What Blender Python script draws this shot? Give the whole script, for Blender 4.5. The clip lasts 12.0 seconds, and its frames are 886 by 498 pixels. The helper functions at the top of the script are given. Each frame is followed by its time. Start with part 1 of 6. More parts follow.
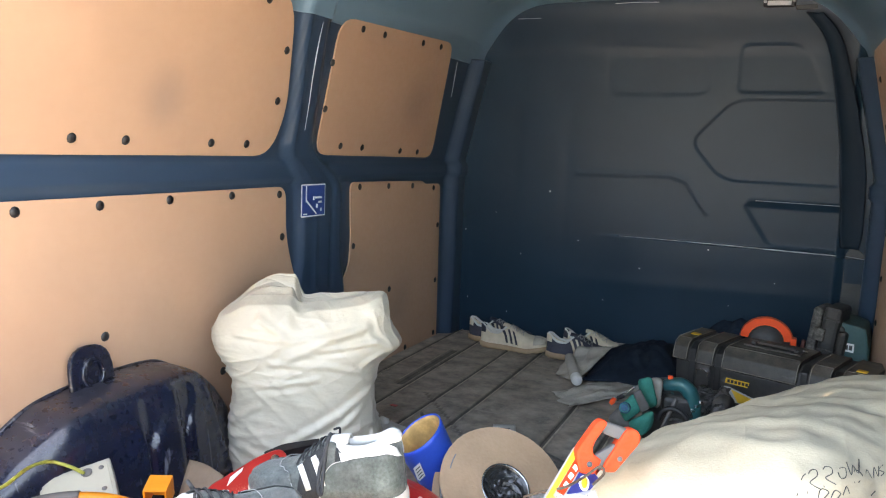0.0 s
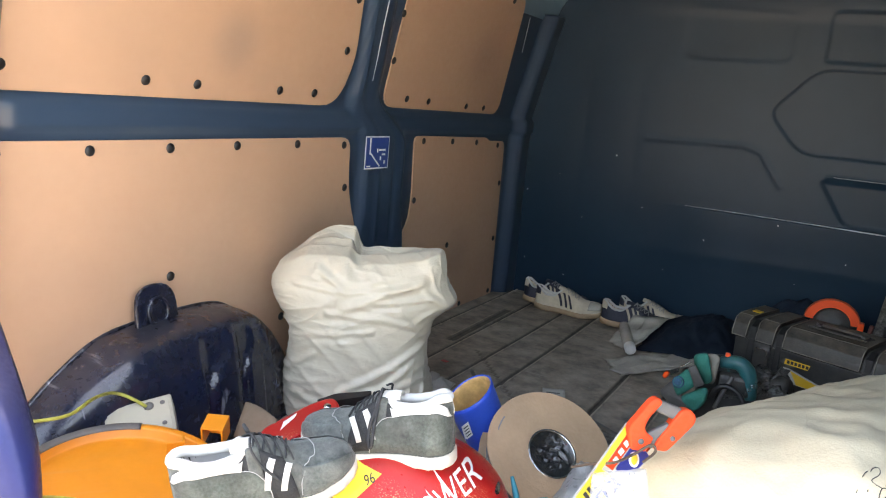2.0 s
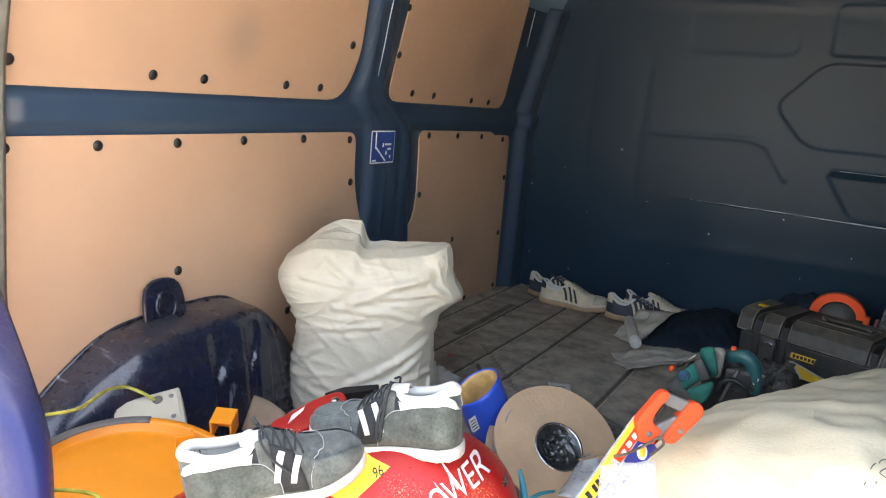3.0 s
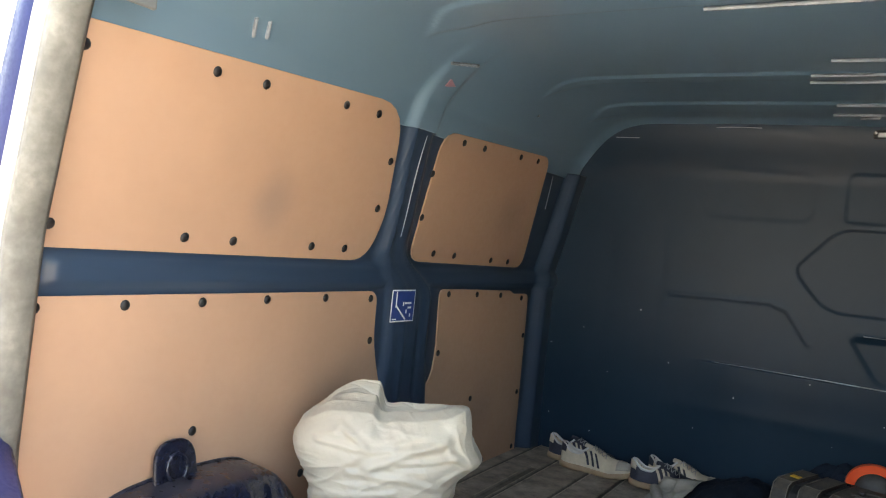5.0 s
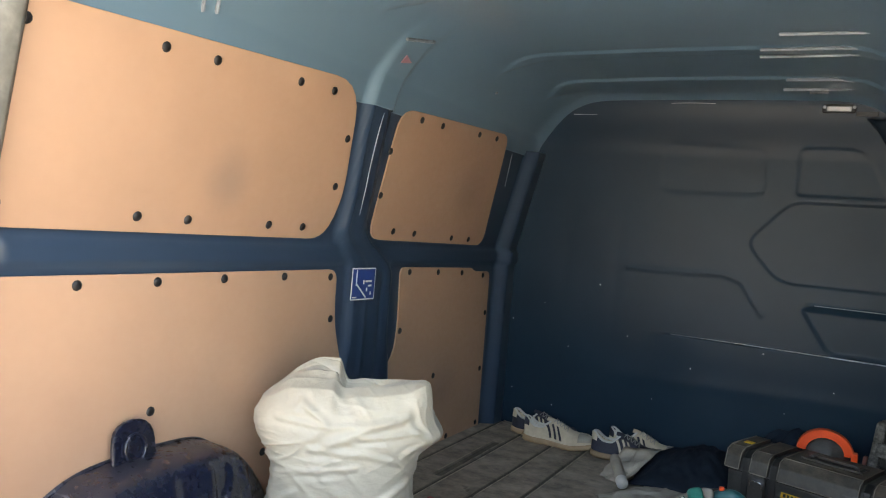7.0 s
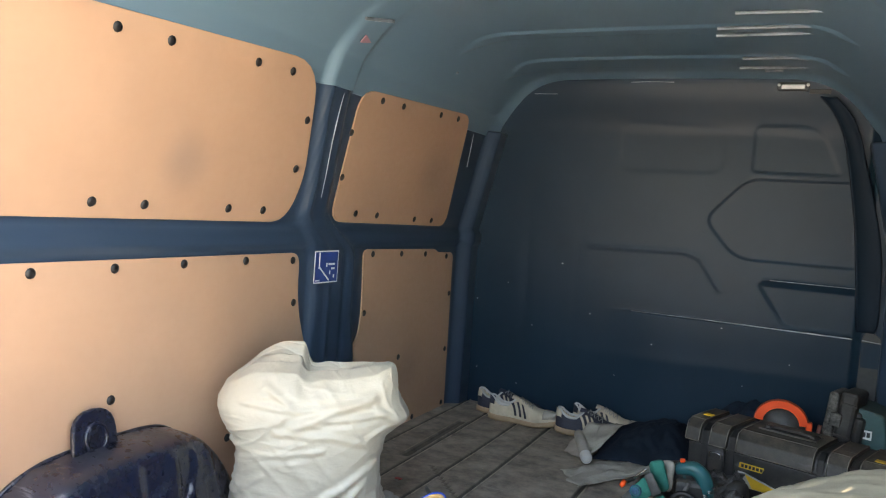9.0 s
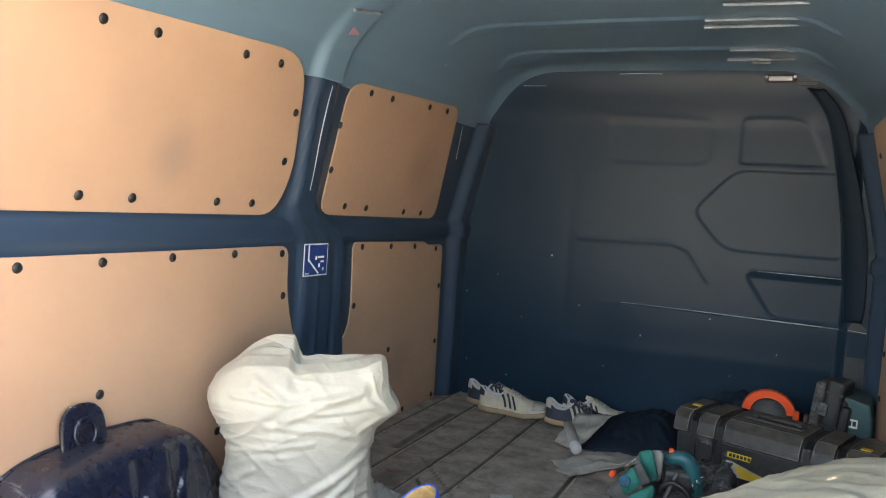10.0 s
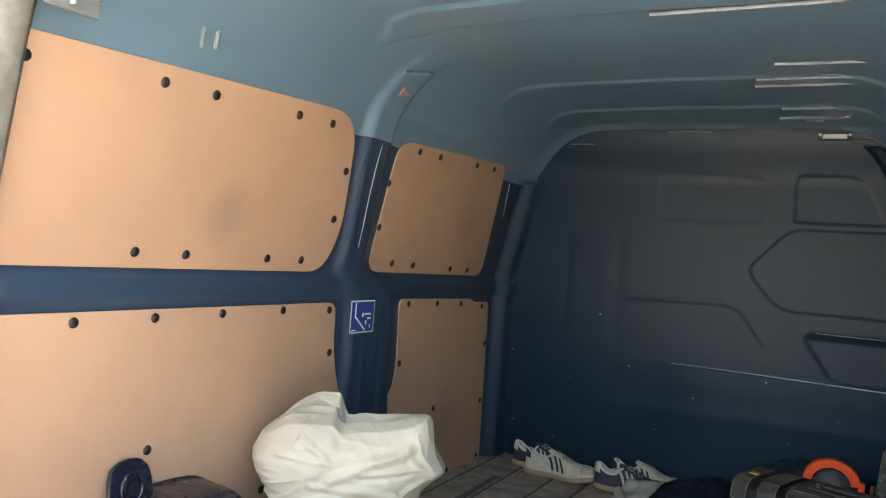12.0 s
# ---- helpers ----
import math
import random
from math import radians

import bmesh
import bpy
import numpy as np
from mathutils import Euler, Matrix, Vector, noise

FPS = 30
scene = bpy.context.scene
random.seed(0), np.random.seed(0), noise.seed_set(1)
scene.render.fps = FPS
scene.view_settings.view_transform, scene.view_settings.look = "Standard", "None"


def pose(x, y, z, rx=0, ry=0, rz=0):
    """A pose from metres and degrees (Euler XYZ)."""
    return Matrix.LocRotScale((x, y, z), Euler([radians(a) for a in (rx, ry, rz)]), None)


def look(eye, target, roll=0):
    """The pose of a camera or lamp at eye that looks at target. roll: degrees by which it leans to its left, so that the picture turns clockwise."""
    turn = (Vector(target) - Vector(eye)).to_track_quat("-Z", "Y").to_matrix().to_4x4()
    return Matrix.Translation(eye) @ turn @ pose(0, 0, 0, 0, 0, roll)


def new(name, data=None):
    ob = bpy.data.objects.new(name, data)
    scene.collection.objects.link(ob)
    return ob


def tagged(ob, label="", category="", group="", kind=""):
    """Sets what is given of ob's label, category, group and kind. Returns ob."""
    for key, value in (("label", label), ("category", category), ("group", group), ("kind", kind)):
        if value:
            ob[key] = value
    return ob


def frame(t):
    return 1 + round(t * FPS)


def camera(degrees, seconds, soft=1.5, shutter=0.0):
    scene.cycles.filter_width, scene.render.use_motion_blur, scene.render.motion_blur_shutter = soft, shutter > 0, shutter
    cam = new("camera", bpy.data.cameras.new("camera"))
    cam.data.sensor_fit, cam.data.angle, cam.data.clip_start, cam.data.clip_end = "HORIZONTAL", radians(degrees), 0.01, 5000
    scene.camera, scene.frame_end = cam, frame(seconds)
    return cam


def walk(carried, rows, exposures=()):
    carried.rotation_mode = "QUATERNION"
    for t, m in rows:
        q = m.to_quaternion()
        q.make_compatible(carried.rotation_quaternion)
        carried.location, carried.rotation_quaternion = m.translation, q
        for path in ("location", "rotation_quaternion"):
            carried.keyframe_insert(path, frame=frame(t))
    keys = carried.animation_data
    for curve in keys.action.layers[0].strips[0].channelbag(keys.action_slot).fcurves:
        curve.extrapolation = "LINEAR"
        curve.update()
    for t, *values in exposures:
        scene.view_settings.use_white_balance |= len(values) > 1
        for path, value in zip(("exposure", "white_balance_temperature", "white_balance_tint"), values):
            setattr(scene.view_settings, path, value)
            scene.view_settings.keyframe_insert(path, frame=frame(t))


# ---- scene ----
cam = camera(60.9, 12.0, soft=1.1)
PATH = [
    (0, (1.344, -0.729, 0.827), (0.53, 1.077, 0.555), 2.6),
    (0.5, (1.33, -0.722, 0.838), (0.46, 1.045, 0.493), 4.5),
    (1, (1.332, -0.718, 0.839), (0.418, 1.017, 0.447), 5.0),
    (1.5, (1.326, -0.721, 0.842), (0.4, 1.009, 0.457), 5.2),
    (2, (1.329, -0.721, 0.84), (0.399, 1.003, 0.436), 5.5),
    (2.5, (1.327, -0.727, 0.838), (0.39, 0.987, 0.409), 5.5),
    (4.5, (1.317, -0.729, 0.851), (0.356, 1.015, 0.663), 5.2),
    (5, (1.315, -0.733, 0.868), (0.286, 0.981, 0.836), 6.1),
    (5.5, (1.316, -0.731, 0.864), (0.262, 0.967, 0.947), 5.8),
    (6, (1.321, -0.73, 0.864), (0.315, 0.998, 0.887), 6.1),
    (6.5, (1.338, -0.728, 0.851), (0.357, 1.015, 0.83), 5.6),
    (7, (1.338, -0.729, 0.852), (0.391, 1.031, 0.784), 5.2),
    (9, (1.337, -0.726, 0.851), (0.481, 1.078, 0.742), 4.4),
    (9.5, (1.337, -0.727, 0.851), (0.504, 1.087, 0.729), 4.0),
    (10, (1.337, -0.727, 0.851), (0.508, 1.089, 0.724), 4.2),
    (10.5, (1.337, -0.725, 0.85), (0.495, 1.084, 0.706), 4.4),
    (11, (1.337, -0.726, 0.851), (0.49, 1.08, 0.704), 4.5),
    (11.5, (1.338, -0.729, 0.852), (0.47, 1.071, 0.759), 4.7),
    (12, (1.324, -0.723, 0.858), (0.379, 1.04, 0.868), 4.6),
]
walk(cam, [(t, look(eye, target, roll)) for t, eye, target, roll in PATH], [(0.0, 4.2, 8200, 11), (1.0, 4.05, 8350, 12), (2.7, 3.9, 8550, 12), (4.5, 3.9, 8400, 11), (5.5, 3.6, 8300, 9), (7.0, 3.9, 8350, 9), (9.0, 4.1, 8350, 9), (11.0, 4.15, 8350, 9), (12.0, 3.85, 8250, 9)])

# ---- light ----
world = bpy.data.worlds.new("world")
scene.world = world
world.use_nodes = True
wn = world.node_tree.nodes
sky = wn.new("ShaderNodeTexSky")
sky.sky_type = "NISHITA"
sky.sun_disc = False
sky.sun_elevation = radians(58)
sky.sun_rotation = radians(14)
sky.air_density, sky.dust_density, sky.ozone_density = 1.0, 5.0, 1.0
wn["Background"].inputs["Strength"].default_value = 0.15
world.node_tree.links.new(sky.outputs[0], wn["Background"].inputs["Color"])
sun_data = bpy.data.lights.new("sun", "SUN")
sun_data.energy, sun_data.angle, sun_data.color = 1.2, radians(0.6), (1.0, 0.95, 0.88)
sun = new("sun", sun_data)
# the sun stands ahead of the van, over its roof, and lights the yard behind the open doors
sun.matrix_world = look((1.9, 4.6, 8.2), (0.7, 0.0, 0.0))


# ---- materials ----
def hexcol(r, g, b):
    """A linear colour from display values 0 to 255."""
    return tuple(((c / 255) / 12.92 if c < 10.3 else ((c / 255 + 0.055) / 1.055) ** 2.4) for c in (r, g, b)) + (1.0,)


def surf(name, col, rough=0.6, metal=0.0, var=0.15, scale=5.0, fine=60.0, bump=0.1, dust=0.0, dust_col=(0.25, 0.22, 0.18, 1), coat=0.0, scratch=0.0,
         dust_all=0.0, stretch=(1, 1, 1), spec=0.5, sheen=0.0, rand=0.0, crumple=0.0, crumple_scale=14.0):
    """A painted, moulded or woven surface with blotches, grain, settled dust and scratches."""
    m = bpy.data.materials.new(name)
    m.use_nodes = True
    nt = m.node_tree
    n, ln = nt.nodes, nt.links
    b = n["Principled BSDF"]
    tc = n.new("ShaderNodeTexCoord")
    mp = n.new("ShaderNodeMapping")
    mp.inputs["Scale"].default_value = stretch
    ln.new(tc.outputs["Object"], mp.inputs[0])

    def noise_tex(sc, detail=4.0, rough_=0.55):
        t = n.new("ShaderNodeTexNoise")
        t.inputs["Scale"].default_value, t.inputs["Detail"].default_value, t.inputs["Roughness"].default_value = sc, detail, rough_
        ln.new(mp.outputs[0], t.inputs["Vector"])
        return t.outputs["Fac"]

    def ramp(src, lo, hi, a=0.0, z=1.0):
        r = n.new("ShaderNodeMapRange")
        r.inputs["From Min"].default_value, r.inputs["From Max"].default_value = lo, hi
        r.inputs["To Min"].default_value, r.inputs["To Max"].default_value = a, z
        ln.new(src, r.inputs["Value"])
        return r.outputs[0]

    def mix(fac, c1, c2, kind="MIX"):
        x = n.new("ShaderNodeMix")
        x.data_type, x.blend_type = "RGBA", kind
        for s, v in ((0, fac), (6, c1), (7, c2)):
            if hasattr(v, "is_output"):
                ln.new(v, x.inputs[s])
            else:
                x.inputs[s].default_value = v
        return x.outputs[2]

    big, small = noise_tex(scale), noise_tex(fine, 6.0)
    dark = tuple(c * (1 - 1.6 * var) for c in col[:3]) + (1,)
    lite = tuple(min(1.0, c * (1 + 1.2 * var)) for c in col[:3]) + (1,)
    base = mix(ramp(big, 0.3, 0.7), dark, lite)
    if bump:
        base = mix(ramp(small, 0.35, 0.65, 0, min(0.9, var * 1.4)), base, dark)
    if rand:
        oi = n.new("ShaderNodeObjectInfo")
        hs = n.new("ShaderNodeHueSaturation")
        ln.new(ramp(oi.outputs["Random"], 0, 1, 1 - rand, 1 + rand), hs.inputs["Value"])
        ln.new(base, hs.inputs["Color"])
        base = hs.outputs[0]
    if bump:
        ro = ramp(small, 0.3, 0.7, max(0.02, rough - 0.08), min(1, rough + 0.1))
    else:
        plain = n.new("ShaderNodeValue")
        plain.outputs[0].default_value = rough
        ro = plain.outputs[0]
    if scratch:
        w = n.new("ShaderNodeTexNoise")
        w.inputs["Scale"].default_value, w.inputs["Detail"].default_value = 9.0, 8.0
        m2 = n.new("ShaderNodeMapping")
        m2.inputs["Scale"].default_value = (0.6, 6.0, 1.2)
        m2.inputs["Rotation"].default_value = (0.5, 0.7, 0.2)
        ln.new(tc.outputs["Object"], m2.inputs[0])
        ln.new(m2.outputs[0], w.inputs["Vector"])
        base = mix(ramp(w.outputs["Fac"], 0.66, 0.72, 0, scratch), base, (0.35, 0.35, 0.38, 1))
    if dust or dust_all:
        g = n.new("ShaderNodeNewGeometry")
        sx = n.new("ShaderNodeSeparateXYZ")
        ln.new(g.outputs["Normal"], sx.inputs[0])
        up = ramp(sx.outputs["Z"], 0.2, 0.95, dust_all, max(dust, dust_all))
        mm = n.new("ShaderNodeMath")
        mm.operation = "MULTIPLY"
        ln.new(up, mm.inputs[0])
        ln.new(ramp(noise_tex(scale * 2.3, 7.0, 0.65), 0.32, 0.68, 0.15, 1.0), mm.inputs[1])
        base = mix(mm.outputs[0], base, dust_col)
        r2 = n.new("ShaderNodeMix")
        ln.new(mm.outputs[0], r2.inputs[0])
        ln.new(ro, r2.inputs[2])
        r2.inputs[3].default_value = 0.9
        ro = r2.outputs[0]
    ln.new(base, b.inputs["Base Color"])
    ln.new(ro, b.inputs["Roughness"])
    b.inputs["Metallic"].default_value = metal
    b.inputs["Coat Weight"].default_value = coat
    b.inputs["Coat Roughness"].default_value = 0.08
    b.inputs["Specular IOR Level"].default_value = spec
    b.inputs["Sheen Weight"].default_value = sheen
    if bump:
        bp = n.new("ShaderNodeBump")
        bp.inputs["Strength"].default_value, bp.inputs["Distance"].default_value = bump, 0.003
        ln.new(small, bp.inputs["Height"])
        if crumple:
            prev = bp
            for sc, dist, turn in ((crumple_scale, 0.030, (0.3, 0.5, 0.9)), (crumple_scale * 2.3, 0.010, (1.1, -0.6, 0.2))):
                m3 = n.new("ShaderNodeMapping")
                m3.inputs["Rotation"].default_value, m3.inputs["Scale"].default_value = turn, (1.0, 0.55, 1.5)
                ln.new(tc.outputs["Object"], m3.inputs[0])
                vo = n.new("ShaderNodeTexNoise")
                vo.noise_type = "RIDGED_MULTIFRACTAL"
                vo.inputs["Scale"].default_value, vo.inputs["Detail"].default_value, vo.inputs["Distortion"].default_value = sc, 2.0, 0.6
                vo.inputs["Offset"].default_value, vo.inputs["Gain"].default_value = 1.0, 1.2
                ln.new(m3.outputs[0], vo.inputs["Vector"])
                b2 = n.new("ShaderNodeBump")
                b2.inputs["Strength"].default_value, b2.inputs["Distance"].default_value = crumple, dist
                ln.new(vo.outputs["Fac"], b2.inputs["Height"])
                ln.new(prev.outputs[0], b2.inputs["Normal"])
                prev = b2
            bp = prev
        ln.new(bp.outputs[0], b.inputs["Normal"])
    return m


# walls raised towards the roof's painted haze, so their seam shows less
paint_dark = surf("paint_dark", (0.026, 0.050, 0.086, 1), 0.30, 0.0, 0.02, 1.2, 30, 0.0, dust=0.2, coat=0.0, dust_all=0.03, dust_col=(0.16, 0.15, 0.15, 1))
# body blue kept brighter than paint_arch, for the light on the rear post
paint_blue_lit = surf("paint_blue_lit", (0.012, 0.020, 0.10, 1), 0.4, 0.0, 0.2, 4, 120, 0.03, dust=0.2, scratch=0.1, spec=0.25, dust_col=(0.2, 0.18, 0.17, 1))
paint_arch = surf("paint_arch", (0.004, 0.008, 0.024, 1), 0.22, 0.0, 0.2, 5, 60, 0.04, dust=0.2, coat=0.25, spec=0.5, scratch=0.45, dust_all=0.035, dust_col=(0.13, 0.12, 0.11, 1))
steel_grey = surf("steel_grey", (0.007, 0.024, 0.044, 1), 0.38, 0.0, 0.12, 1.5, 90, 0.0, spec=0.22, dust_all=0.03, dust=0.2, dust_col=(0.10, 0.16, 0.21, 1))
# lighter than the walls: lens haze over the roof is put in its colour
roof_haze_paint = surf("roof_haze_paint", (0.125, 0.215, 0.285, 1), 0.33, 0.0, 0.05, 1.2, 70, 0.0, coat=0.4, dust_all=0.05, dust=0.1, dust_col=(0.2, 0.22, 0.24, 1))
ply = surf("ply", hexcol(189, 152, 125), 0.5, 0.0, 0.07, 1.6, 45, 0.06, stretch=(1, 1, 1.6), dust_all=0.05, dust=0.05, dust_col=(0.3, 0.24, 0.2, 1))


def add_mark(m, at, r, amount, col):
    """A soft round stain at a place in the object's own coordinates."""
    nt = m.node_tree
    b = nt.nodes["Principled BSDF"]
    tc = [n for n in nt.nodes if n.type == "TEX_COORD"][0]
    src = b.inputs["Base Color"].links[0].from_socket
    d = nt.nodes.new("ShaderNodeVectorMath")
    d.operation = "DISTANCE"
    d.inputs[1].default_value = at
    nt.links.new(tc.outputs["Object"], d.inputs[0])
    k = nt.nodes.new("ShaderNodeMapRange")
    k.interpolation_type = "SMOOTHSTEP"
    k.inputs["From Min"].default_value, k.inputs["From Max"].default_value = r, 0.0
    k.inputs["To Min"].default_value, k.inputs["To Max"].default_value = 0.0, amount
    nt.links.new(d.outputs["Value"], k.inputs["Value"])
    x = nt.nodes.new("ShaderNodeMix")
    x.data_type = "RGBA"
    nt.links.new(k.outputs[0], x.inputs[0])
    nt.links.new(src, x.inputs[6])
    x.inputs[7].default_value = col
    nt.links.new(x.outputs[2], b.inputs["Base Color"])


add_mark(ply, (0.60, 0.14, 0.0), 0.11, 0.30, (0.16, 0.14, 0.14, 1))
add_mark(ply, (1.85, 0.22, 0.0), 0.16, 0.25, (0.22, 0.16, 0.13, 1))
add_mark(ply, (0.25, 0.40, 0.0), 0.10, 0.12, (0.45, 0.25, 0.16, 1))
black_plastic = surf("black_plastic", (0.012, 0.012, 0.013, 1), 0.45, 0, 0.2, 20, 200, 0.1)
rubber_mat_m = surf("rubber_mat", (0.122, 0.112, 0.099, 1), 0.55, 0, 0.45, 5, 55, 0.5, dust=0.85, dust_col=(0.46, 0.39, 0.315, 1), scratch=0.3, spec=0.35)


def speckle(m, col, scale, share, patch, amount=0.85):
    """Fine grains lying in loose patches on a surface: share is the part covered, patch the size of the patches."""
    nt = m.node_tree
    b = nt.nodes["Principled BSDF"]
    tc = [n for n in nt.nodes if n.type == "TEX_COORD"][0]
    src = b.inputs["Base Color"].links[0].from_socket
    parts = []
    for sc, lo, hi in ((scale, 0.72 - share, 0.76 - share), (patch, 0.48, 0.62)):
        no = nt.nodes.new("ShaderNodeTexNoise")
        no.inputs["Scale"].default_value, no.inputs["Detail"].default_value = sc, 2.0
        nt.links.new(tc.outputs["Object"], no.inputs["Vector"])
        r = nt.nodes.new("ShaderNodeMapRange")
        r.inputs["From Min"].default_value, r.inputs["From Max"].default_value = lo, hi
        nt.links.new(no.outputs["Fac"], r.inputs["Value"])
        parts.append(r.outputs[0])
    mu = nt.nodes.new("ShaderNodeMath")
    mu.operation = "MULTIPLY"
    nt.links.new(parts[0], mu.inputs[0])
    nt.links.new(parts[1], mu.inputs[1])
    am = nt.nodes.new("ShaderNodeMath")
    am.operation = "MULTIPLY"
    nt.links.new(mu.outputs[0], am.inputs[0])
    am.inputs[1].default_value = amount
    x = nt.nodes.new("ShaderNodeMix")
    x.data_type = "RGBA"
    nt.links.new(am.outputs[0], x.inputs[0])
    nt.links.new(src, x.inputs[6])
    x.inputs[7].default_value = col
    nt.links.new(x.outputs[2], b.inputs["Base Color"])


def groove_dust(m, col):
    """Pale dust rubbed into the ridges beside the grooves of the mat, in patches."""
    nt = m.node_tree
    b = nt.nodes["Principled BSDF"]
    tc = [n for n in nt.nodes if n.type == "TEX_COORD"][0]
    src = b.inputs["Base Color"].links[0].from_socket
    sx = nt.nodes.new("ShaderNodeSeparateXYZ")
    nt.links.new(tc.outputs["Object"], sx.inputs[0])
    k = nt.nodes.new("ShaderNodeMapRange")
    k.inputs["From Min"].default_value, k.inputs["From Max"].default_value = 0.0012, 0.003
    nt.links.new(sx.outputs["Z"], k.inputs["Value"])
    no = nt.nodes.new("ShaderNodeTexNoise")
    no.inputs["Scale"].default_value, no.inputs["Detail"].default_value = 22.0, 6.0
    nt.links.new(tc.outputs["Object"], no.inputs["Vector"])
    r = nt.nodes.new("ShaderNodeMapRange")
    r.inputs["From Min"].default_value, r.inputs["From Max"].default_value = 0.38, 0.55
    nt.links.new(no.outputs["Fac"], r.inputs["Value"])
    mu = nt.nodes.new("ShaderNodeMath")
    mu.operation = "MULTIPLY"
    nt.links.new(k.outputs[0], mu.inputs[0])
    nt.links.new(r.outputs[0], mu.inputs[1])
    x = nt.nodes.new("ShaderNodeMix")
    x.data_type = "RGBA"
    nt.links.new(mu.outputs[0], x.inputs[0])
    nt.links.new(src, x.inputs[6])
    x.inputs[7].default_value = col
    # the colour goes darker towards the bottom of the grooves
    g = nt.nodes.new("ShaderNodeMapRange")
    g.inputs["From Min"].default_value, g.inputs["From Max"].default_value = -0.0025, -0.006
    g.inputs["To Max"].default_value = 0.62
    nt.links.new(sx.outputs["Z"], g.inputs["Value"])
    y = nt.nodes.new("ShaderNodeMix")
    y.data_type = "RGBA"
    nt.links.new(g.outputs[0], y.inputs[0])
    nt.links.new(x.outputs[2], y.inputs[6])
    y.inputs[7].default_value = (0.018, 0.017, 0.016, 1)
    nt.links.new(y.outputs[2], b.inputs["Base Color"])


groove_dust(rubber_mat_m, (0.42, 0.36, 0.28, 1))
speckle(rubber_mat_m, (0.6, 0.55, 0.47, 1), 150.0, 0.02, 5.0)
seal_white = surf("seal_white", (0.42, 0.41, 0.38, 1), 0.5, 0, 0.15, 9, 60, 0.1)
seal_grey = surf("seal_grey", (0.20, 0.195, 0.165, 1), 0.6, 0, 0.3, 14, 60, 0.15, dust_all=0.25, dust_col=(0.10, 0.09, 0.07, 1))
tarmac = surf("tarmac", (0.36, 0.35, 0.33, 1), 0.9, 0, 0.2, 3, 80, 0.6)


# ---- shaping helpers ----
def link_mesh(name, me, material, parent=None, label="", smooth=True):
    ob = new(name, me)
    if material:
        me.materials.append(material)
    if smooth:
        me.polygons.foreach_set("use_smooth", [True] * len(me.polygons))
    if parent:
        ob.parent = parent
    if label:
        ob["label"] = label
    return ob


def part(name, bm, material, parent=None, label="", smooth=False):
    me = bpy.data.meshes.new(name)
    bmesh.ops.recalc_face_normals(bm, faces=bm.faces)
    bm.to_mesh(me)
    bm.free()
    return link_mesh(name, me, material, parent, label, smooth)


def grid(name, pts, material, parent=None, label="", close_u=False, flip=False, smooth=True, thick=0.0):
    """A sheet from an (n, m, 3) array of points."""
    pts = np.asarray(pts, float)
    n, m = pts.shape[:2]
    idx = np.arange(n * m).reshape(n, m)
    if close_u:
        idx = np.vstack([idx, idx[:1]])
    a, b, c, d = idx[:-1, :-1], idx[1:, :-1], idx[1:, 1:], idx[:-1, 1:]
    f = np.stack([a, b, c, d] if not flip else [a, d, c, b], -1).reshape(-1, 4)
    me = bpy.data.meshes.new(name)
    me.from_pydata(pts.reshape(-1, 3).tolist(), [], f.tolist())
    me.update()
    ob = link_mesh(name, me, material, parent, label, smooth)
    if thick:
        s = ob.modifiers.new("thick", "SOLIDIFY")
        s.thickness, s.offset = thick, -1
    return ob


def sstep(a, b, x):
    t = np.clip((x - a) / (b - a), 0, 1)
    return t * t * (3 - 2 * t)


def seg_dist(X, Y, line, closed=False):
    """Distance of each grid place to a polyline."""
    best = np.full(X.shape, 9.0)
    ends = line[1:] + line[:1] if closed else line[1:]
    for (ax, ay), (bx, by) in zip(line, ends):
        dx, dy = bx - ax, by - ay
        t = np.clip(((X - ax) * dx + (Y - ay) * dy) / (dx * dx + dy * dy + 1e-12), 0, 1)
        best = np.minimum(best, np.hypot(X - ax - t * dx, Y - ay - t * dy))
    return best


def inside(X, Y, poly):
    r = np.zeros(X.shape, bool)
    for (ax, ay), (bx, by) in zip(poly, poly[1:] + poly[:1]):
        c = ((ay > Y) != (by > Y)) & (X < (bx - ax) * (Y - ay) / (by - ay + 1e-12) + ax)
        r ^= c
    return r


def sdf(X, Y, poly):
    d = seg_dist(X, Y, poly, True)
    return np.where(inside(X, Y, poly), -d, d)


def rounded(poly, r, steps=5):
    """A closed outline with its corners rounded; r is one radius or one for each corner."""
    out, n = [], len(poly)
    rs = r if isinstance(r, (list, tuple)) else [r] * n
    for i in range(n):
        p, a, b = Vector(poly[i]), Vector(poly[i - 1]), Vector(poly[(i + 1) % n])
        u, v = (a - p), (b - p)
        k = min(rs[i], u.length * 0.48, v.length * 0.48)
        s, e = p + u.normalized() * k, p + v.normalized() * k
        for j in range(steps + 1):
            t = j / steps
            out.append(tuple((1 - t) ** 2 * s + 2 * t * (1 - t) * p + t * t * e))
    return out


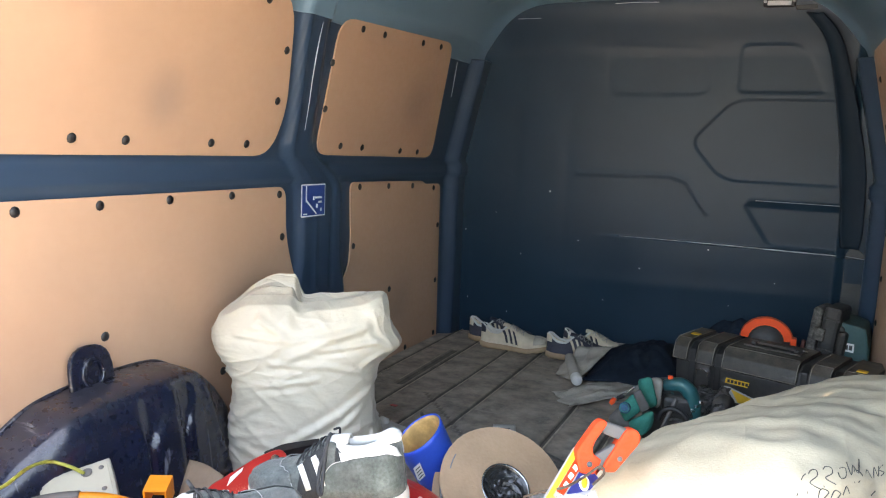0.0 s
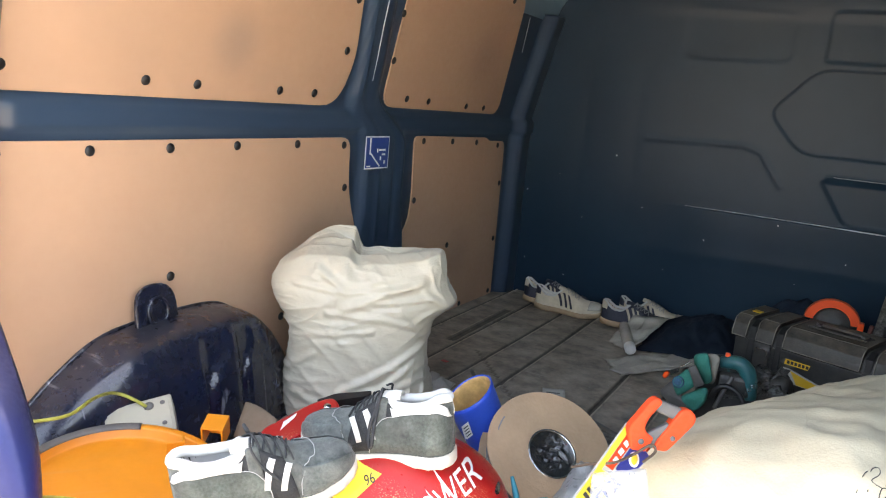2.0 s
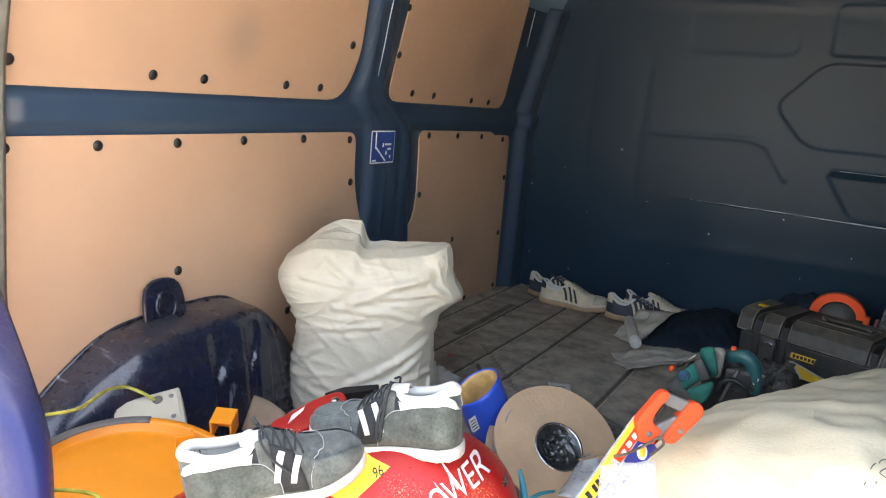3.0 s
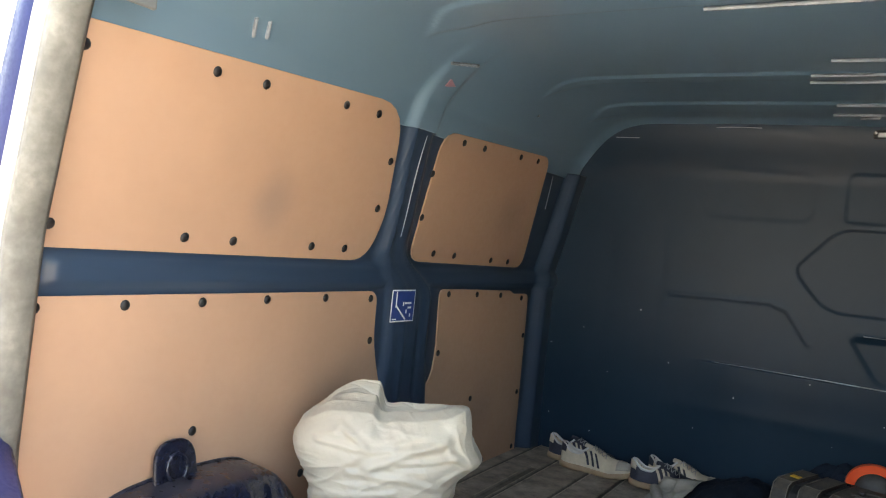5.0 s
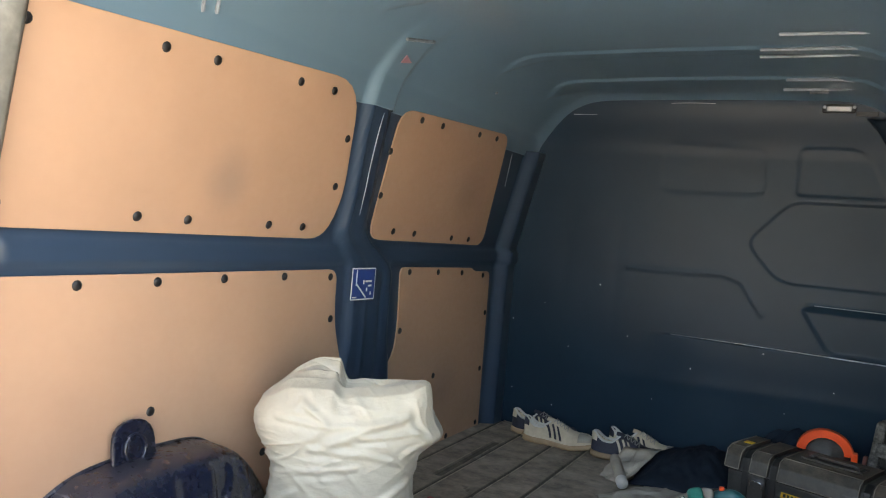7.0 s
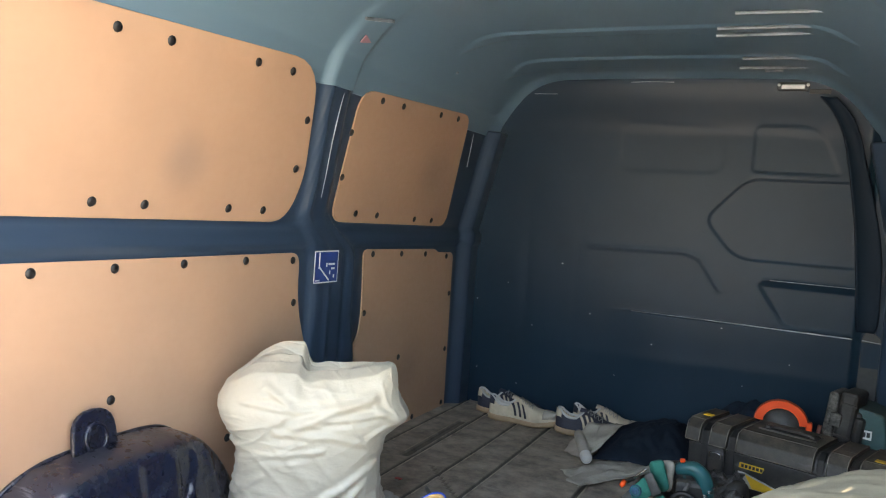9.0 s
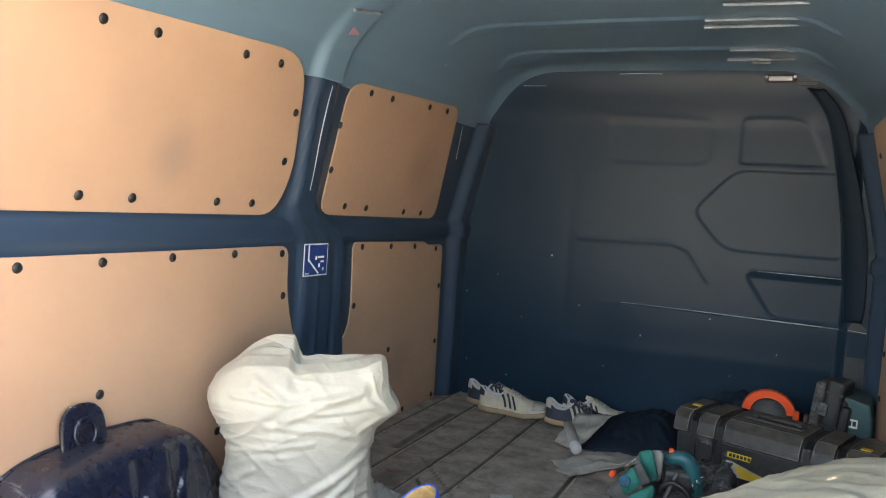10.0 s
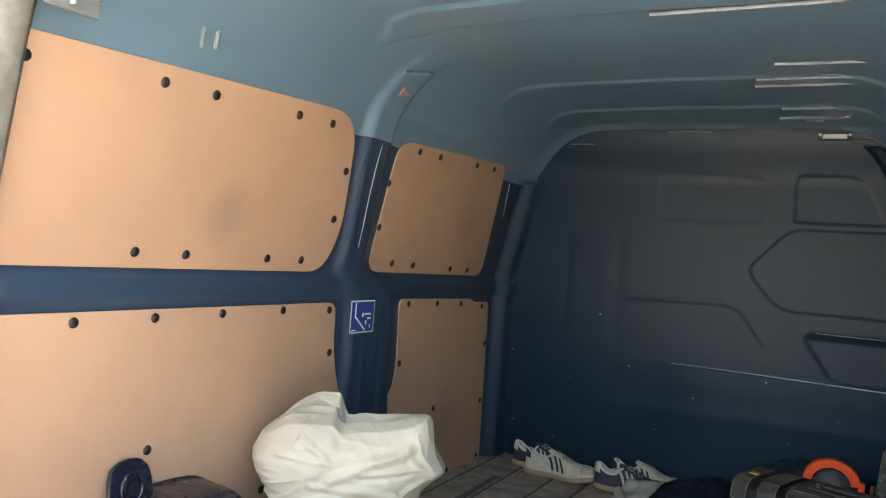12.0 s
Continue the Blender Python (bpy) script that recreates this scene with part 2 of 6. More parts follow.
def box_bm(bm, size, at=(0, 0, 0), bevel=0.0, m=None, segs=2):
    """Adds a box with rounded edges to bm."""
    r = bmesh.ops.create_cube(bm, size=1.0)
    vs = r["verts"]
    bmesh.ops.scale(bm, vec=size, verts=vs)
    if bevel:
        es = list({e for v in vs for e in v.link_edges})
        g = bmesh.ops.bevel(bm, geom=es, offset=bevel, segments=segs, affect="EDGES", profile=0.5)
        vs = list({v for f in g["faces"] for v in f.verts} | {v for v in vs if v.is_valid})
    bmesh.ops.translate(bm, vec=at, verts=vs)
    if m is not None:
        bmesh.ops.transform(bm, matrix=m, verts=vs)
    return vs


def box(name, size, at, material, parent=None, label="", bevel=0.003, m=None, segs=2):
    bm = bmesh.new()
    box_bm(bm, size, at, bevel, m, segs)
    return part(name, bm, material, parent, label, smooth=False)


def prism(name, outline, depth, material, parent=None, label="", bevel=0.0, m=None, smooth=False):
    """A plate with this outline in its own xy plane, from z = 0 down to -depth."""
    bm = bmesh.new()
    top = [bm.verts.new((x, y, 0)) for x, y in outline]
    f = bm.faces.new(top)
    g = bmesh.ops.extrude_face_region(bm, geom=[f])
    bmesh.ops.translate(bm, vec=(0, 0, -depth), verts=[v for v in g["geom"] if isinstance(v, bmesh.types.BMVert)])
    if bevel:
        es = [e for e in bm.edges if abs(e.verts[0].co.z - e.verts[1].co.z) < 1e-6]
        bmesh.ops.bevel(bm, geom=es, offset=bevel, segments=2, affect="EDGES", profile=0.5)
    if m is not None:
        bmesh.ops.transform(bm, matrix=m, verts=bm.verts)
    return part(name, bm, material, parent, label, smooth)


def tube(name, pts, r, material, parent=None, label="", sides=8, smooth_pts=6, caps=True):
    """A round rod or cable along a smoothed line; r is one radius or one for each point."""
    P = [Vector(p) for p in pts]
    rs = list(r) if isinstance(r, (list, tuple)) else [r] * len(P)
    Q, R = [], []
    for i in range(len(P) - 1):
        p0, p1, p2, p3 = P[max(i - 1, 0)], P[i], P[i + 1], P[min(i + 2, len(P) - 1)]
        for j in range(smooth_pts):
            t = j / smooth_pts
            Q.append(0.5 * ((2 * p1) + (p2 - p0) * t + (2 * p0 - 5 * p1 + 4 * p2 - p3) * t * t + (3 * p1 - p0 - 3 * p2 + p3) * t ** 3))
            R.append(rs[i] * (1 - t) + rs[i + 1] * t)
    Q.append(P[-1])
    R.append(rs[-1])
    bm = bmesh.new()
    rings, nrm = [], None
    for i, p in enumerate(Q):
        d = (Q[min(i + 1, len(Q) - 1)] - Q[max(i - 1, 0)]).normalized()
        if nrm is None:
            nrm = d.orthogonal().normalized()
        nrm = (nrm - d * nrm.dot(d)).normalized()
        bi = d.cross(nrm)
        rings.append([bm.verts.new(p + R[i] * (math.cos(2 * math.pi * k / sides) * nrm + math.sin(2 * math.pi * k / sides) * bi)) for k in range(sides)])
    for a, b in zip(rings, rings[1:]):
        for k in range(sides):
            bm.faces.new((a[k], a[(k + 1) % sides], b[(k + 1) % sides], b[k]))
    if caps:
        bm.faces.new(rings[0][::-1])
        bm.faces.new(rings[-1])
    return part(name, bm, material, parent, label, smooth=True)


def lathe(name, prof, material, parent=None, label="", segs=32, m=None, smooth=True):
    """A turned shape about z from a profile of (radius, height)."""
    bm = bmesh.new()
    rings = []
    for r, z in prof:
        rings.append([bm.verts.new((r * math.cos(2 * math.pi * k / segs), r * math.sin(2 * math.pi * k / segs), z)) for k in range(segs)] if r > 1e-6 else [bm.verts.new((0, 0, z))])
    for a, b in zip(rings, rings[1:]):
        for k in range(segs):
            q = (k + 1) % segs
            if len(a) == 1:
                bm.faces.new((a[0], b[k], b[q]))
            elif len(b) == 1:
                bm.faces.new((a[k], a[q], b[0]))
            else:
                bm.faces.new((a[k], a[q], b[q], b[k]))
    if m is not None:
        bmesh.ops.transform(bm, matrix=m, verts=bm.verts)
    return part(name, bm, material, parent, label, smooth)


def thing(name, at, label, category, group="", rot=None):
    """An Empty at a thing's base, to hold its parts."""
    e = new(name)
    e.empty_display_size = 0.05
    e.matrix_world = Matrix.Translation(at) @ (rot if rot is not None else Matrix())
    return tagged(e, label, category, group)


def frame_of(x_axis, up):
    """A turn whose x lies along x_axis and whose z is near up."""
    x = Vector(x_axis).normalized()
    y = Vector(up).cross(x).normalized()
    z = x.cross(y)
    return Matrix((x, y, z)).transposed().to_4x4()


def fbm(x, y, z, s, octaves=3):
    v, a = 0.0, 1.0
    for _ in range(octaves):
        v += a * noise.noise((x * s, y * s, z * s))
        a, s = a * 0.5, s * 2.1
    return v


# ---- the van's shell ----
LENGTH, WIDTH, TOP = 2.36, 1.66, 1.43


def lean(z):
    return np.maximum(0, z - 0.77) * 0.1 / 0.43


def side_sheet(name, mirror):
    """The inner skin of one side: pillar and waist rail raised, upper half leaning in."""
    Y, Z = np.meshgrid(np.linspace(0.03, LENGTH + 0.12, 220), np.linspace(-0.03, 1.19, 125), indexing="ij")
    mid = 1.29 - 0.14 * sstep(0.66, 0.82, Z) - 0.04 * sstep(0.82, 1.2, Z)
    half = 0.10 + 0.03 * sstep(0.5, 0.3, Z) - 0.055 * sstep(0.68, 0.85, Z)
    pil = sstep(half + 0.035, half, np.abs(Y - mid))
    rail = sstep(0.034, 0.022, np.abs(Z - 0.729)) * sstep(0.06, 0.1, Y)
    end = sstep(2.24, 2.29, Y)
    X = lean(Z) - 0.008 + 0.022 * np.maximum(pil, 0.55 * rail) + 0.05 * end
    X += 0.006 * np.exp(-((Y - mid + 0.045) / 0.008) ** 2) * pil - 0.005 * np.exp(-((Y - mid - 0.05) / 0.01) ** 2) * pil
    if mirror:
        X = WIDTH - X
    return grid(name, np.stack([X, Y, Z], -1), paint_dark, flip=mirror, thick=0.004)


wall_left = tagged(side_sheet("wall_left", False), "dark blue painted steel van side with pillar and waist rail", "wall", kind="structure")
wall_right = tagged(side_sheet("wall_right", True), "dark painted steel van side in deep shade", "wall", kind="structure")


def roof_sheet():
    """The roof skin: rolled over at both sides, coved at the bulkhead, with three shallow cross bows."""
    T, Y = np.meshgrid(np.linspace(0, 1, 190), np.linspace(0.02, LENGTH + 0.06, 260), indexing="ij")
    u = np.abs(2 * T - 1)
    # from the flat middle the section rolls down to the tops of the sides
    roll = sstep(0.62, 1.0, u) ** 1.15
    half = 0.39 * u / 0.62 * (u < 0.62) + (u >= 0.62) * (0.39 + 0.335 * np.sin(np.clip((u - 0.62) / 0.38, 0, 1) * math.pi / 2) ** 0.95)
    Z = TOP + 0.006 - 0.012 * (half / 0.73) ** 2 - 0.185 * np.clip((half - 0.39) / 0.335, 0, 1) ** 2.6
    pil = 0.026 * sstep(0.085, 0.048, np.abs(Y - 1.11)) * roll
    # below the roll a short skirt follows the sides down behind the lining
    skirt = sstep(0.93, 1.0, u)
    Z -= 0.07 * skirt
    X = WIDTH / 2 + np.sign(2 * T - 1) * (half + 0.017 * skirt - pil)
    across = np.clip(np.abs(X - WIDTH / 2), 0, 1)
    for y0, y1, deep in ((0.81, 0.945, 0.007), (1.585, 1.655, 0.006), (1.99, 2.14, 0.007)):
        taper = 0.5 * (y1 - y0) * sstep(0.60, 0.50, across)
        Z += -deep * sstep(0.012, -0.002, np.abs(Y - (y0 + y1) / 2) - taper) * sstep(0.61, 0.56, across)
    Z -= 0.03 * sstep(2.22, 2.36, Y) ** 1.6
    return grid("ceiling", np.stack([X, Y, Z], -1), roof_haze_paint, thick=0.004, flip=True)


def roof_glints_and_marks(ob):
    """Highlights drawn as pale tubes along the cross bows, and small pale marks, in the roof's own mesh."""
    bm = bmesh.new()
    bm.from_mesh(ob.data)
    zc = TOP - 0.006
    lines = (((0.92, 0.80), (1.25, 0.803), (1.42, 0.82)), ((0.90, 0.952), (1.25, 0.955), (1.42, 0.94)),
             ((1.06, 1.578), (1.25, 1.58), (1.39, 1.60)), ((1.05, 1.66), (1.25, 1.663), (1.42, 1.645)), ((1.12, 1.42), (1.34, 1.43)),
             ((1.10, 1.985), (1.25, 1.99), (1.32, 2.02), (1.42, 2.085)), ((1.08, 2.147), (1.25, 2.145), (1.36, 2.13), (1.43, 2.09)), ((0.235, 2.20), (0.30, 2.20)), ((1.16, 2.20), (1.22, 2.20)), ((0.222, 1.03, 1.344), (0.244, 1.14, 1.363)), ((0.182, 1.708, 1.331), (0.182, 1.718, 1.331)),
             ((0.112, 0.405, 1.246), (0.136, 0.387, 1.278)), ((0.116, 0.44, 1.252), (0.138, 0.424, 1.281)))
    for line in lines:
        for a, b in zip(line, line[1:]):
            r = 0.0011
            p, q = Vector((*a, zc)[:3]), Vector((*b, zc)[:3])
            d = (q - p).normalized()
            side = d.cross(Vector((0, 0, 1)))
            ring = [[bm.verts.new(c + r * (math.cos(k * math.pi / 3) * side + math.sin(k * math.pi / 3) * Vector((0, 0, 1)))) for k in range(6)] for c in (p, q)]
            for k in range(6):
                bm.faces.new((ring[0][k], ring[0][(k + 1) % 6], ring[1][(k + 1) % 6], ring[1][k])).material_index = 1
    bm.to_mesh(ob.data)
    bm.free()
    ob.data.materials.append(roof_glint_mark)


# bright colour for drawn edge highlights, bare paint specks and the steel ring
glint_bare_metal = surf("glint_bare_metal", (0.50, 0.53, 0.57, 1), 0.35, 0.2, 0.2, 12, 80, 0.05)
roof_glint_mark = surf("roof_glint_mark", (0.24, 0.27, 0.30, 1), 0.3, 0.0, 0.3, 12, 80, 0.05)
roof = tagged(roof_sheet(), "painted steel van roof with cross bows, its blue grey lightened for lens haze", "ceiling", kind="structure")
roof_glints_and_marks(roof)


def bulkhead():
    """The pressed steel partition behind the cab, with its embossed shapes."""
    X, Z = np.meshgrid(np.linspace(0.0, WIDTH, 270), np.linspace(-0.02, TOP + 0.02, 330), indexing="ij")
    D = np.zeros(X.shape)
    hexa = rounded([(0.985, 0.885), (1.13, 1.048), (1.49, 1.05), (1.515, 0.742), (1.11, 0.742)], [0.05, 0.05, 0.03, 0.02, 0.06])
    rect = rounded([(1.14, 1.25), (1.36, 1.25), (1.44, 1.075), (1.14, 1.075)], [0.03, 0.07, 0.02, 0.02])
    rect2 = rounded([(0.64, 1.26), (1.035, 1.24), (1.035, 1.065), (0.64, 1.06)], 0.05)
    recess = rounded([(1.2, 0.655), (1.545, 0.655), (1.545, 0.505), (1.30, 0.505)], [0.02, 0.01, 0.01, 0.03])
    for poly, dep, w in ((hexa, 0.0045, 0.008), (rect, 0.0028, 0.008), (rect2, 0.0018, 0.012), (recess, 0.006, 0.011)):
        d = sdf(X, Z, poly)
        D += dep * sstep(w, -w, d)
    for line, amp, w in (([(0.55, 0.74), (0.92, 0.752), (0.985, 0.73), (1.065, 0.615)], -0.0025, 0.010),
                         ([(1.22, 0.672), (1.55, 0.672)], -0.004, 0.006), ([(0.5, 0.30), (1.56, 0.33)], -0.002, 0.03)):
        D += amp * np.exp(-(seg_dist(X, Z, line) / w) ** 2)
    for x0 in (0.28, 0.5):
        D += 0.001 * np.exp(-((X - x0) / 0.02) ** 2) * sstep(0.1, 0.2, Z) * sstep(1.1, 1.0, Z)
    D -= 0.012 * sstep(0.496, 0.490, Z) * sstep(0.62, 0.85, X)
    D += 0.014 * sstep(0.47, 0.05, Z)
    D -= 0.05 * sstep(1.2, 1.42, Z)
    D -= 0.035 * sstep(1.525, 1.56, X)
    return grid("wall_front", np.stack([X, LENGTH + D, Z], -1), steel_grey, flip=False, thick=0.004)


tagged(bulkhead(), "dark pressed steel bulkhead with embossed panels", "wall", kind="structure")
front_wall = bpy.data.objects["wall_front"]
# bright tubes draw the highlights on the ledge and recess edges
tube("worn_edge", [(x, LENGTH - 0.0135, 0.4945 - 0.0015 * math.sin(x * 5)) for x in np.linspace(0.74, 1.53, 7)], [0.0006, 0.0012, 0.0017, 0.0022, 0.0023, 0.0026, 0.0022], glint_bare_metal, front_wall, "highlight drawn along the edge of the ledge", sides=5)
tube("worn_edge", [(x, LENGTH - 0.008, 0.6735) for x in np.linspace(1.24, 1.54, 4)], 0.0012, glint_bare_metal, front_wall, "highlight drawn along the edge of the recess", sides=5)
# dark curved corner post at the end of the bulkhead, over a grey bracket
# darker, duller van paint: a dark reflection put in the post's colour
post_reflect_dark = surf("post_reflect_dark", (0.007, 0.017, 0.030, 1), 0.6, 0, 0.1, 3, 60, 0.0, spec=0.12)
bracket_grey = surf("bracket_grey", (0.020, 0.027, 0.034, 1), 0.45, 0, 0.15, 9, 80, 0.05, dust_all=0.1)
zs_post = np.linspace(0.525, 1.345, 60)
left_x = np.interp(zs_post, [0.525, 0.55, 0.66, 0.77, 0.88, 1.067, 1.207, 1.285, 1.345], [1.536, 1.531, 1.522, 1.510, 1.498, 1.466, 1.436, 1.40, 1.345])
right_x = np.interp(zs_post, [0.525, 0.55, 0.66, 0.77, 0.88, 1.067, 1.207, 1.285, 1.345], [1.595, 1.604, 1.600, 1.596, 1.578, 1.529, 1.492, 1.458, 1.40])
for _ in range(6):
    left_x[1:-1] = (left_x[:-2] + 2 * left_x[1:-1] + left_x[2:]) / 4
    right_x[1:-1] = (right_x[:-2] + 2 * right_x[1:-1] + right_x[2:]) / 4
post_rows = [[(l + (r - l) * q, LENGTH - 0.052 + 0.010 * math.sin(math.pi * q) ** 0.6 - 0.035 * float(sstep(1.15, 1.35, np.array(z))), z) for q in np.linspace(0, 1, 11)] for z, l, r in zip(zs_post, left_x, right_x)]
grid("corner_post", post_rows, post_reflect_dark, front_wall, "dark blue curved corner post", thick=0.006)
prism("bracket", rounded([(1.556, 0.10), (1.556, 0.50), (1.572, 0.532), (1.606, 0.520), (1.628, 0.49), (1.628, 0.10)], 0.012), 0.008, bracket_grey, front_wall, "grey pressed bracket under the post", bevel=0.002, m=Matrix(((1, 0, 0, 0), (0, 0, -1, LENGTH - 0.046), (0, 1, 0, 0), (0, 0, 0, 1))))
# the ledge's drawn highlight carries on across the bracket
tube("worn_edge", [(1.558, LENGTH - 0.048, 0.497), (1.62, LENGTH - 0.048, 0.492)], 0.0012, glint_bare_metal, front_wall, "highlight drawn along the edge of the bracket", sides=5)
# flaked paint specks and scuffs
for x, z, r in ((0.57, 0.459, 0.004), (0.831, 0.37, 0.005), (0.060, 0.463, 0.005), (1.335, 0.367, 0.004), (0.078, 0.157, 0.004), (0.436, 0.656, 0.006), (1.088, 0.471, 0.006), (0.864, 0.315, 0.004), (0.322, 0.378, 0.003), (0.269, 0.113, 0.004), (0.69, 0.22, 0.003), (1.18, 0.26, 0.003), (0.20, 0.55, 0.003)):
    lathe("paint_chip", [(0.0, 0.0006), (0.4 * r, 0.0005), (0.55 * r, 0.0)], glint_bare_metal, front_wall, "bare speck in the paint", segs=7, m=Matrix.Translation((x, LENGTH - 0.001 + 0.014 * float(sstep(0.47, 0.05, np.array(z))) - 0.012 * float(sstep(0.496, 0.490, np.array(z))) * float(sstep(0.62, 0.85, np.array(x))), z)) @ Matrix.Rotation(radians(90), 4, "X"))
for pts in (((0.264, 1.359), (0.364, 1.359)), ((0.665, 1.405), (0.74, 1.407), (0.831, 1.405))):
    tube("worn_edge", [(x, LENGTH - 0.001 + 0.014 * float(sstep(0.47, 0.05, np.array(z))) - 0.05 * float(sstep(1.2, 1.42, np.array(z))), z) for x, z in pts], 0.0012, glint_bare_metal, front_wall, "pale scratch", sides=5)
ring = [(1.586 + 0.014 * math.cos(a), LENGTH - 0.042, 0.464 + 0.016 * math.sin(a)) for a in np.linspace(0, 2 * math.pi, 13)]
tube("latch_ring", ring, 0.0028, glint_bare_metal, front_wall, "small steel ring", sides=6, smooth_pts=3, caps=False)
# highlights on the pillar and panel edges, drawn as bright tubes
for line in (((1.123, 1.157), (1.122, 1.102), (1.127, 1.018), (1.138, 0.924), (1.144, 0.854)), ((2.072, 1.156), (2.083, 1.106), (2.099, 1.025))):
    tube("worn_edge", [(float(lean(np.array(z))) + 0.017, y, z) for y, z in line], [0.0008, 0.0016, 0.0018, 0.0014, 0.0008][:len(line)], glint_bare_metal, wall_left, "highlight drawn down the edge of the pillar", sides=5)


def load_floor():
    """The rubber mat with its long grooves, on the steel floor."""
    X, Y = np.meshgrid(np.linspace(-0.005, WIDTH, 760), np.linspace(0.0, LENGTH + 0.12, 130), indexing="ij")
    Z = np.zeros(X.shape)
    for k, x0 in enumerate((0.066, 0.213, 0.356, 0.489, 0.779, 0.93, 1.08, 1.235, 1.39)):
        wob = 0.003 * np.sin(Y * 3.1 + k) - (0.02 * (Y - 1.4) if k < 2 else 0)
        Z -= 0.009 * sstep(0.009, 0.004, np.abs(X - x0 - wob))
        Z += 0.004 * np.exp(-((X - x0 - wob - 0.0120) / 0.0032) ** 2)
    slot = np.maximum(np.abs(X - 0.182 + 0.02 * (Y - 1.6)) - 0.014, np.abs(Y - 1.79) - 0.26)
    Z -= 0.008 * sstep(0.004, -0.004, slot)
    Z += 0.003 * np.exp(-((slot - 0.005) / 0.003) ** 2)
    Z -= 0.005 * sstep(0.012, 0.007, seg_dist(X, Y, [(0.3, 1.50), (0.62, 1.14)]))
    Z += 0.0012 * np.exp(-(np.abs(np.sin(X * 3.0 + Y * 1.7) + 0.4 * np.sin(Y * 6.1)) / 0.05) ** 2)
    Z += 0.0006 * np.sin(X * 9 + 1) * np.sin(Y * 5.0)
    return grid("floor", np.stack([X, Y, Z], -1), rubber_mat_m, thick=0.01)


tagged(load_floor(), "worn dusty black rubber load mat with long grooves", "floor", kind="structure")


def rear_post():
    """The painted corner post beside the rear opening, flaring out to the sill."""
    zs = np.concatenate([np.linspace(-0.35, 0.50, 40), np.linspace(0.53, 1.42, 30)])
    inner = np.interp(zs, [-0.35, 0.0, 0.06, 0.15, 0.25, 0.355, 0.42, 0.50, 0.8, 1.17, 1.28, 1.42], [0.21, 0.22, 0.221, 0.214, 0.164, 0.098, 0.055, 0.02, 0.03, 0.09, 0.125, 0.2])
    for _ in range(3):
        inner[1:-1] = (inner[:-2] + 2 * inner[1:-1] + inner[2:]) / 4
    rows = []
    for z, x in zip(zs, inner):
        o = -0.105 - 0.02 * math.sin(max(0, z) * 2.2) + float(lean(np.array(z))) * 0.9
        f = -0.03 * float(sstep(0.55, 0.35, np.array(z)))
        rows.append([(o, 0.06, z), (o - 0.01, 0.03, z), (o, -0.005 + f, z), (o + 0.012, -0.018 + f, z), (o + 0.05, -0.024 + f, z), (x - 0.06, -0.022 + f, z), (x - 0.025, -0.016 + f, z), (x - 0.008, -0.006 + f, z), (x - 0.002, 0.004 + f, z), (x - 0.07, 0.04, z), (x - 0.10, 0.06, z)])
    # the foot of the post swells out towards the bumper
    out = Vector((1.327, -0.727, 0.838))
    rows = [[tuple(out + (Vector(p) - out) * (1 - 0.20 * float(sstep(0.50, 0.22, np.array(p[2]))))) for p in row] for row in rows]
    return grid("door_frame", rows, paint_blue_lit, flip=True, thick=0.003)


post = tagged(rear_post(), "blue painted corner post of the rear door opening", "door frame", kind="structure")


def rear_seal():
    zs = np.linspace(0.36, 1.40, 40)
    inner = np.interp(zs, [0.3, 0.42, 0.8, 1.17, 1.28, 1.42], [0.05, 0.045, 0.06, 0.128, 0.158, 0.24])
    outer, strip = [], []
    for z, x in zip(zs, inner):
        w = 0.0015 * math.sin(z * 40)
        outer.append([(x - 0.085, -0.008, z), (x - 0.08, -0.026, z), (x - 0.060, -0.028 + w, z), (x - 0.046, -0.022, z), (x - 0.040, -0.012, z)])
        strip.append([(x - 0.039, -0.012, z), (x - 0.034, -0.027, z), (x - 0.010, -0.031 + w, z), (x, -0.02, z), (x + 0.002, 0.02, z), (x - 0.012, 0.035, z)])
    ob = grid("trim", outer, seal_white, flip=True, thick=0.003)
    grid("rubber_strip", strip, seal_grey, ob, "weathered grey rubber strip", flip=True, thick=0.003)
    return ob


tagged(rear_seal(), "pale grey dusty door seal along the opening", "trim", kind="structure")


plate_grey = surf("plate_grey", (0.16, 0.17, 0.165, 1), 0.5, 0, 0.15, 9, 60, 0.05)


def corner_plate():
    bm = bmesh.new()
    box_bm(bm, (0.010, 0.10, 0.12), (0.175, 0.066, 1.265), 0.004)
    ob = part("trim", bm, plate_grey)
    box("rib", (0.014, 0.006, 0.12), (0.184, 0.060, 1.275), seal_white, ob, "bright edge of the plate", bevel=0.002)
    box("rib", (0.014, 0.004, 0.09), (0.186, 0.103, 1.28), seal_white, ob, "bright edge of the plate", bevel=0.0015)
    return ob


tagged(corner_plate(), "pale grey plastic plate at the corner of the opening", "trim", kind="structure")


def ground():
    bm = bmesh.new()
    bmesh.ops.create_grid(bm, x_segments=40, y_segments=40, size=400)
    bmesh.ops.translate(bm, vec=(0, 0, -0.62), verts=bm.verts)
    return part("ground", bm, tarmac)


tagged(ground(), "pale grey concrete outside the van", "ground", kind="structure")


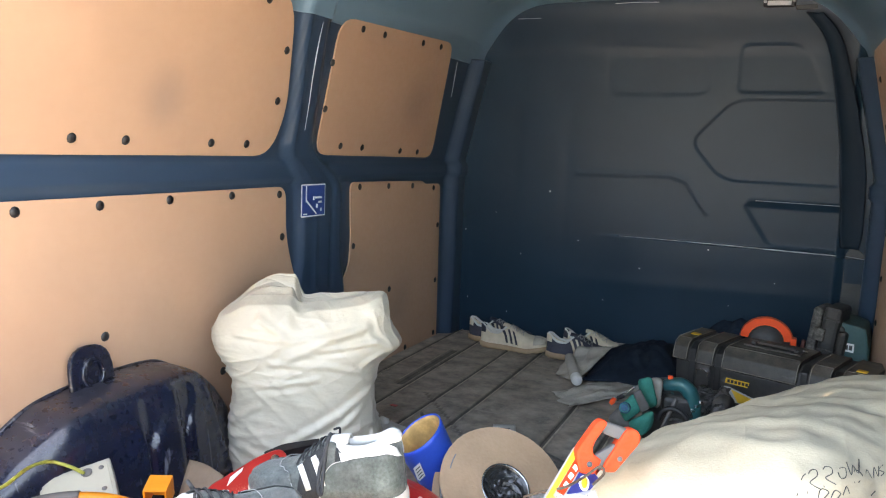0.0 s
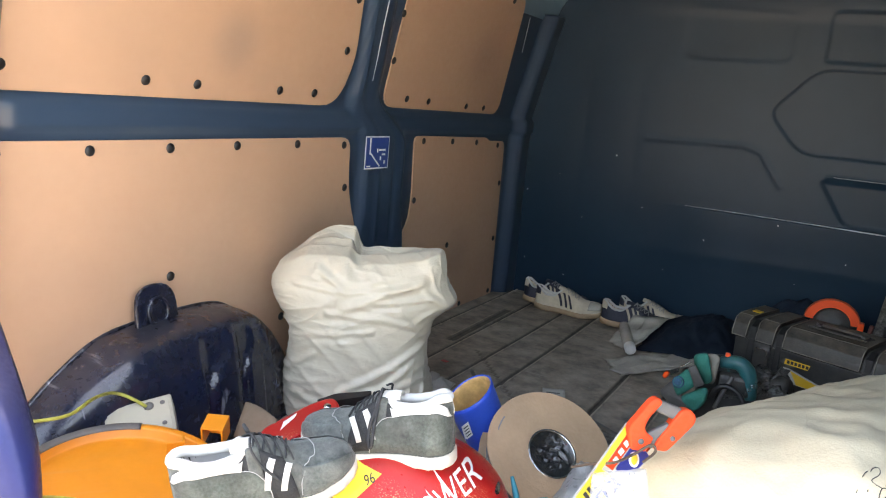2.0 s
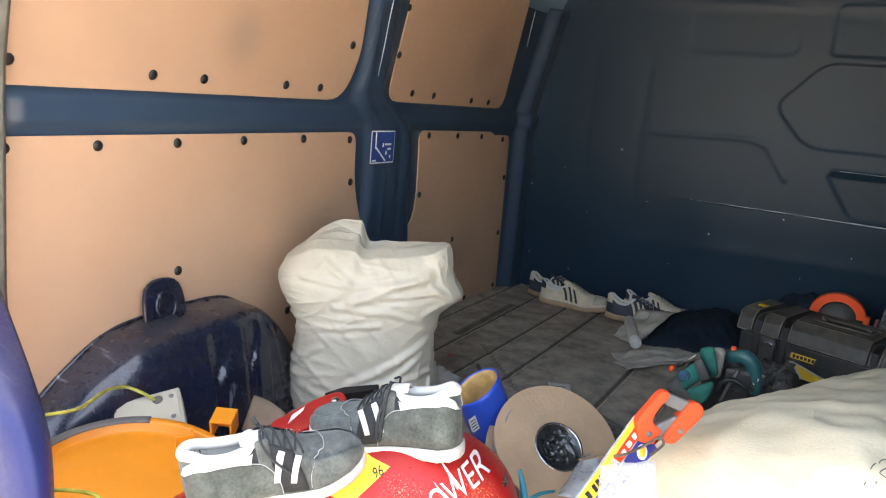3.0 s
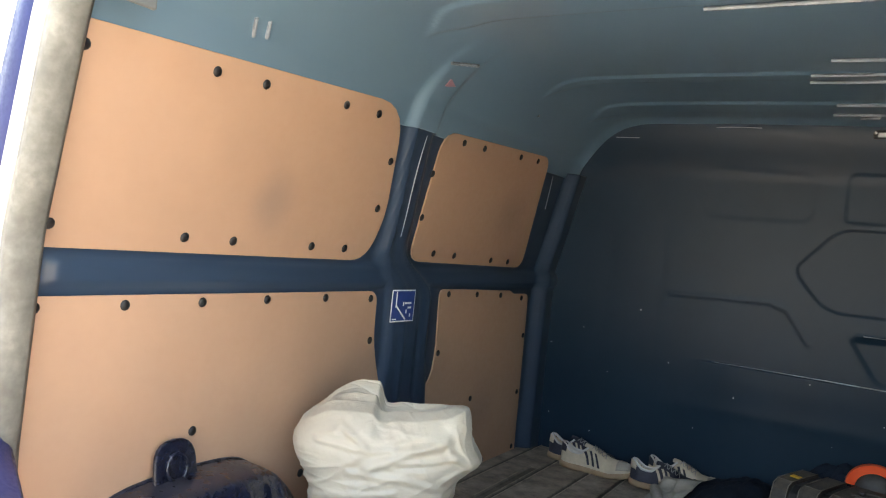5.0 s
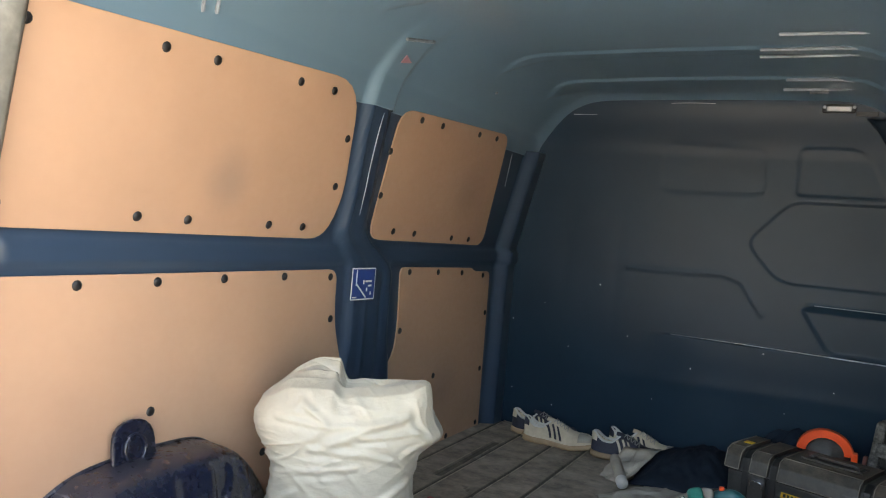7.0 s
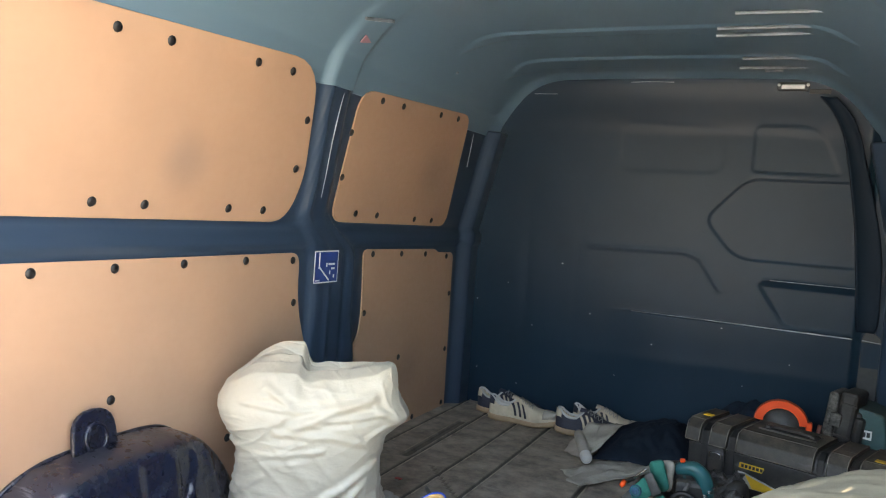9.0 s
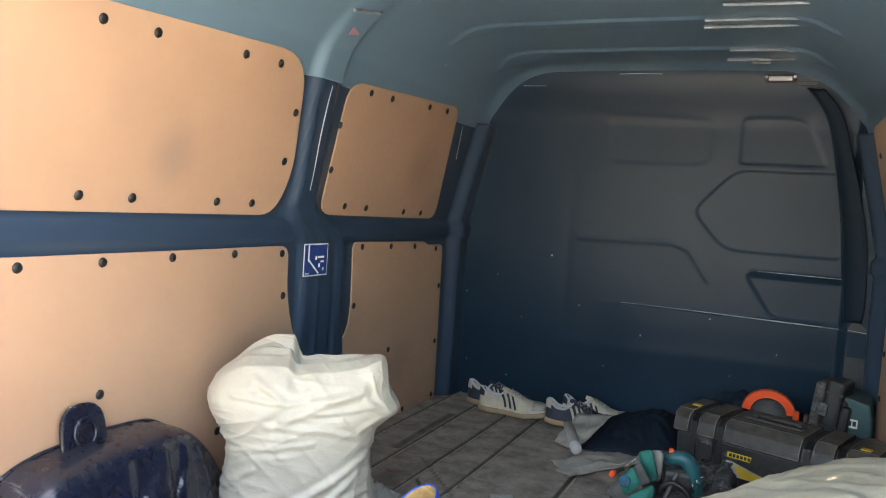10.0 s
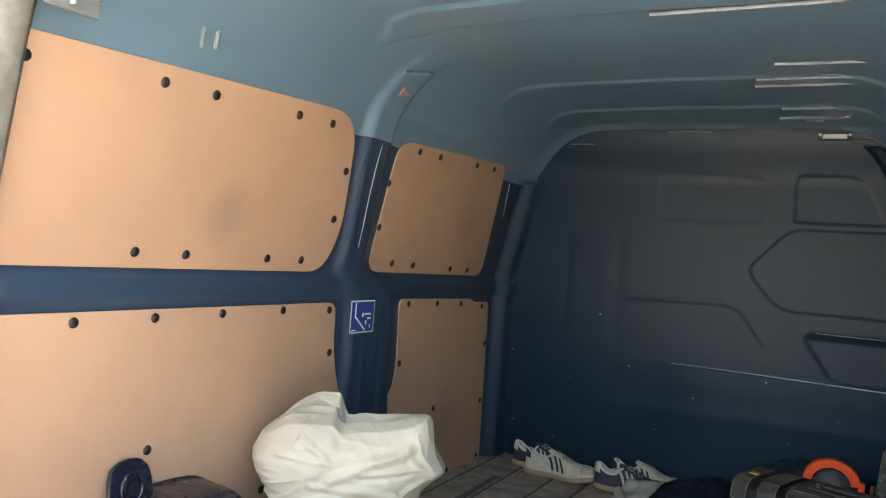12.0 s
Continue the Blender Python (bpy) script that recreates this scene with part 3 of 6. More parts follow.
# ---- lamp over the bulkhead ----
def load_lamp():
    e = thing("load_lamp", (1.255, LENGTH - 0.052, 1.388), "small grey plastic load space lamp, unlit, on the header", "lamp")
    lens_m = surf("lamp_lens", (0.5, 0.52, 0.53, 1), 0.15, 0, 0.05, 20, 60, 0.0, coat=0.5)
    case = box("housing", (0.108, 0.026, 0.030), (0, 0.002, 0.0), bracket_grey, e, bevel=0.008)
    box("lens", (0.080, 0.010, 0.018), (0, -0.012, -0.003), lens_m, case, "clear plastic lens", bevel=0.004)
    for x in (-0.048, 0.048):
        lathe("screw", [(0.0, 0.003), (0.004, 0.002), (0.006, 0.0)], lens_m, case, "bright screw", segs=12, m=Matrix.Translation((x, -0.011, 0.004)) @ Matrix.Rotation(radians(90), 4, "X"))
    box("plate", (0.070, 0.006, 0.016), (0.090, 0.002, -0.018), bracket_grey, e, bevel=0.002)
    return e


load_lamp()


# ---- plywood lining ----
def rivet_mesh():
    bm = bmesh.new()
    prof = [(0.0, 0.005), (0.006, 0.0045), (0.0105, 0.002), (0.0115, 0.0)]
    rings = [[bm.verts.new((0, 0, prof[0][1]))]] + [[bm.verts.new((r * math.cos(k * math.pi / 5), r * math.sin(k * math.pi / 5), z)) for k in range(10)] for r, z in prof[1:]]
    for k in range(10):
        bm.faces.new((rings[0][0], rings[1][k], rings[1][(k + 1) % 10]))
    for a, b in zip(rings[1:], rings[2:]):
        for k in range(10):
            bm.faces.new((a[k], b[k], b[(k + 1) % 10], a[(k + 1) % 10]))
    me = bpy.data.meshes.new("rivet")
    bmesh.ops.recalc_face_normals(bm, faces=bm.faces)
    bm.to_mesh(me)
    bm.free()
    me.materials.append(black_plastic)
    me.polygons.foreach_set("use_smooth", [True] * len(me.polygons))
    return me


RIVET = rivet_mesh()


def lining(outline, rivets, label, upper, radius, side="left"):
    """A sheet of faced plywood on the side, held by black plastic rivets. Outline and rivets are (y, z)."""
    tilt = math.atan(0.1 / 0.43) if upper else 0.0
    z0 = 0.77 if upper else 0.0
    k = math.cos(tilt)
    # local x runs along the van, local y up the sheet, local z into the van
    if side == "left":
        m = Matrix.Translation((0.0, 0, z0)) @ Matrix.Rotation(tilt, 4, "Y") @ Matrix(((0, 0, 1, 0), (1, 0, 0, 0), (0, 1, 0, 0), (0, 0, 0, 1)))
    else:
        m = Matrix.Translation((WIDTH, 0, z0)) @ Matrix.Rotation(-tilt, 4, "Y") @ Matrix(((0, 0, -1, 0), (1, 0, 0, 0), (0, 1, 0, 0), (0, 0, 0, 1)))
    loc = rounded([(y, (z - z0) / k) for y, z in outline], radius)
    ob = prism("lining_panel", loc, 0.006, ply, bevel=0.001)
    ob.matrix_world = m
    tagged(ob, label, "wall panel", "plywood lining panels")
    for y, z in rivets:
        r = new("rivet", RIVET)
        r.parent = ob
        r.matrix_local = Matrix.Translation((y, (z - z0) / k, 0.0)) @ Matrix.Rotation(y * 9, 4, "Z")
    return ob


UP_REAR = ([(0.045, 1.178), (1.0, 1.222), (1.062, 0.90), (1.02, 0.775), (0.045, 0.773)],
           [(0.05, 1.134), (0.34, 1.156), (0.479, 1.161), (0.758, 1.173), (0.895, 1.177), (1.007, 1.064), (1.011, 0.928), (0.915, 0.807), (0.778, 0.807), (0.506, 0.807), (0.367, 0.808), (0.062, 0.817)])
UP_FRONT = ([(1.235, 1.193), (2.03, 1.224), (2.09, 0.775), (1.25, 0.78)],
            [(1.364, 1.175), (1.502, 1.178), (1.781, 1.19), (1.93, 1.196), (1.236, 1.058), (1.25, 0.921), (1.383, 0.81), (1.522, 0.807), (1.803, 0.799), (1.949, 0.797)])
LOW_REAR = ([(0.045, 0.0), (0.045, 0.683), (1.107, 0.686), (1.109, 0.53), (1.17, 0.38), (1.17, 0.0)],
            [(0.056, 0.662), (0.244, 0.663), (0.442, 0.665), (0.645, 0.668), (0.868, 0.669), (1.075, 0.664), (1.091, 0.538), (0.45, 0.373), (0.837, 0.194)])
LOW_FRONT = ([(1.468, 0.69), (2.02, 0.682), (2.05, 0.668), (2.195, 0.666), (2.213, 0.165), (2.22, 0.0), (1.408, 0.0), (1.408, 0.335), (1.47, 0.39), (1.482, 0.48)],
             [(1.529, 0.672), (1.737, 0.669), (1.933, 0.664), (2.129, 0.65), (2.183, 0.49), (2.182, 0.251), (2.186, 0.018), (1.921, 0.012), (1.769, 0.275), (1.497, 0.468)])
lining(*UP_REAR, "tan faced plywood panel, long, over the waist rail", True, [0.004, 0.11, 0.08, 0.09, 0.004])
lining(*UP_FRONT, "tan faced plywood panel, short, over the waist rail", True, [0.08, 0.05, 0.06, 0.06])
lining(*LOW_REAR, "tan faced plywood panel, scuffed, behind the wheel arch", False, [0.003, 0.004, 0.04, 0.1, 0.03, 0.003])
lining(*LOW_FRONT, "tan faced plywood panel, scuffed, near the bulkhead", False, [0.03, 0.015, 0.015, 0.03, 0.03, 0.003, 0.003, 0.05, 0.06, 0.05])
lining([(1.5, 1.19), (2.2, 1.2), (2.22, 0.78), (1.5, 0.78)], [(2.1, 1.1), (2.12, 0.95), (2.14, 0.82)], "tan plywood panel on the shaded side, over the rail", True, 0.05, "right")
lining([(1.5, 0.68), (2.2, 0.68), (2.2, 0.0), (1.5, 0.0)], [(2.15, 0.6), (2.15, 0.45), (2.15, 0.3)], "tan plywood panel on the shaded side, under the rail", False, 0.03, "right")

# ---- materials of the things ----
woven_white = surf("woven_white", (0.53, 0.475, 0.37, 1), 0.36, 0, 0.10, 6, 300, 0.2, sheen=0.1, crumple=0.06, crumple_scale=13, dust_all=0.14, dust_col=(0.42, 0.37, 0.3, 1))
bag_cream = surf("bag_cream", (0.56, 0.50, 0.37, 1), 0.45, 0, 0.16, 2.4, 260, 0.2, crumple=0.16, crumple_scale=3.2, dust_all=0.45, dust_col=(0.40, 0.29, 0.17, 1))
orange_plastic = surf("orange_plastic", (0.70, 0.225, 0.008, 1), 0.42, 0, 0.08, 9, 120, 0.05, scratch=0.05, dust_all=0.05)
tape_grey = surf("tape_grey", (0.10, 0.095, 0.09, 1), 0.6, 0, 0.15, 15, 150, 0.1)
red_paint = surf("red_paint", (0.40, 0.004, 0.008, 1), 0.32, 0, 0.10, 8, 150, 0.03, spec=0.35, dust=0.08, dust_col=(0.6, 0.35, 0.2, 1), scratch=0.35)
speckle(red_paint, (0.72, 0.42, 0.22, 1), 420.0, 0.13, 7.0)
white_ink = surf("white_ink", (0.8, 0.8, 0.78, 1), 0.5, 0, 0.05, 20, 200, 0.0)
black_ink = surf("black_ink", (0.02, 0.02, 0.022, 1), 0.6, 0, 0.05, 20, 200, 0.0)
pen_ink = surf("pen_ink", (0.06, 0.058, 0.055, 1), 0.7, 0, 0.2, 40, 200, 0.0)
yellow_card = surf("yellow_card", (0.74, 0.55, 0.05, 1), 0.5, 0, 0.08, 20, 150, 0.05)
yellow_ink = surf("yellow_ink", (0.75, 0.45, 0.03, 1), 0.5, 0, 0.05, 20, 150, 0.03)
blue_ink = surf("blue_ink", (0.02, 0.03, 0.2, 1), 0.5, 0, 0.08, 20, 150, 0.03)
blue_plastic = surf("blue_plastic", (0.01, 0.07, 0.46, 1), 0.4, 0, 0.1, 8, 150, 0.05)
tan_inside = surf("tan_inside", (0.55, 0.33, 0.12, 1), 0.7, 0, 0.25, 25, 90, 0.3)
cardboard = surf("cardboard", (0.40, 0.265, 0.165, 1), 0.85, 0, 0.12, 8, 140, 0.25)
kraft_grey = surf("kraft_grey", (0.15, 0.105, 0.07, 1), 0.85, 0, 0.15, 8, 140, 0.25)
wire_grey = surf("wire_grey", (0.22, 0.23, 0.24, 1), 0.4, 0.5, 0.2, 30, 100, 0.1)
chrome = surf("chrome", (0.6, 0.6, 0.6, 1), 0.2, 1.0, 0.1, 20, 100, 0.05)
clear_film = surf("clear_film", (0.03, 0.032, 0.033, 1), 0.10, 0.0, 0.4, 30, 60, 0.3, coat=0.6, crumple=0.15, crumple_scale=18)
dusty_film = surf("dusty_film", (0.10, 0.10, 0.097, 1), 0.3, 0.0, 0.4, 30, 60, 0.3, crumple=0.3, crumple_scale=22)
white_plastic = surf("white_plastic", (0.37, 0.345, 0.27, 1), 0.45, 0, 0.06, 12, 150, 0.05, dust_all=0.08)
green_yellow = surf("green_yellow", (0.36, 0.34, 0.05, 1), 0.45, 0, 0.35, 40, 90, 0.02)
suede_grey = surf("suede_grey", (0.050, 0.064, 0.059, 1), 0.9, 0, 0.4, 22, 220, 0.4, sheen=0.15, dust_all=0.28, dust_col=(0.3, 0.3, 0.28, 1))
suede_worn = surf("suede_worn", (0.036, 0.054, 0.046, 1), 0.8, 0, 0.5, 14, 200, 0.4, sheen=0.1, dust_all=0.20, dust_col=(0.36, 0.37, 0.33, 1))
mesh_grey = surf("mesh_grey", (0.018, 0.02, 0.022, 1), 0.85, 0, 0.2, 30, 400, 0.6)
shoe_white = surf("shoe_white", (0.56, 0.55, 0.52, 1), 0.7, 0, 0.05, 30, 250, 0.2)
sole_white = surf("sole_white", (0.56, 0.52, 0.46, 1), 0.6, 0, 0.10, 25, 150, 0.15, dust_all=0.12)
leather_white = surf("leather_white", (0.58, 0.50, 0.37, 1), 0.55, 0, 0.10, 25, 180, 0.15, dust_all=0.10)
leather_navy = surf("leather_navy", (0.016, 0.02, 0.04, 1), 0.6, 0, 0.15, 25, 180, 0.15, dust_all=0.03)
gum_sole = surf("gum_sole", (0.36, 0.25, 0.15, 1), 0.6, 0, 0.1, 25, 150, 0.1)
lace_grey = surf("lace_grey", (0.33, 0.33, 0.32, 1), 0.85, 0, 0.1, 60, 300, 0.3)
lace_dark = surf("lace_dark", (0.025, 0.027, 0.03, 1), 0.85, 0, 0.1, 60, 300, 0.3)
navy_cloth = surf("navy_cloth", (0.010, 0.018, 0.030, 1), 0.95, 0, 0.25, 10, 300, 0.5, spec=0.2)
rag_grey = surf("rag_grey", (0.38, 0.35, 0.30, 1), 0.95, 0, 0.18, 12, 300, 0.5)
tool_black = surf("tool_black", (0.014, 0.015, 0.017, 1), 0.45, 0, 0.25, 15, 160, 0.2, scratch=0.3, dust=0.4, dust_all=0.12, dust_col=(0.22, 0.20, 0.175, 1))
tool_dusty = surf("tool_dusty", (0.020, 0.020, 0.020, 1), 0.5, 0, 0.35, 9, 160, 0.25, scratch=0.3, dust=0.55, dust_all=0.16, dust_col=(0.26, 0.215, 0.165, 1))
tool_edge = surf("tool_edge", (0.22, 0.20, 0.17, 1), 0.7, 0, 0.25, 20, 120, 0.2, dust=0.3, dust_all=0.2)
teal = surf("teal", (0.004, 0.10, 0.11, 1), 0.35, 0, 0.12, 14, 150, 0.1, dust=0.15, dust_all=0.05)
badge_blue = surf("badge_blue", (0.02, 0.09, 0.16, 1), 0.7, 0, 0.4, 60, 200, 0.2)
teal_cloth = surf("teal_cloth", (0.012, 0.17, 0.13, 1), 0.85, 0, 0.2, 18, 280, 0.4)
teal_dark = surf("teal_dark", (0.012, 0.07, 0.075, 1), 0.5, 0, 0.15, 12, 150, 0.1, dust=0.35, dust_all=0.08)
hi_orange = surf("hi_orange", (0.95, 0.085, 0.012, 1), 0.42, 0, 0.06, 15, 150, 0.05)
saw_orange = surf("saw_orange", (0.66, 0.050, 0.006, 1), 0.75, 0, 0.06, 15, 150, 0.05)
grip_grey = surf("grip_grey", (0.10, 0.10, 0.10, 1), 0.65, 0, 0.1, 15, 150, 0.1)
paper_white = surf("paper_white", (0.42, 0.41, 0.38, 1), 0.8, 0, 0.08, 20, 120, 0.1)
dusty_plate = surf("dusty_plate", (0.13, 0.125, 0.115, 1), 0.8, 0, 0.45, 60, 160, 0.8)
film_grey = surf("film_grey", (0.33, 0.34, 0.34, 1), 0.3, 0, 0.15, 20, 60, 0.4, coat=0.4)
strap_teal = surf("strap_teal", (0.01, 0.20, 0.27, 1), 0.6, 0, 0.1, 30, 200, 0.2)
sticker_blue = surf("sticker_blue", (0.02, 0.06, 0.25, 1), 0.45, 0, 0.06, 20, 150, 0.02)
pink = surf("pink", (0.45, 0.22, 0.25, 1), 0.5, 0, 0.1, 20, 100, 0.05)
rope = surf("rope", (0.10, 0.07, 0.05, 1), 0.9, 0, 0.3, 90, 200, 0.4)


def lettering(text, size, m, material, parent, name="lettering", extrude=0.0006):
    """Raised flat letters in the built-in font, as a mesh."""
    cu = bpy.data.curves.new(name, "FONT")
    cu.body, cu.size, cu.extrude, cu.align_x, cu.align_y = text, size, extrude, "CENTER", "CENTER"
    tmp = bpy.data.objects.new(name + "_tmp", cu)
    scene.collection.objects.link(tmp)
    me = bpy.data.meshes.new_from_object(tmp.evaluated_get(bpy.context.evaluated_depsgraph_get()))
    bpy.data.objects.remove(tmp)
    me.materials.clear()
    ob = link_mesh(name, me, material, parent, smooth=False)
    ob.matrix_local = m
    return ob


def bars(spots, parent, material, m, name="print_bar", h=0.001):
    """Unreadable printing as small bars: (x, y, width, height) each, in the plane of m."""
    for x, y, w, t in spots:
        bm = bmesh.new()
        box_bm(bm, (w, t, h), (x, y, 0))
        part(name, bm, material, parent).matrix_local = m


# ---- wheel arch ----
def wheel_arch():
    e = thing("wheel_arch", (0, 0.45, 0), "glossy dark blue steel wheel arch with dust and scratches", "wheel arch")
    ys = np.linspace(0.0, 0.84, 260)
    H = np.interp(ys, [0.0, 0.03, 0.087, 0.16, 0.256, 0.348, 0.45, 0.56, 0.62, 0.68, 0.76, 0.84], [0.045, 0.085, 0.155, 0.215, 0.272, 0.285, 0.292, 0.289, 0.275, 0.225, 0.135, 0.02])
    for _ in range(16):
        H[1:-1] = (H[:-2] + 2 * H[1:-1] + H[2:]) / 4
    W = 0.215 * np.clip(np.interp(ys, [0, 0.12, 0.25, 0.5, 0.62, 0.74, 0.84], [0.5, 0.75, 0.92, 1.0, 0.95, 0.7, 0.3]), 0, 1)
    for _ in range(40):
        W[1:-1] = (W[:-2] + 2 * W[1:-1] + W[2:]) / 4
    sec = [(0, 1.0), (0.16, 1.0), (0.34, 0.995), (0.50, 0.98), (0.60, 0.95), (0.66, 0.89), (0.705, 0.79), (0.745, 0.64), (0.79, 0.46), (0.83, 0.28), (0.87, 0.12), (0.91, -0.02)]
    t = np.linspace(0, 1, 80)
    sx, sz = np.interp(t, np.linspace(0, 1, len(sec)), [s[0] for s in sec]), np.interp(t, np.linspace(0, 1, len(sec)), [s[1] for s in sec])
    for _ in range(10):
        sx[1:-1], sz[1:-1] = (sx[:-2] + 2 * sx[1:-1] + sx[2:]) / 4, (sz[:-2] + 2 * sz[1:-1] + sz[2:]) / 4
    X, Y, Z = W[:, None] * sx[None], np.repeat(ys[:, None], 80, 1), H[:, None] * sz[None]
    face = sstep(0.45, 0.6, sx)[None]
    # pressed channels: a wide funnel under the shoulder that narrows into a groove running down
    V = np.repeat(sz[None], len(ys), 0)
    for y0, wide, deep in ((0.425, 0.034, 0.008), (0.525, 0.020, 0.008)):
        w = 0.006 + wide * sstep(0.50, 0.82, V)
        off = (Y - y0 - 0.9 * wide * sstep(0.5, 0.82, V)) / w
        X -= deep * np.exp(-np.abs(off) ** 4) * sstep(0.95, 0.86, V) * face
    # raised pads beside the channels, and a rounded corner rib
    for y0, y1 in ((0.435, 0.515), (0.54, 0.60)):
        X += 0.004 * sstep(y0, y0 + 0.012, Y) * sstep(y1, y1 - 0.012, Y) * sstep(0.72, 0.6, V) * face
    X += 0.006 * np.exp(-((Y - 0.635 - 0.09 * (0.6 - V)) / 0.014) ** 2) * face
    for i in range(len(ys)):
        for j in range(80):
            X[i, j] += 0.0018 * fbm(X[i, j], Y[i, j], Z[i, j], 9, 2)
    grid("shell", np.stack([X, Y - 0.45, Z], -1), paint_arch, e, flip=True, thick=0.003)
    # folded flange against the panel
    tube("flange", [(0.004, y - 0.45, h - 0.001) for y, h in zip(ys[8::16], H[8::16])], 0.006, paint_arch, e)
    # seat belt or seat mounting tab with its ring
    m = Matrix.Translation((0.03, -0.062, 0.322)) @ Matrix.Rotation(radians(-10), 4, "Y") @ Matrix(((0, 0, 1, 0), (1, 0, 0, 0), (0, 1, 0, 0), (0, 0, 0, 1)))
    tab = prism("mounting_tab", rounded([(-0.056, -0.07), (-0.052, 0.05), (0.052, 0.05), (0.060, -0.06)], [0.02, 0.055, 0.055, 0.02]), 0.012, paint_arch, e, bevel=0.004, m=m, smooth=False)
    ring = [m @ Vector((0.026 * math.cos(a), -0.012 + 0.03 * math.sin(a), 0.003)) for a in np.linspace(0, 2 * math.pi, 15)]
    tube("ring", ring, 0.0045, paint_arch, tab, "pressed ring on the tab")
    return e


wheel_arch()


# ---- sticker on the pillar ----
def pillar_sticker():
    # local x along the van, y up
    m = Matrix.Translation((0.0225, 1.217, 0.642)) @ Matrix(((0, 0, 1, 0), (1, 0, 0, 0), (0, 1, 0, 0), (0, 0, 0, 1)))
    ob = prism("sticker", rounded([(-0.064, -0.05), (0.064, -0.05), (0.064, 0.05), (-0.064, 0.05)], 0.003), 0.0008, white_ink)
    ob.matrix_world = m
    tagged(ob, "blue and white loading diagram sticker on the pillar", "sticker")
    prism("print_field", [(-0.060, -0.046), (0.060, -0.046), (0.060, 0.046), (-0.060, 0.046)], 0.0005, sticker_blue, ob, m=Matrix.Translation((0, 0, 0.0006)))
    flat = Matrix.Translation((0, 0, 0.0012))
    bars([(-0.04, 0.02, 0.005, 0.05)], ob, white_ink, flat, "line")
    bars([(0, 0, 0.072, 0.005)], ob, white_ink, flat @ Matrix.Translation((-0.013, -0.02, 0)) @ Matrix.Rotation(radians(-38), 4, "Z"), "line")
    bars([(0.026, 0.008, 0.034, 0.006), (0.034, -0.006, 0.018, 0.006), (-0.045, -0.041, 0.02, 0.004), (0.0, 0.006, 0.006, 0.012), (0.018, -0.018, 0.006, 0.012), (0.04, -0.03, 0.006, 0.01)], ob, white_ink, flat)


pillar_sticker()


# ---- white sack ----
def sack_sheet(levels, centre, wide, thin, nz, na, seed, folds=0.012, power=2.6):
    """Rings of a filled sack: levels of (z, half width, half depth, shift along wide, shift along thin)."""
    L = np.array(levels, float)
    t = np.linspace(0, 1, nz)
    k = np.linspace(0, 1, len(L))
    z, a, b, s1, s2 = (np.interp(t, k, L[:, i]) for i in range(5))
    for arr in (a, b, s1, s2):
        for _ in range(2):
            arr[1:-1] = (arr[:-2] + 2 * arr[1:-1] + arr[2:]) / 4
    ang = np.linspace(0, 2 * math.pi, na, endpoint=False)
    ca, sa = np.cos(ang), np.sin(ang)
    ex = np.sign(ca) * np.abs(ca) ** (2 / power)
    ey = np.sign(sa) * np.abs(sa) ** (2 / power)
    P = np.zeros((na, nz, 3))
    w, n_ = Vector(wide).normalized(), Vector(thin).normalized()
    for i in range(na):
        for j in range(nz):
            u, v = a[j] * ex[i] + s1[j], b[j] * ey[i] + s2[j]
            p = Vector(centre) + w * u + n_ * v + Vector((0, 0, z[j]))
            f = 1.3 * noise.noise((p.x * 6 + seed, p.y * 6, p.z * 7))
            # long sharp creases in a few directions, each only in patches of the cloth
            q_ = u + 0.5 * v
            for k, (cu, cz) in enumerate(((0.35, 0.94), (0.75, 0.66), (-0.45, 0.89), (0.95, -0.3), (0.1, 1.0))):
                mask = min(1.0, max(0.0, 2.2 * noise.noise((u * 5 + 3.1 * k + seed, v * 5, z[j] * 6 + 1.7 * k)) + 0.35))
                n_l = noise.noise(((cz * q_ - cu * z[j]) * 3.2 + 7.3 * k, (cu * q_ + cz * z[j]) * (15 + 4 * k), v * 4 + seed + k))
                f += mask * (1.5 * math.exp(-abs(n_l) / 0.07) - 0.9 * abs(n_l))
            d = (w * u / max(a[j], 0.02) + n_ * v / max(b[j], 0.02))
            d = d.normalized() if d.length > 1e-6 else d
            P[i, j] = p + d * folds * f + Vector((0, 0, 0.5 * folds * noise.noise((u * 9, v * 9, seed))))
    return P


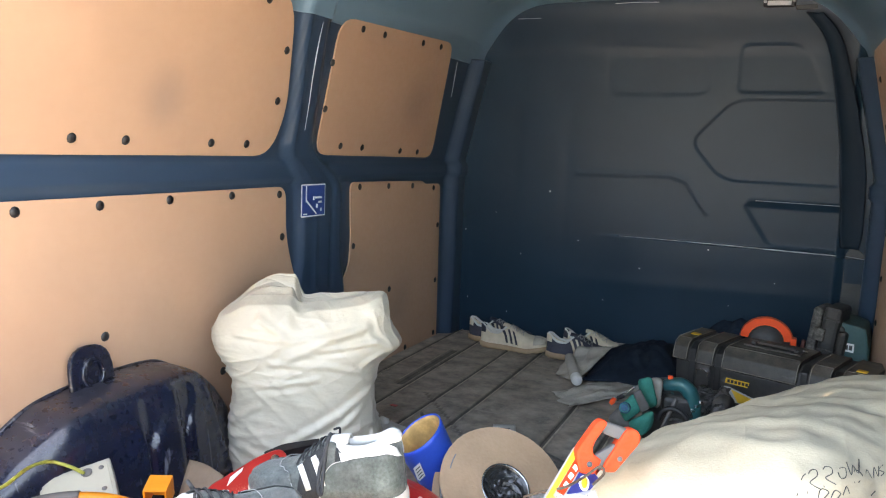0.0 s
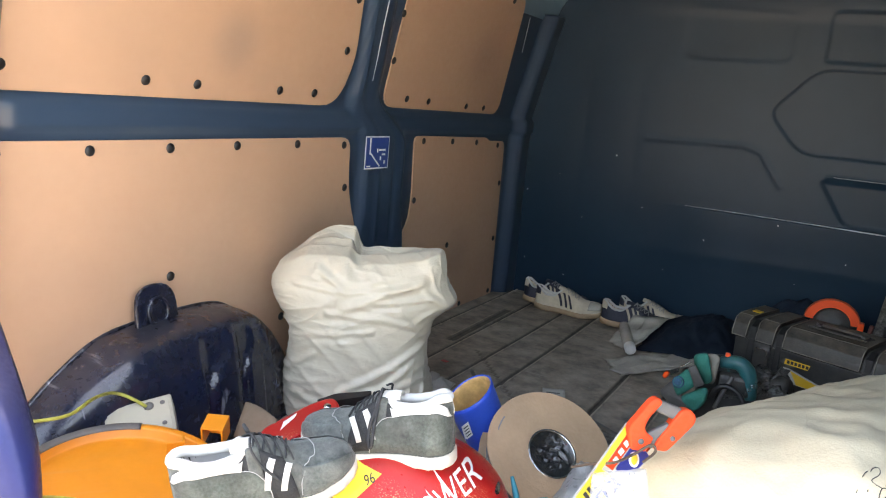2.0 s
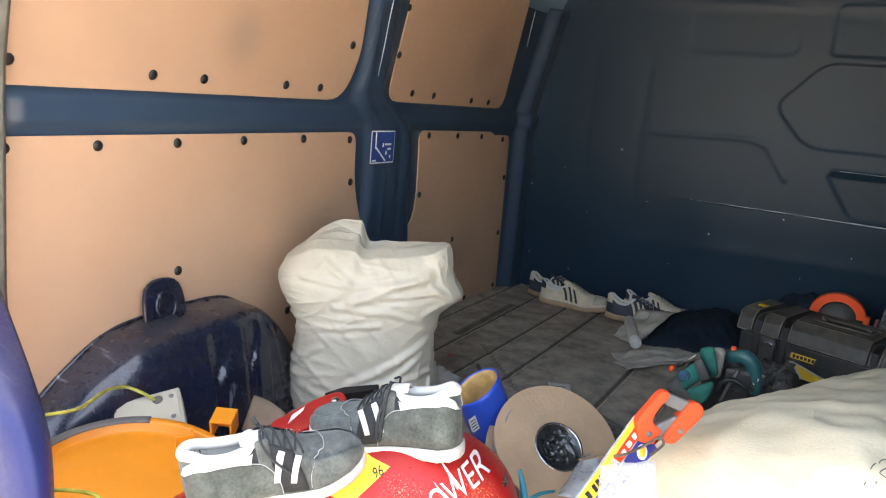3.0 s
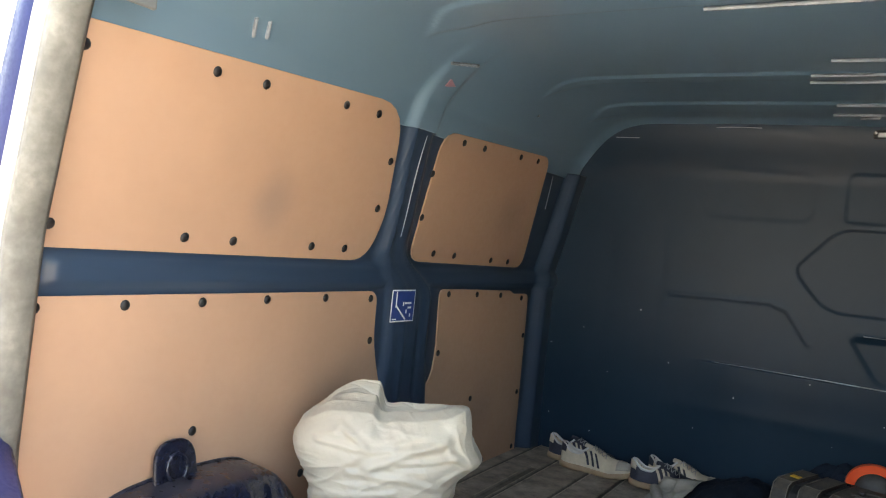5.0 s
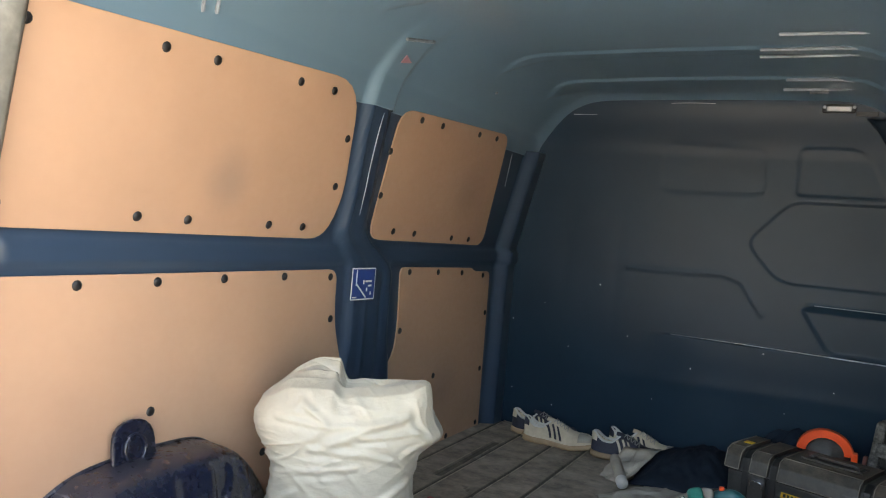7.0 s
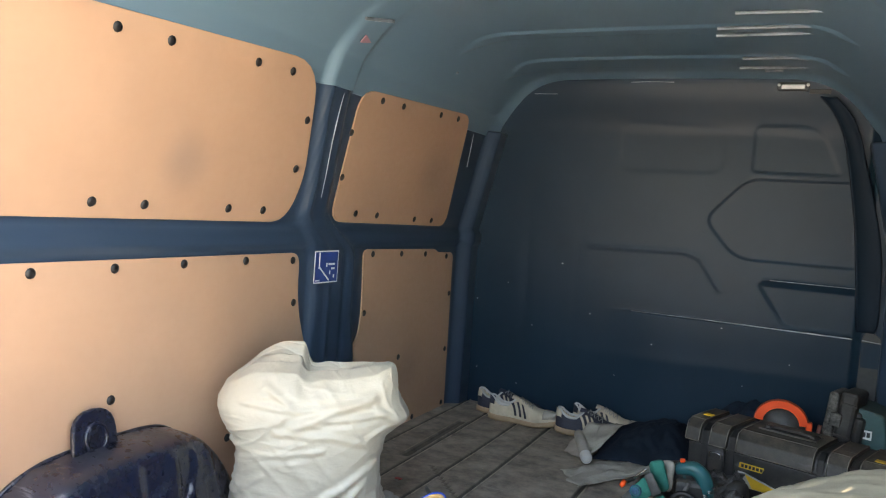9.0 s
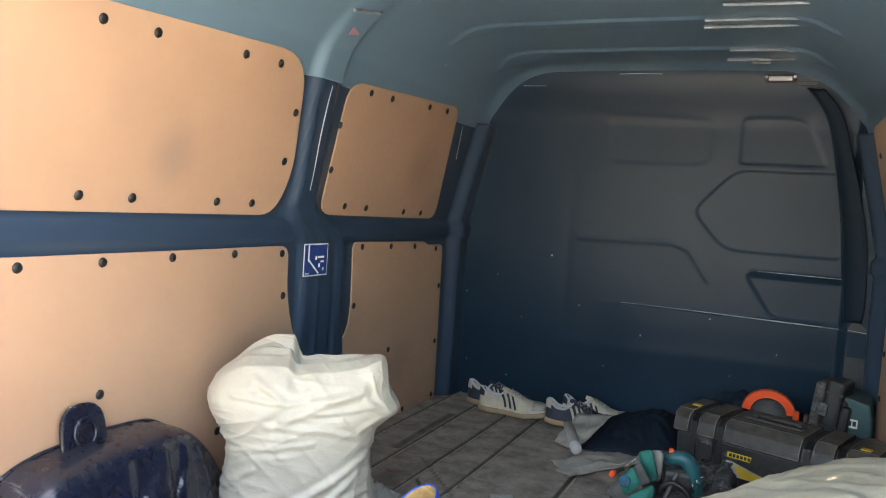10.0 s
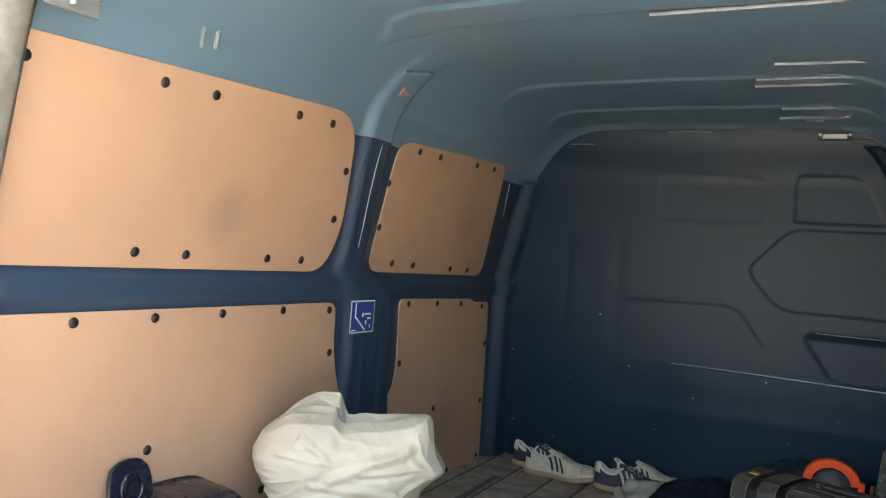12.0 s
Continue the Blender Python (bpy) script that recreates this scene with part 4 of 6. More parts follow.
def white_sack():
    e = thing("rubble_sack", (0.27, 0.83, 0), "full white woven plastic sack with its open top folded over", "sack")
    levels = [(0.0, 0.14, 0.10, 0.01, 0), (0.004, 0.19, 0.13, 0.01, 0), (0.06, 0.196, 0.14, 0.012, 0), (0.14, 0.182, 0.138, 0.0, 0), (0.22, 0.178, 0.137, -0.002, 0), (0.27, 0.186, 0.136, 0.0, 0), (0.30, 0.205, 0.135, 0.002, 0),
              (0.335, 0.214, 0.130, 0.0, 0.0), (0.37, 0.212, 0.115, 0.0, 0.0), (0.405, 0.200, 0.085, -0.004, 0.0), (0.42, 0.165, 0.05, -0.02, 0.01), (0.41, 0.12, 0.03, -0.02, 0.02), (0.385, 0.03, 0.008, -0.02, 0.02)]
    P = sack_sheet(levels, (0, 0, 0), (0.867, 0.498, 0), (-0.498, 0.867, 0), 170, 280, 3.1, 0.0026)
    w = P[:, :, 0] * 0.867 + P[:, :, 1] * 0.498
    z = P[:, :, 2].copy()
    up = sstep(0.30, 0.40, z)
    back = sstep(-0.045, 0.01, -P[:, :, 0] * 0.498 + P[:, :, 1] * 0.867)
    # peak of the rolled mouth at one end, a dip beside it, and a drooping ear at the other end
    P[:, :, 2] += up * (0.014 + (0.012 + 0.036 * back) * sstep(-0.19, -0.07, w) * sstep(-0.012, -0.035, w) - 0.006 * np.exp(-((w + 0.0) / 0.02) ** 2) + 0.012 * sstep(0.05, 0.15, w) - 0.03 * sstep(-0.13, -0.21, w) + 0.018 * sstep(0.13, 0.2, w))
    ear = sstep(0.14, 0.21, w) * np.exp(-((z - 0.325) / 0.018) ** 2)
    P[:, :, 0] += 0.030 * ear * 0.867
    P[:, :, 1] += 0.030 * ear * 0.498
    P[:, :, 2] -= 0.004 * ear
    bulge = sstep(-0.12, -0.2, w) * sstep(0.24, 0.30, z) * sstep(0.44, 0.36, z)
    P[:, :, 0] -= 0.014 * bulge * 0.867
    P[:, :, 1] -= 0.014 * bulge * 0.498
    # sharp creases across the front of the filled cloth
    face = sstep(0.02, -0.05, -P[:, :, 0] * 0.498 + P[:, :, 1] * 0.867)
    for line, amp, wd in (([(-0.024, 0.10), (0.086, 0.165), (0.17, 0.22)], 0.007, 0.010), ([(0.0, 0.095), (0.15, 0.13), (0.178, 0.14)], 0.006, 0.008), ([(-0.03, 0.31), (0.07, 0.355), (0.15, 0.38)], 0.006, 0.012),
                          ([(0.148, 0.286), (0.178, 0.31)], 0.004, 0.008), ([(-0.17, 0.22), (-0.10, 0.242), (0.04, 0.26)], 0.003, 0.007), ([(-0.15, 0.36), (-0.02, 0.35), (0.12, 0.37)], 0.003, 0.007), ([(-0.10, 0.40), (-0.04, 0.36)], 0.004, 0.008), ([(0.05, 0.33), (0.17, 0.345)], 0.004, 0.007), ([(-0.07, 0.297), (0.07, 0.292), (0.15, 0.27)], 0.003, 0.008),
                          ([(0.15, 0.185), (0.06, 0.095)], 0.006, 0.008), ([(0.18, 0.11), (0.17, 0.055)], 0.006, 0.008), ([(-0.15, 0.08), (-0.05, 0.06), (0.08, 0.07)], 0.004, 0.010), ([(-0.18, 0.13), (-0.10, 0.19)], 0.004, 0.008), ([(0.16, 0.36), (0.20, 0.31), (0.205, 0.28)], 0.004, 0.008)):
        d = seg_dist(w, P[:, :, 2], line)
        lift = amp * (np.exp(-(d / wd) ** 2) - 0.6 * np.exp(-((d - 1.6 * wd) / wd) ** 2)) * face
        P[:, :, 0] += lift * 0.498
        P[:, :, 1] -= lift * 0.867
    # fold line of the turned-down mouth across the front
    line = 0.315 + 0.03 * np.sin(w * 9 + 0.6) - 0.10 * np.maximum(0, w - 0.08)
    front = sstep(0.02, -0.06, -P[:, :, 0] * 0.498 + P[:, :, 1] * 0.867)
    lip = sstep(line - 0.006, line + 0.006, P[:, :, 2]) * sstep(line + 0.09, line + 0.02, P[:, :, 2]) * front
    P[:, :, 0] += 0.001 * lip * 0.498
    P[:, :, 1] -= 0.001 * lip * 0.867
    P[:, :, 2] = np.maximum(P[:, :, 2], 0.002)
    grid("bag", P[:, :112], woven_white, e, close_u=True, flip=True)
    grid("rolled_mouth", P[:, 111:], woven_white, e, "turned-over mouth of the sack", close_u=True, flip=True)
    return e


white_sack()


# ---- cream bag in the doorway ----
def cream_bag():
    e = thing("sand_bag", (1.402, 0.72, 0.0), "large cream woven bag lying full, marked in black pen", "bag")
    n, m = 150, 110
    ax, th, zz = Vector((0.40, 0.915, 0)).normalized(), Vector((0, 0, 0)), Vector((0, 0, 1))
    th = zz.cross(ax)
    P = np.zeros((n, m, 3))
    for i in range(n):
        a = 2 * math.pi * i / n
        for j in range(m):
            s = -1 + 2 * j / (m - 1)
            k = max(0.0, 1 - abs(s) ** 6.0) ** 0.5
            flat = 0.42 + 0.58 * k
            c, d = math.cos(a), math.sin(a)
            y = 0.255 * (0.74 + 0.26 * k) * (abs(c) ** 0.75) * (1 if c > 0 else -1)
            z = 0.203 * k * (abs(d) ** 0.8) * (1 if d > 0 else -1)
            if z > 0:
                z *= (1 - 0.08 * s) * (1 - 0.48 * y / 0.255)
            p = ax * (0.445 * s) + th * y + zz * (0.203 + z)
            f = noise.noise((p.x * 5, p.y * 5, p.z * 5 + 2)) + 0.5 * abs(noise.noise((p.x * 11 + 4, p.y * 11, p.z * 9))) + 0.35 * noise.noise((p.x * 24, p.y * 24, p.z * 20))
            f += 0.9 * (0.35 - abs(noise.noise((p.x * 9 + p.y * 5, p.y * 7 - p.x * 4, p.z * 12 + 5)))) + 0.5 * (0.3 - abs(noise.noise((p.x * 22 - p.y * 12, p.y * 16, p.z * 26 + 1))))
            p += (th * c + zz * d) * 0.014 * f
            p.z = max(p.z, 0.003)
            P[i, j] = p
    bag = grid("bag", P, bag_cream, e, close_u=True, flip=True)
    return e


bag_e = cream_bag()


# ---- orange pan with its rim ----
def orange_pan():
    o, r, nrm = Vector((0.347, 0.041, 0.126)), 0.199, Vector((0.173, -0.14, 0.975)).normalized()
    rot = nrm.to_track_quat("Z", "Y").to_matrix().to_4x4()
    e = thing("orange_drum_cover", o, "round orange plastic cover with grey tape round part of its rim", "plastic cover", rot=rot)
    lathe("dish", [(0.0, -0.004), (0.5 * r, -0.006), (0.80 * r, -0.009), (0.875 * r, -0.012), (0.89 * r, -0.010), (0.905 * r, 0.004), (0.92 * r, 0.006), (0.975 * r, 0.006), (0.99 * r, 0.002), (r, -0.006), (r, -0.032), (0.97 * r, -0.035), (0.0, -0.035)], orange_plastic, e, segs=72)
    # tape wrapped over the rim
    rows = []
    inv = rot.inverted()
    d = inv @ (Vector((0.145, 0.094, 0.174)) - o)
    a0 = math.atan2(d.y, d.x)
    for k in range(25):
        a = a0 - 0.62 + 1.15 * k / 24
        rows.append([(q * r * math.cos(a), q * r * math.sin(a), z) for q, z in ((0.90, 0.0045), (0.92, 0.0075), (0.975, 0.0075), (0.995, 0.003), (1.006, -0.006), (1.006, -0.033))])
    grid("tape", rows, tape_grey, e, "dark grey tape on the rim", thick=0.001)
    # square bracket and clip block on the rim
    for p0, p1, s in ((Vector((0.618, -0.070, 0.351)), Vector((0.192, 0.325, 0.059)), (0.004, 0.030, 0.030)), (Vector((0.609, -0.076, 0.344)), Vector((0.179, 0.314, 0.048)), (0.028, 0.004, 0.030))):
        p = inv @ (p0 + (p1 - p0) * ((o - p0).dot(nrm) / (p1 - p0).dot(nrm)) - o)
        box("bracket", s, (p.x, p.y, 0.010), orange_plastic, e, bevel=0.001, m=None)
    return e


orange_pan()


def orange_clip():
    e = thing("orange_clip", (0.346, 0.261, 0.170), "small orange plastic clip with an open end", "clip", rot=Matrix.Rotation(radians(28), 4, "Z") @ Matrix.Rotation(radians(14), 4, "X"))
    box("roof", (0.042, 0.045, 0.004), (0, 0, 0.02), orange_plastic, e, bevel=0.001)
    for x in (-0.019, 0.019):
        box("cheek", (0.004, 0.045, 0.04), (x, 0, 0.0), orange_plastic, e, bevel=0.001)
    box("web", (0.036, 0.004, 0.04), (0, 0.018, 0), orange_plastic, e, bevel=0.001)
    return e


orange_clip()


# ---- white junction box with its earth wire ----
def junction_box():
    a, b, c = Vector((0.113, 0.191, 0.165)), Vector((0.191, 0.288, 0.195)), Vector((0.312, 0.260, 0.145))
    x = (b - a).normalized()
    z = x.cross(c - b)
    rot = frame_of(x, z if z.z > 0 else -z)
    D = abs((c - b).dot((z.cross(x)).normalized()))
    e = thing("junction_box", (a + b) / 2, "white plastic junction box with a dark cable hole", "electrical box", rot=rot)
    L = (b - a).length
    box("case", (L, D, 0.05), (0, -D / 2, -0.025), white_plastic, e, bevel=0.004)
    box("lid", (L - 0.012, D - 0.012, 0.003), (0, -D / 2, 0.0012), white_plastic, e, bevel=0.001)
    lathe("cable_hole", [(0.0, 0.0), (0.009, 0.0), (0.010, 0.0015), (0.0085, 0.002)], tape_grey, e, "dark cable hole", segs=20, m=Matrix.Translation((0.02, -0.022, 0.0032)))
    for u, v in ((L / 2 - 0.018, -0.02), (L / 2 - 0.02, -0.07)):
        lathe("screw", [(0.0, 0.0016), (0.004, 0.0013), (0.005, 0.0)], tape_grey, e, segs=12, m=Matrix.Translation((u, v, 0.003)))
    return e


junction_box()
tagged(tube("earth_wire", [(0.177, 0.241, 0.176), (0.157, 0.222, 0.194), (0.132, 0.200, 0.205), (0.151, 0.143, 0.218), (0.170, 0.083, 0.213), (0.158, 0.041, 0.212), (0.116, 0.016, 0.204), (0.062, 0.007, 0.194)], 0.0034, green_yellow),
       "green and yellow earth wire from the junction box", "wire")
tagged(tube("earth_wire", [(0.262, -0.059, 0.145), (0.319, -0.048, 0.161), (0.359, -0.036, 0.165), (0.384, -0.035, 0.162), (0.413, -0.044, 0.153)], 0.0034, green_yellow), "green and yellow earth wire over the orange cover", "wire")


def card_flap():
    a, b, c, d = (Vector(p) for p in ((0.357, 0.297, 0.148), (0.339, 0.347, 0.200), (0.425, 0.344, 0.188), (0.439, 0.309, 0.158)))
    rows = []
    for i in range(9):
        t = i / 8
        rows.append([tuple(a.lerp(d, t).lerp(b.lerp(c, t), s / 6) + Vector((0, 0, 0.006 * math.sin(t * 3.1) * s / 6))) for s in range(7)])
    return tagged(grid("cardboard_flap", rows, kraft_grey, thick=0.003), "torn brown cardboard flap standing up", "cardboard")


card_flap()


# ---- red machine hood ----
HOOD_O = Vector((0.602, 0.281, 0.062))
HOOD_R = Matrix(((0.864, -0.498, 0.0), (0.498, 0.864, 0.0), (0, 0, 1))).to_4x4()


def hood_point(a, b, off=0.0):
    """Surface of the hood: a is the bearing, b the climb, in radians. It falls away towards one end."""
    def pw(v, e):
        return math.copysign(abs(v) ** e, v)
    k = 0.705
    x, y, z = 0.352 * pw(math.cos(b), k) * pw(math.cos(a), k) - 0.01, 0.147 * pw(math.cos(b), k) * pw(math.sin(a), k), 0.228 * pw(math.sin(b), k)
    if z > 0:
        z *= 0.58 + 0.42 * float(sstep(-0.16, 0.144, np.array(x)))
    z -= 0.032
    y -= 0.20 * (1 - float(sstep(-0.33, -0.06, np.array(x))))
    p = Vector((x, y, z))
    return p + p.normalized() * off


def red_hood():
    e = thing("machine_hood", HOOD_O, "glossy red machine hood with white lettering and a yellow label", "machine", rot=HOOD_R)
    na, nb = 96, 30
    P = [[hood_point(2 * math.pi * i / na, -1.2 + (math.pi / 2 + 1.2) * j / (nb - 1)) for j in range(nb)] for i in range(na)]
    grid("shell", [[tuple(p) for p in row] for row in P], red_paint, e, close_u=True)
    rim = [tuple(hood_point(2 * math.pi * i / 40, -0.9, 0.002)) for i in range(41)]
    tube("rim", rim, 0.008, black_plastic, e, "black rubber edge")
    return e


hood = red_hood()


# ---- red handle behind the hood ----
def red_handle():
    a, b = Vector((0.437, 0.299, 0.169)), Vector((0.499, 0.438, 0.215))
    rot = frame_of(b - a, (0.1, -0.3, 1))
    e = thing("red_tool", a, "red plastic hand tool with a black end and a screw", "hand tool", rot=rot)
    L = (b - a).length
    out = rounded([(-0.02, -0.03), (L * 0.8, -0.032), (L, -0.012), (L + 0.004, 0.022), (L * 0.75, 0.034), (0, 0.03)], [0.02, 0.02, 0.02, 0.02, 0.03, 0.02])
    prism("grip", out, 0.035, red_paint, e, bevel=0.006)
    prism("end_cap", rounded([(L * 0.8, 0.036), (L + 0.01, 0.028), (L + 0.075, -0.012), (L + 0.06, -0.02), (L, 0.01)], 0.008), 0.03, black_plastic, e, "black plastic end", m=Matrix.Translation((0, 0, -0.002)))
    lathe("screw", [(0.0, 0.003), (0.006, 0.002), (0.008, 0.0)], chrome, e, "bright screw", segs=14, m=Matrix.Translation((L * 0.86, 0.004, 0.0005)))
    prism("badge", [(L * 0.2, 0.002), (L * 0.45, 0.016), (L * 0.5, 0.024), (L * 0.3, 0.018)], 0.001, white_ink, e, m=Matrix.Translation((0, 0, 0.0012)))
    return e


red_handle()


# ---- shoes ----
def curve_at(s, pts):
    return float(np.interp(s, [p[0] for p in pts], [p[1] for p in pts]))


def shoe(name, at, rot, label, kind, group, mirror=1):
    """A low trainer, heel at the origin, toe along x: sole, upper, lining, collar, tongue, laces and side trim."""
    grey = kind == "grey"
    navy = kind == "navy"
    upper_m = suede_grey if grey else leather_navy if navy else leather_white
    e = thing(name, at, label, "shoe", group, rot=rot)
    L = 0.270 if grey else 0.290
    wid = [(0, 0.0006), (0.003, 0.008), (0.008, 0.0135), (0.02, 0.021), (0.045, 0.028), (0.07, 0.031), (0.12, 0.035), (0.3, 0.033), (0.45, 0.036), (0.62, 0.044), (0.76, 0.046), (0.88, 0.039), (0.96, 0.024), (1.0, 0.006)]
    thk = [(0, 0.022), (0.2, 0.023), (0.5, 0.021), (0.8, 0.020), (1, 0.022)] if grey else [(0, 0.024), (0.5, 0.021), (1, 0.02)]
    hei = [(0, 0.090), (0.06, 0.096), (0.16, 0.083), (0.28, 0.080), (0.38, 0.098), (0.44, 0.102), (0.52, 0.092), (0.64, 0.075), (0.78, 0.062), (0.9, 0.054), (0.97, 0.044), (1.0, 0.03)]
    if grey:
        hei = [(0, 0.104), (0.03, 0.116), (0.07, 0.124), (0.18, 0.121), (0.28, 0.114), (0.36, 0.106), (0.42, 0.116), (0.48, 0.116), (0.56, 0.100), (0.66, 0.083), (0.78, 0.070), (0.9, 0.060), (0.97, 0.048), (1.0, 0.03)]
    bend = [(0, 0.0), (0.4, 0.003 * mirror), (0.8, -0.004 * mirror), (1, -0.008 * mirror)]
    spring = [(0, 0.004), (0.15, 0.0), (0.7, 0.0), (1.0, 0.018)]
    ns, op = 72, 0.40
    S = [0.5 - 0.5 * math.cos(math.pi * i / (ns - 1)) for i in range(ns)]

    def section(s, v, off=0.0):
        """v from -1 (one side's foot) over the top to 1."""
        w, t, h = curve_at(s, wid), curve_at(s, thk), curve_at(s, hei)
        y0, z0 = curve_at(s, bend), curve_at(s, spring)
        a = v * math.pi / 2
        y = (w + off) * math.copysign(abs(math.sin(a)) ** 0.75, a)
        z = z0 + t + (h - t + off) * max(0.0, math.cos(a)) ** 0.62
        y *= 1 - 0.18 * max(0, math.cos(a)) * (1 if s < 0.5 else 0.4)
        return (s * L, y + y0, z)

    vs = np.linspace(-1, 1, 49)
    mid, half, wide = 0.212, 0.186, 0.46 if grey else 0.56

    def mouth(s):
        return wide * math.sqrt(max(0.0, 1 - ((s - mid) / half) ** 2))

    pts, faces_u, faces_l = [], [], []
    for i, s in enumerate(S):
        for v in vs:
            x, y, z = section(s, v)
            vm = mouth(s)
            if abs(v) < vm:
                t, z0 = curve_at(s, thk), curve_at(s, spring)
                q = abs(v) / vm
                rx, ry, rz = section(s, math.copysign(vm, v) if v else vm)
                low = z0 + t + 0.008 + (rz - z0 - t - 0.008) * (1 - (vm / wide)) ** 2
                y = curve_at(s, bend) + (ry - curve_at(s, bend)) * q if v else curve_at(s, bend)
                z = low + (rz - low) * q ** 5
            pts.append((x, y, z))
    nv = len(vs)
    for i in range(ns - 1):
        for j in range(nv - 1):
            f = (i * nv + j, (i + 1) * nv + j, (i + 1) * nv + j + 1, i * nv + j + 1)
            (faces_l if abs((vs[j] + vs[j + 1]) / 2) < mouth((S[i] + S[i + 1]) / 2) else faces_u).append(f)
    for nm, fc, mt, lb in (("upper", faces_u, upper_m, ""), ("lining", faces_l, shoe_white if not navy else leather_white, "pale lining")):
        me = bpy.data.meshes.new(nm)
        me.from_pydata(pts, [], fc)
        bm = bmesh.new()
        bm.from_mesh(me)
        bmesh.ops.delete(bm, geom=[v for v in bm.verts if not v.link_faces], context="VERTS")
        made = part(nm, bm, mt, e, lb, smooth=True)
        if nm == "upper":
            upper = made
    # sole as stacked rings
    rings = []
    for g, up in ((0.86, 0.0), (1.02, 0.10), (1.08, 0.35), (1.07, 0.8), (1.0, 1.0), (0.9, 1.02)):
        ring = []
        for side in (1, -1):
            for s in (S if side == 1 else S[::-1]):
                t = curve_at(s, thk)
                tread = 0.0025 * math.sin(s * 80) if up < 0.05 else 0
                ring.append((s * L * (1.02 if g > 1 else 1.0) - (0.003 if g > 1 else 0), side * (curve_at(s, wid) * g + 0.002) + curve_at(s, bend), curve_at(s, spring) + t * up + tread))
        rings.append(ring)
    bm = bmesh.new()
    vr = [[bm.verts.new(p) for p in ring] for ring in rings]
    n = len(vr[0])
    for a, b in zip(vr, vr[1:]):
        for k in range(n):
            bm.faces.new((a[k], a[(k + 1) % n], b[(k + 1) % n], b[k]))
    bm.faces.new(vr[0])
    part("sole", bm, sole_white if grey else gum_sole, e, "white foam sole" if grey else "gum rubber sole", smooth=True)
    # padded collar
    ring = [section(mid + half * math.cos(a), wide * math.sin(a)) for a in np.linspace(0.25, 2 * math.pi - 0.25, 26)]
    tube("collar", ring, 0.0085 if grey else 0.0045, shoe_white, e, "white padded collar", sides=10, smooth_pts=3)
    # tongue
    rows = []
    for i in range(9):
        s = 0.37 + 0.22 * i / 8
        rows.append([(s * L - 0.012, 0.015 * u, section(max(s, op + 0.03), 0)[2] + 0.001 + 0.006 * (1 - i / 8) - 0.010 * u * u) for u in (-1, -0.6, -0.2, 0.2, 0.6, 1)])
    grid("tongue", rows, shoe_white if grey else leather_white if not navy else leather_navy, e, thick=0.004)
    # laces
    lm = lace_dark if grey else lace_grey
    for k in range(4):
        s = 0.44 + 0.055 * k
        tube("lace", [section(s, -0.36, 0.003), section(s + 0.012, -0.12, 0.0025), section(s + 0.03, 0.12, 0.0025), section(s + 0.04, 0.36, 0.002)], 0.0016, lm, upper, sides=6, smooth_pts=3)
        tube("lace", [section(s, 0.36, 0.003), section(s + 0.012, 0.12, 0.004), section(s + 0.03, -0.12, 0.004), section(s + 0.04, -0.36, 0.002)], 0.0016, lm, upper, sides=6, smooth_pts=3)
    if grey:
        tube("lace_end", [section(0.44, 0.1, 0.01), section(0.43, 0.35, 0.018), section(0.45, 0.55, 0.012), section(0.485, 0.75, 0.009), section(0.50, 0.92, 0.008), section(0.485, 0.97, 0.009), section(0.465, 0.8, 0.009), section(0.445, 0.5, 0.012)], 0.0032, lm, e, sides=6)
        tube("lace_end", [section(0.44, -0.1, 0.01), section(0.43, -0.4, 0.016), section(0.47, -0.65, 0.01), section(0.55, -0.8, 0.006)], 0.0021, lm, e, sides=6)

    def patch(nm, s0, s1, v0, v1, mt, off=0.0016, lean_=0.0, lb="", n1=10, n2=8, curve=0.0):
        rows = []
        for i in range(n1):
            p = i / (n1 - 1)
            rows.append([section(min(0.999, max(0.0, s0 + (s1 - s0) * p + lean_ * q + curve * q * q)), (v0 + (v1 - v0) * q), off) for q in np.linspace(0, 1, n2)])
        return grid(nm, rows, mt, upper, lb, thick=0.0012, flip=v0 < 0)

    for sg in (1, -1):
        if grey:
            patch("heel_panel", 0.0, 0.50, sg * 0.995, sg * 0.60, suede_worn, 0.0036, -0.02, n1=22, curve=-0.12)
            patch("collar_band", 0.0, 0.36, sg * 0.61, sg * 0.45, shoe_white, 0.0044, 0.02, "white padded collar", n1=20)
            patch("quarter_panel", 0.36, 0.64, sg * 0.99, sg * 0.36, mesh_grey, 0.0022, -0.05)
            patch("eyestay", 0.40, 0.47, sg * 0.80, sg * 0.26, suede_grey, 0.0032, 0.0, n1=6)
            patch("side_mark", 0.460, 0.492, sg * 0.92, sg * 0.46, shoe_white, 0.0044, 0.055, "white side mark")
            patch("side_mark", 0.545, 0.577, sg * 0.92, sg * 0.46, shoe_white, 0.0044, 0.055, "white side mark")
            patch("toe_guard", 0.66, 0.99, sg * 0.99, sg * 0.50, suede_grey, 0.0026, 0.02, n1=16)
            tube("seam", [section(s, sg * v, 0.0030) for s, v in ((0.655, 0.98), (0.660, 0.84), (0.675, 0.72), (0.69, 0.60), (0.695, 0.48), (0.72, 0.40), (0.735, 0.30), (0.765, 0.22), (0.78, 0.0))], 0.0008, lace_grey, upper, "pale stitching", sides=5)
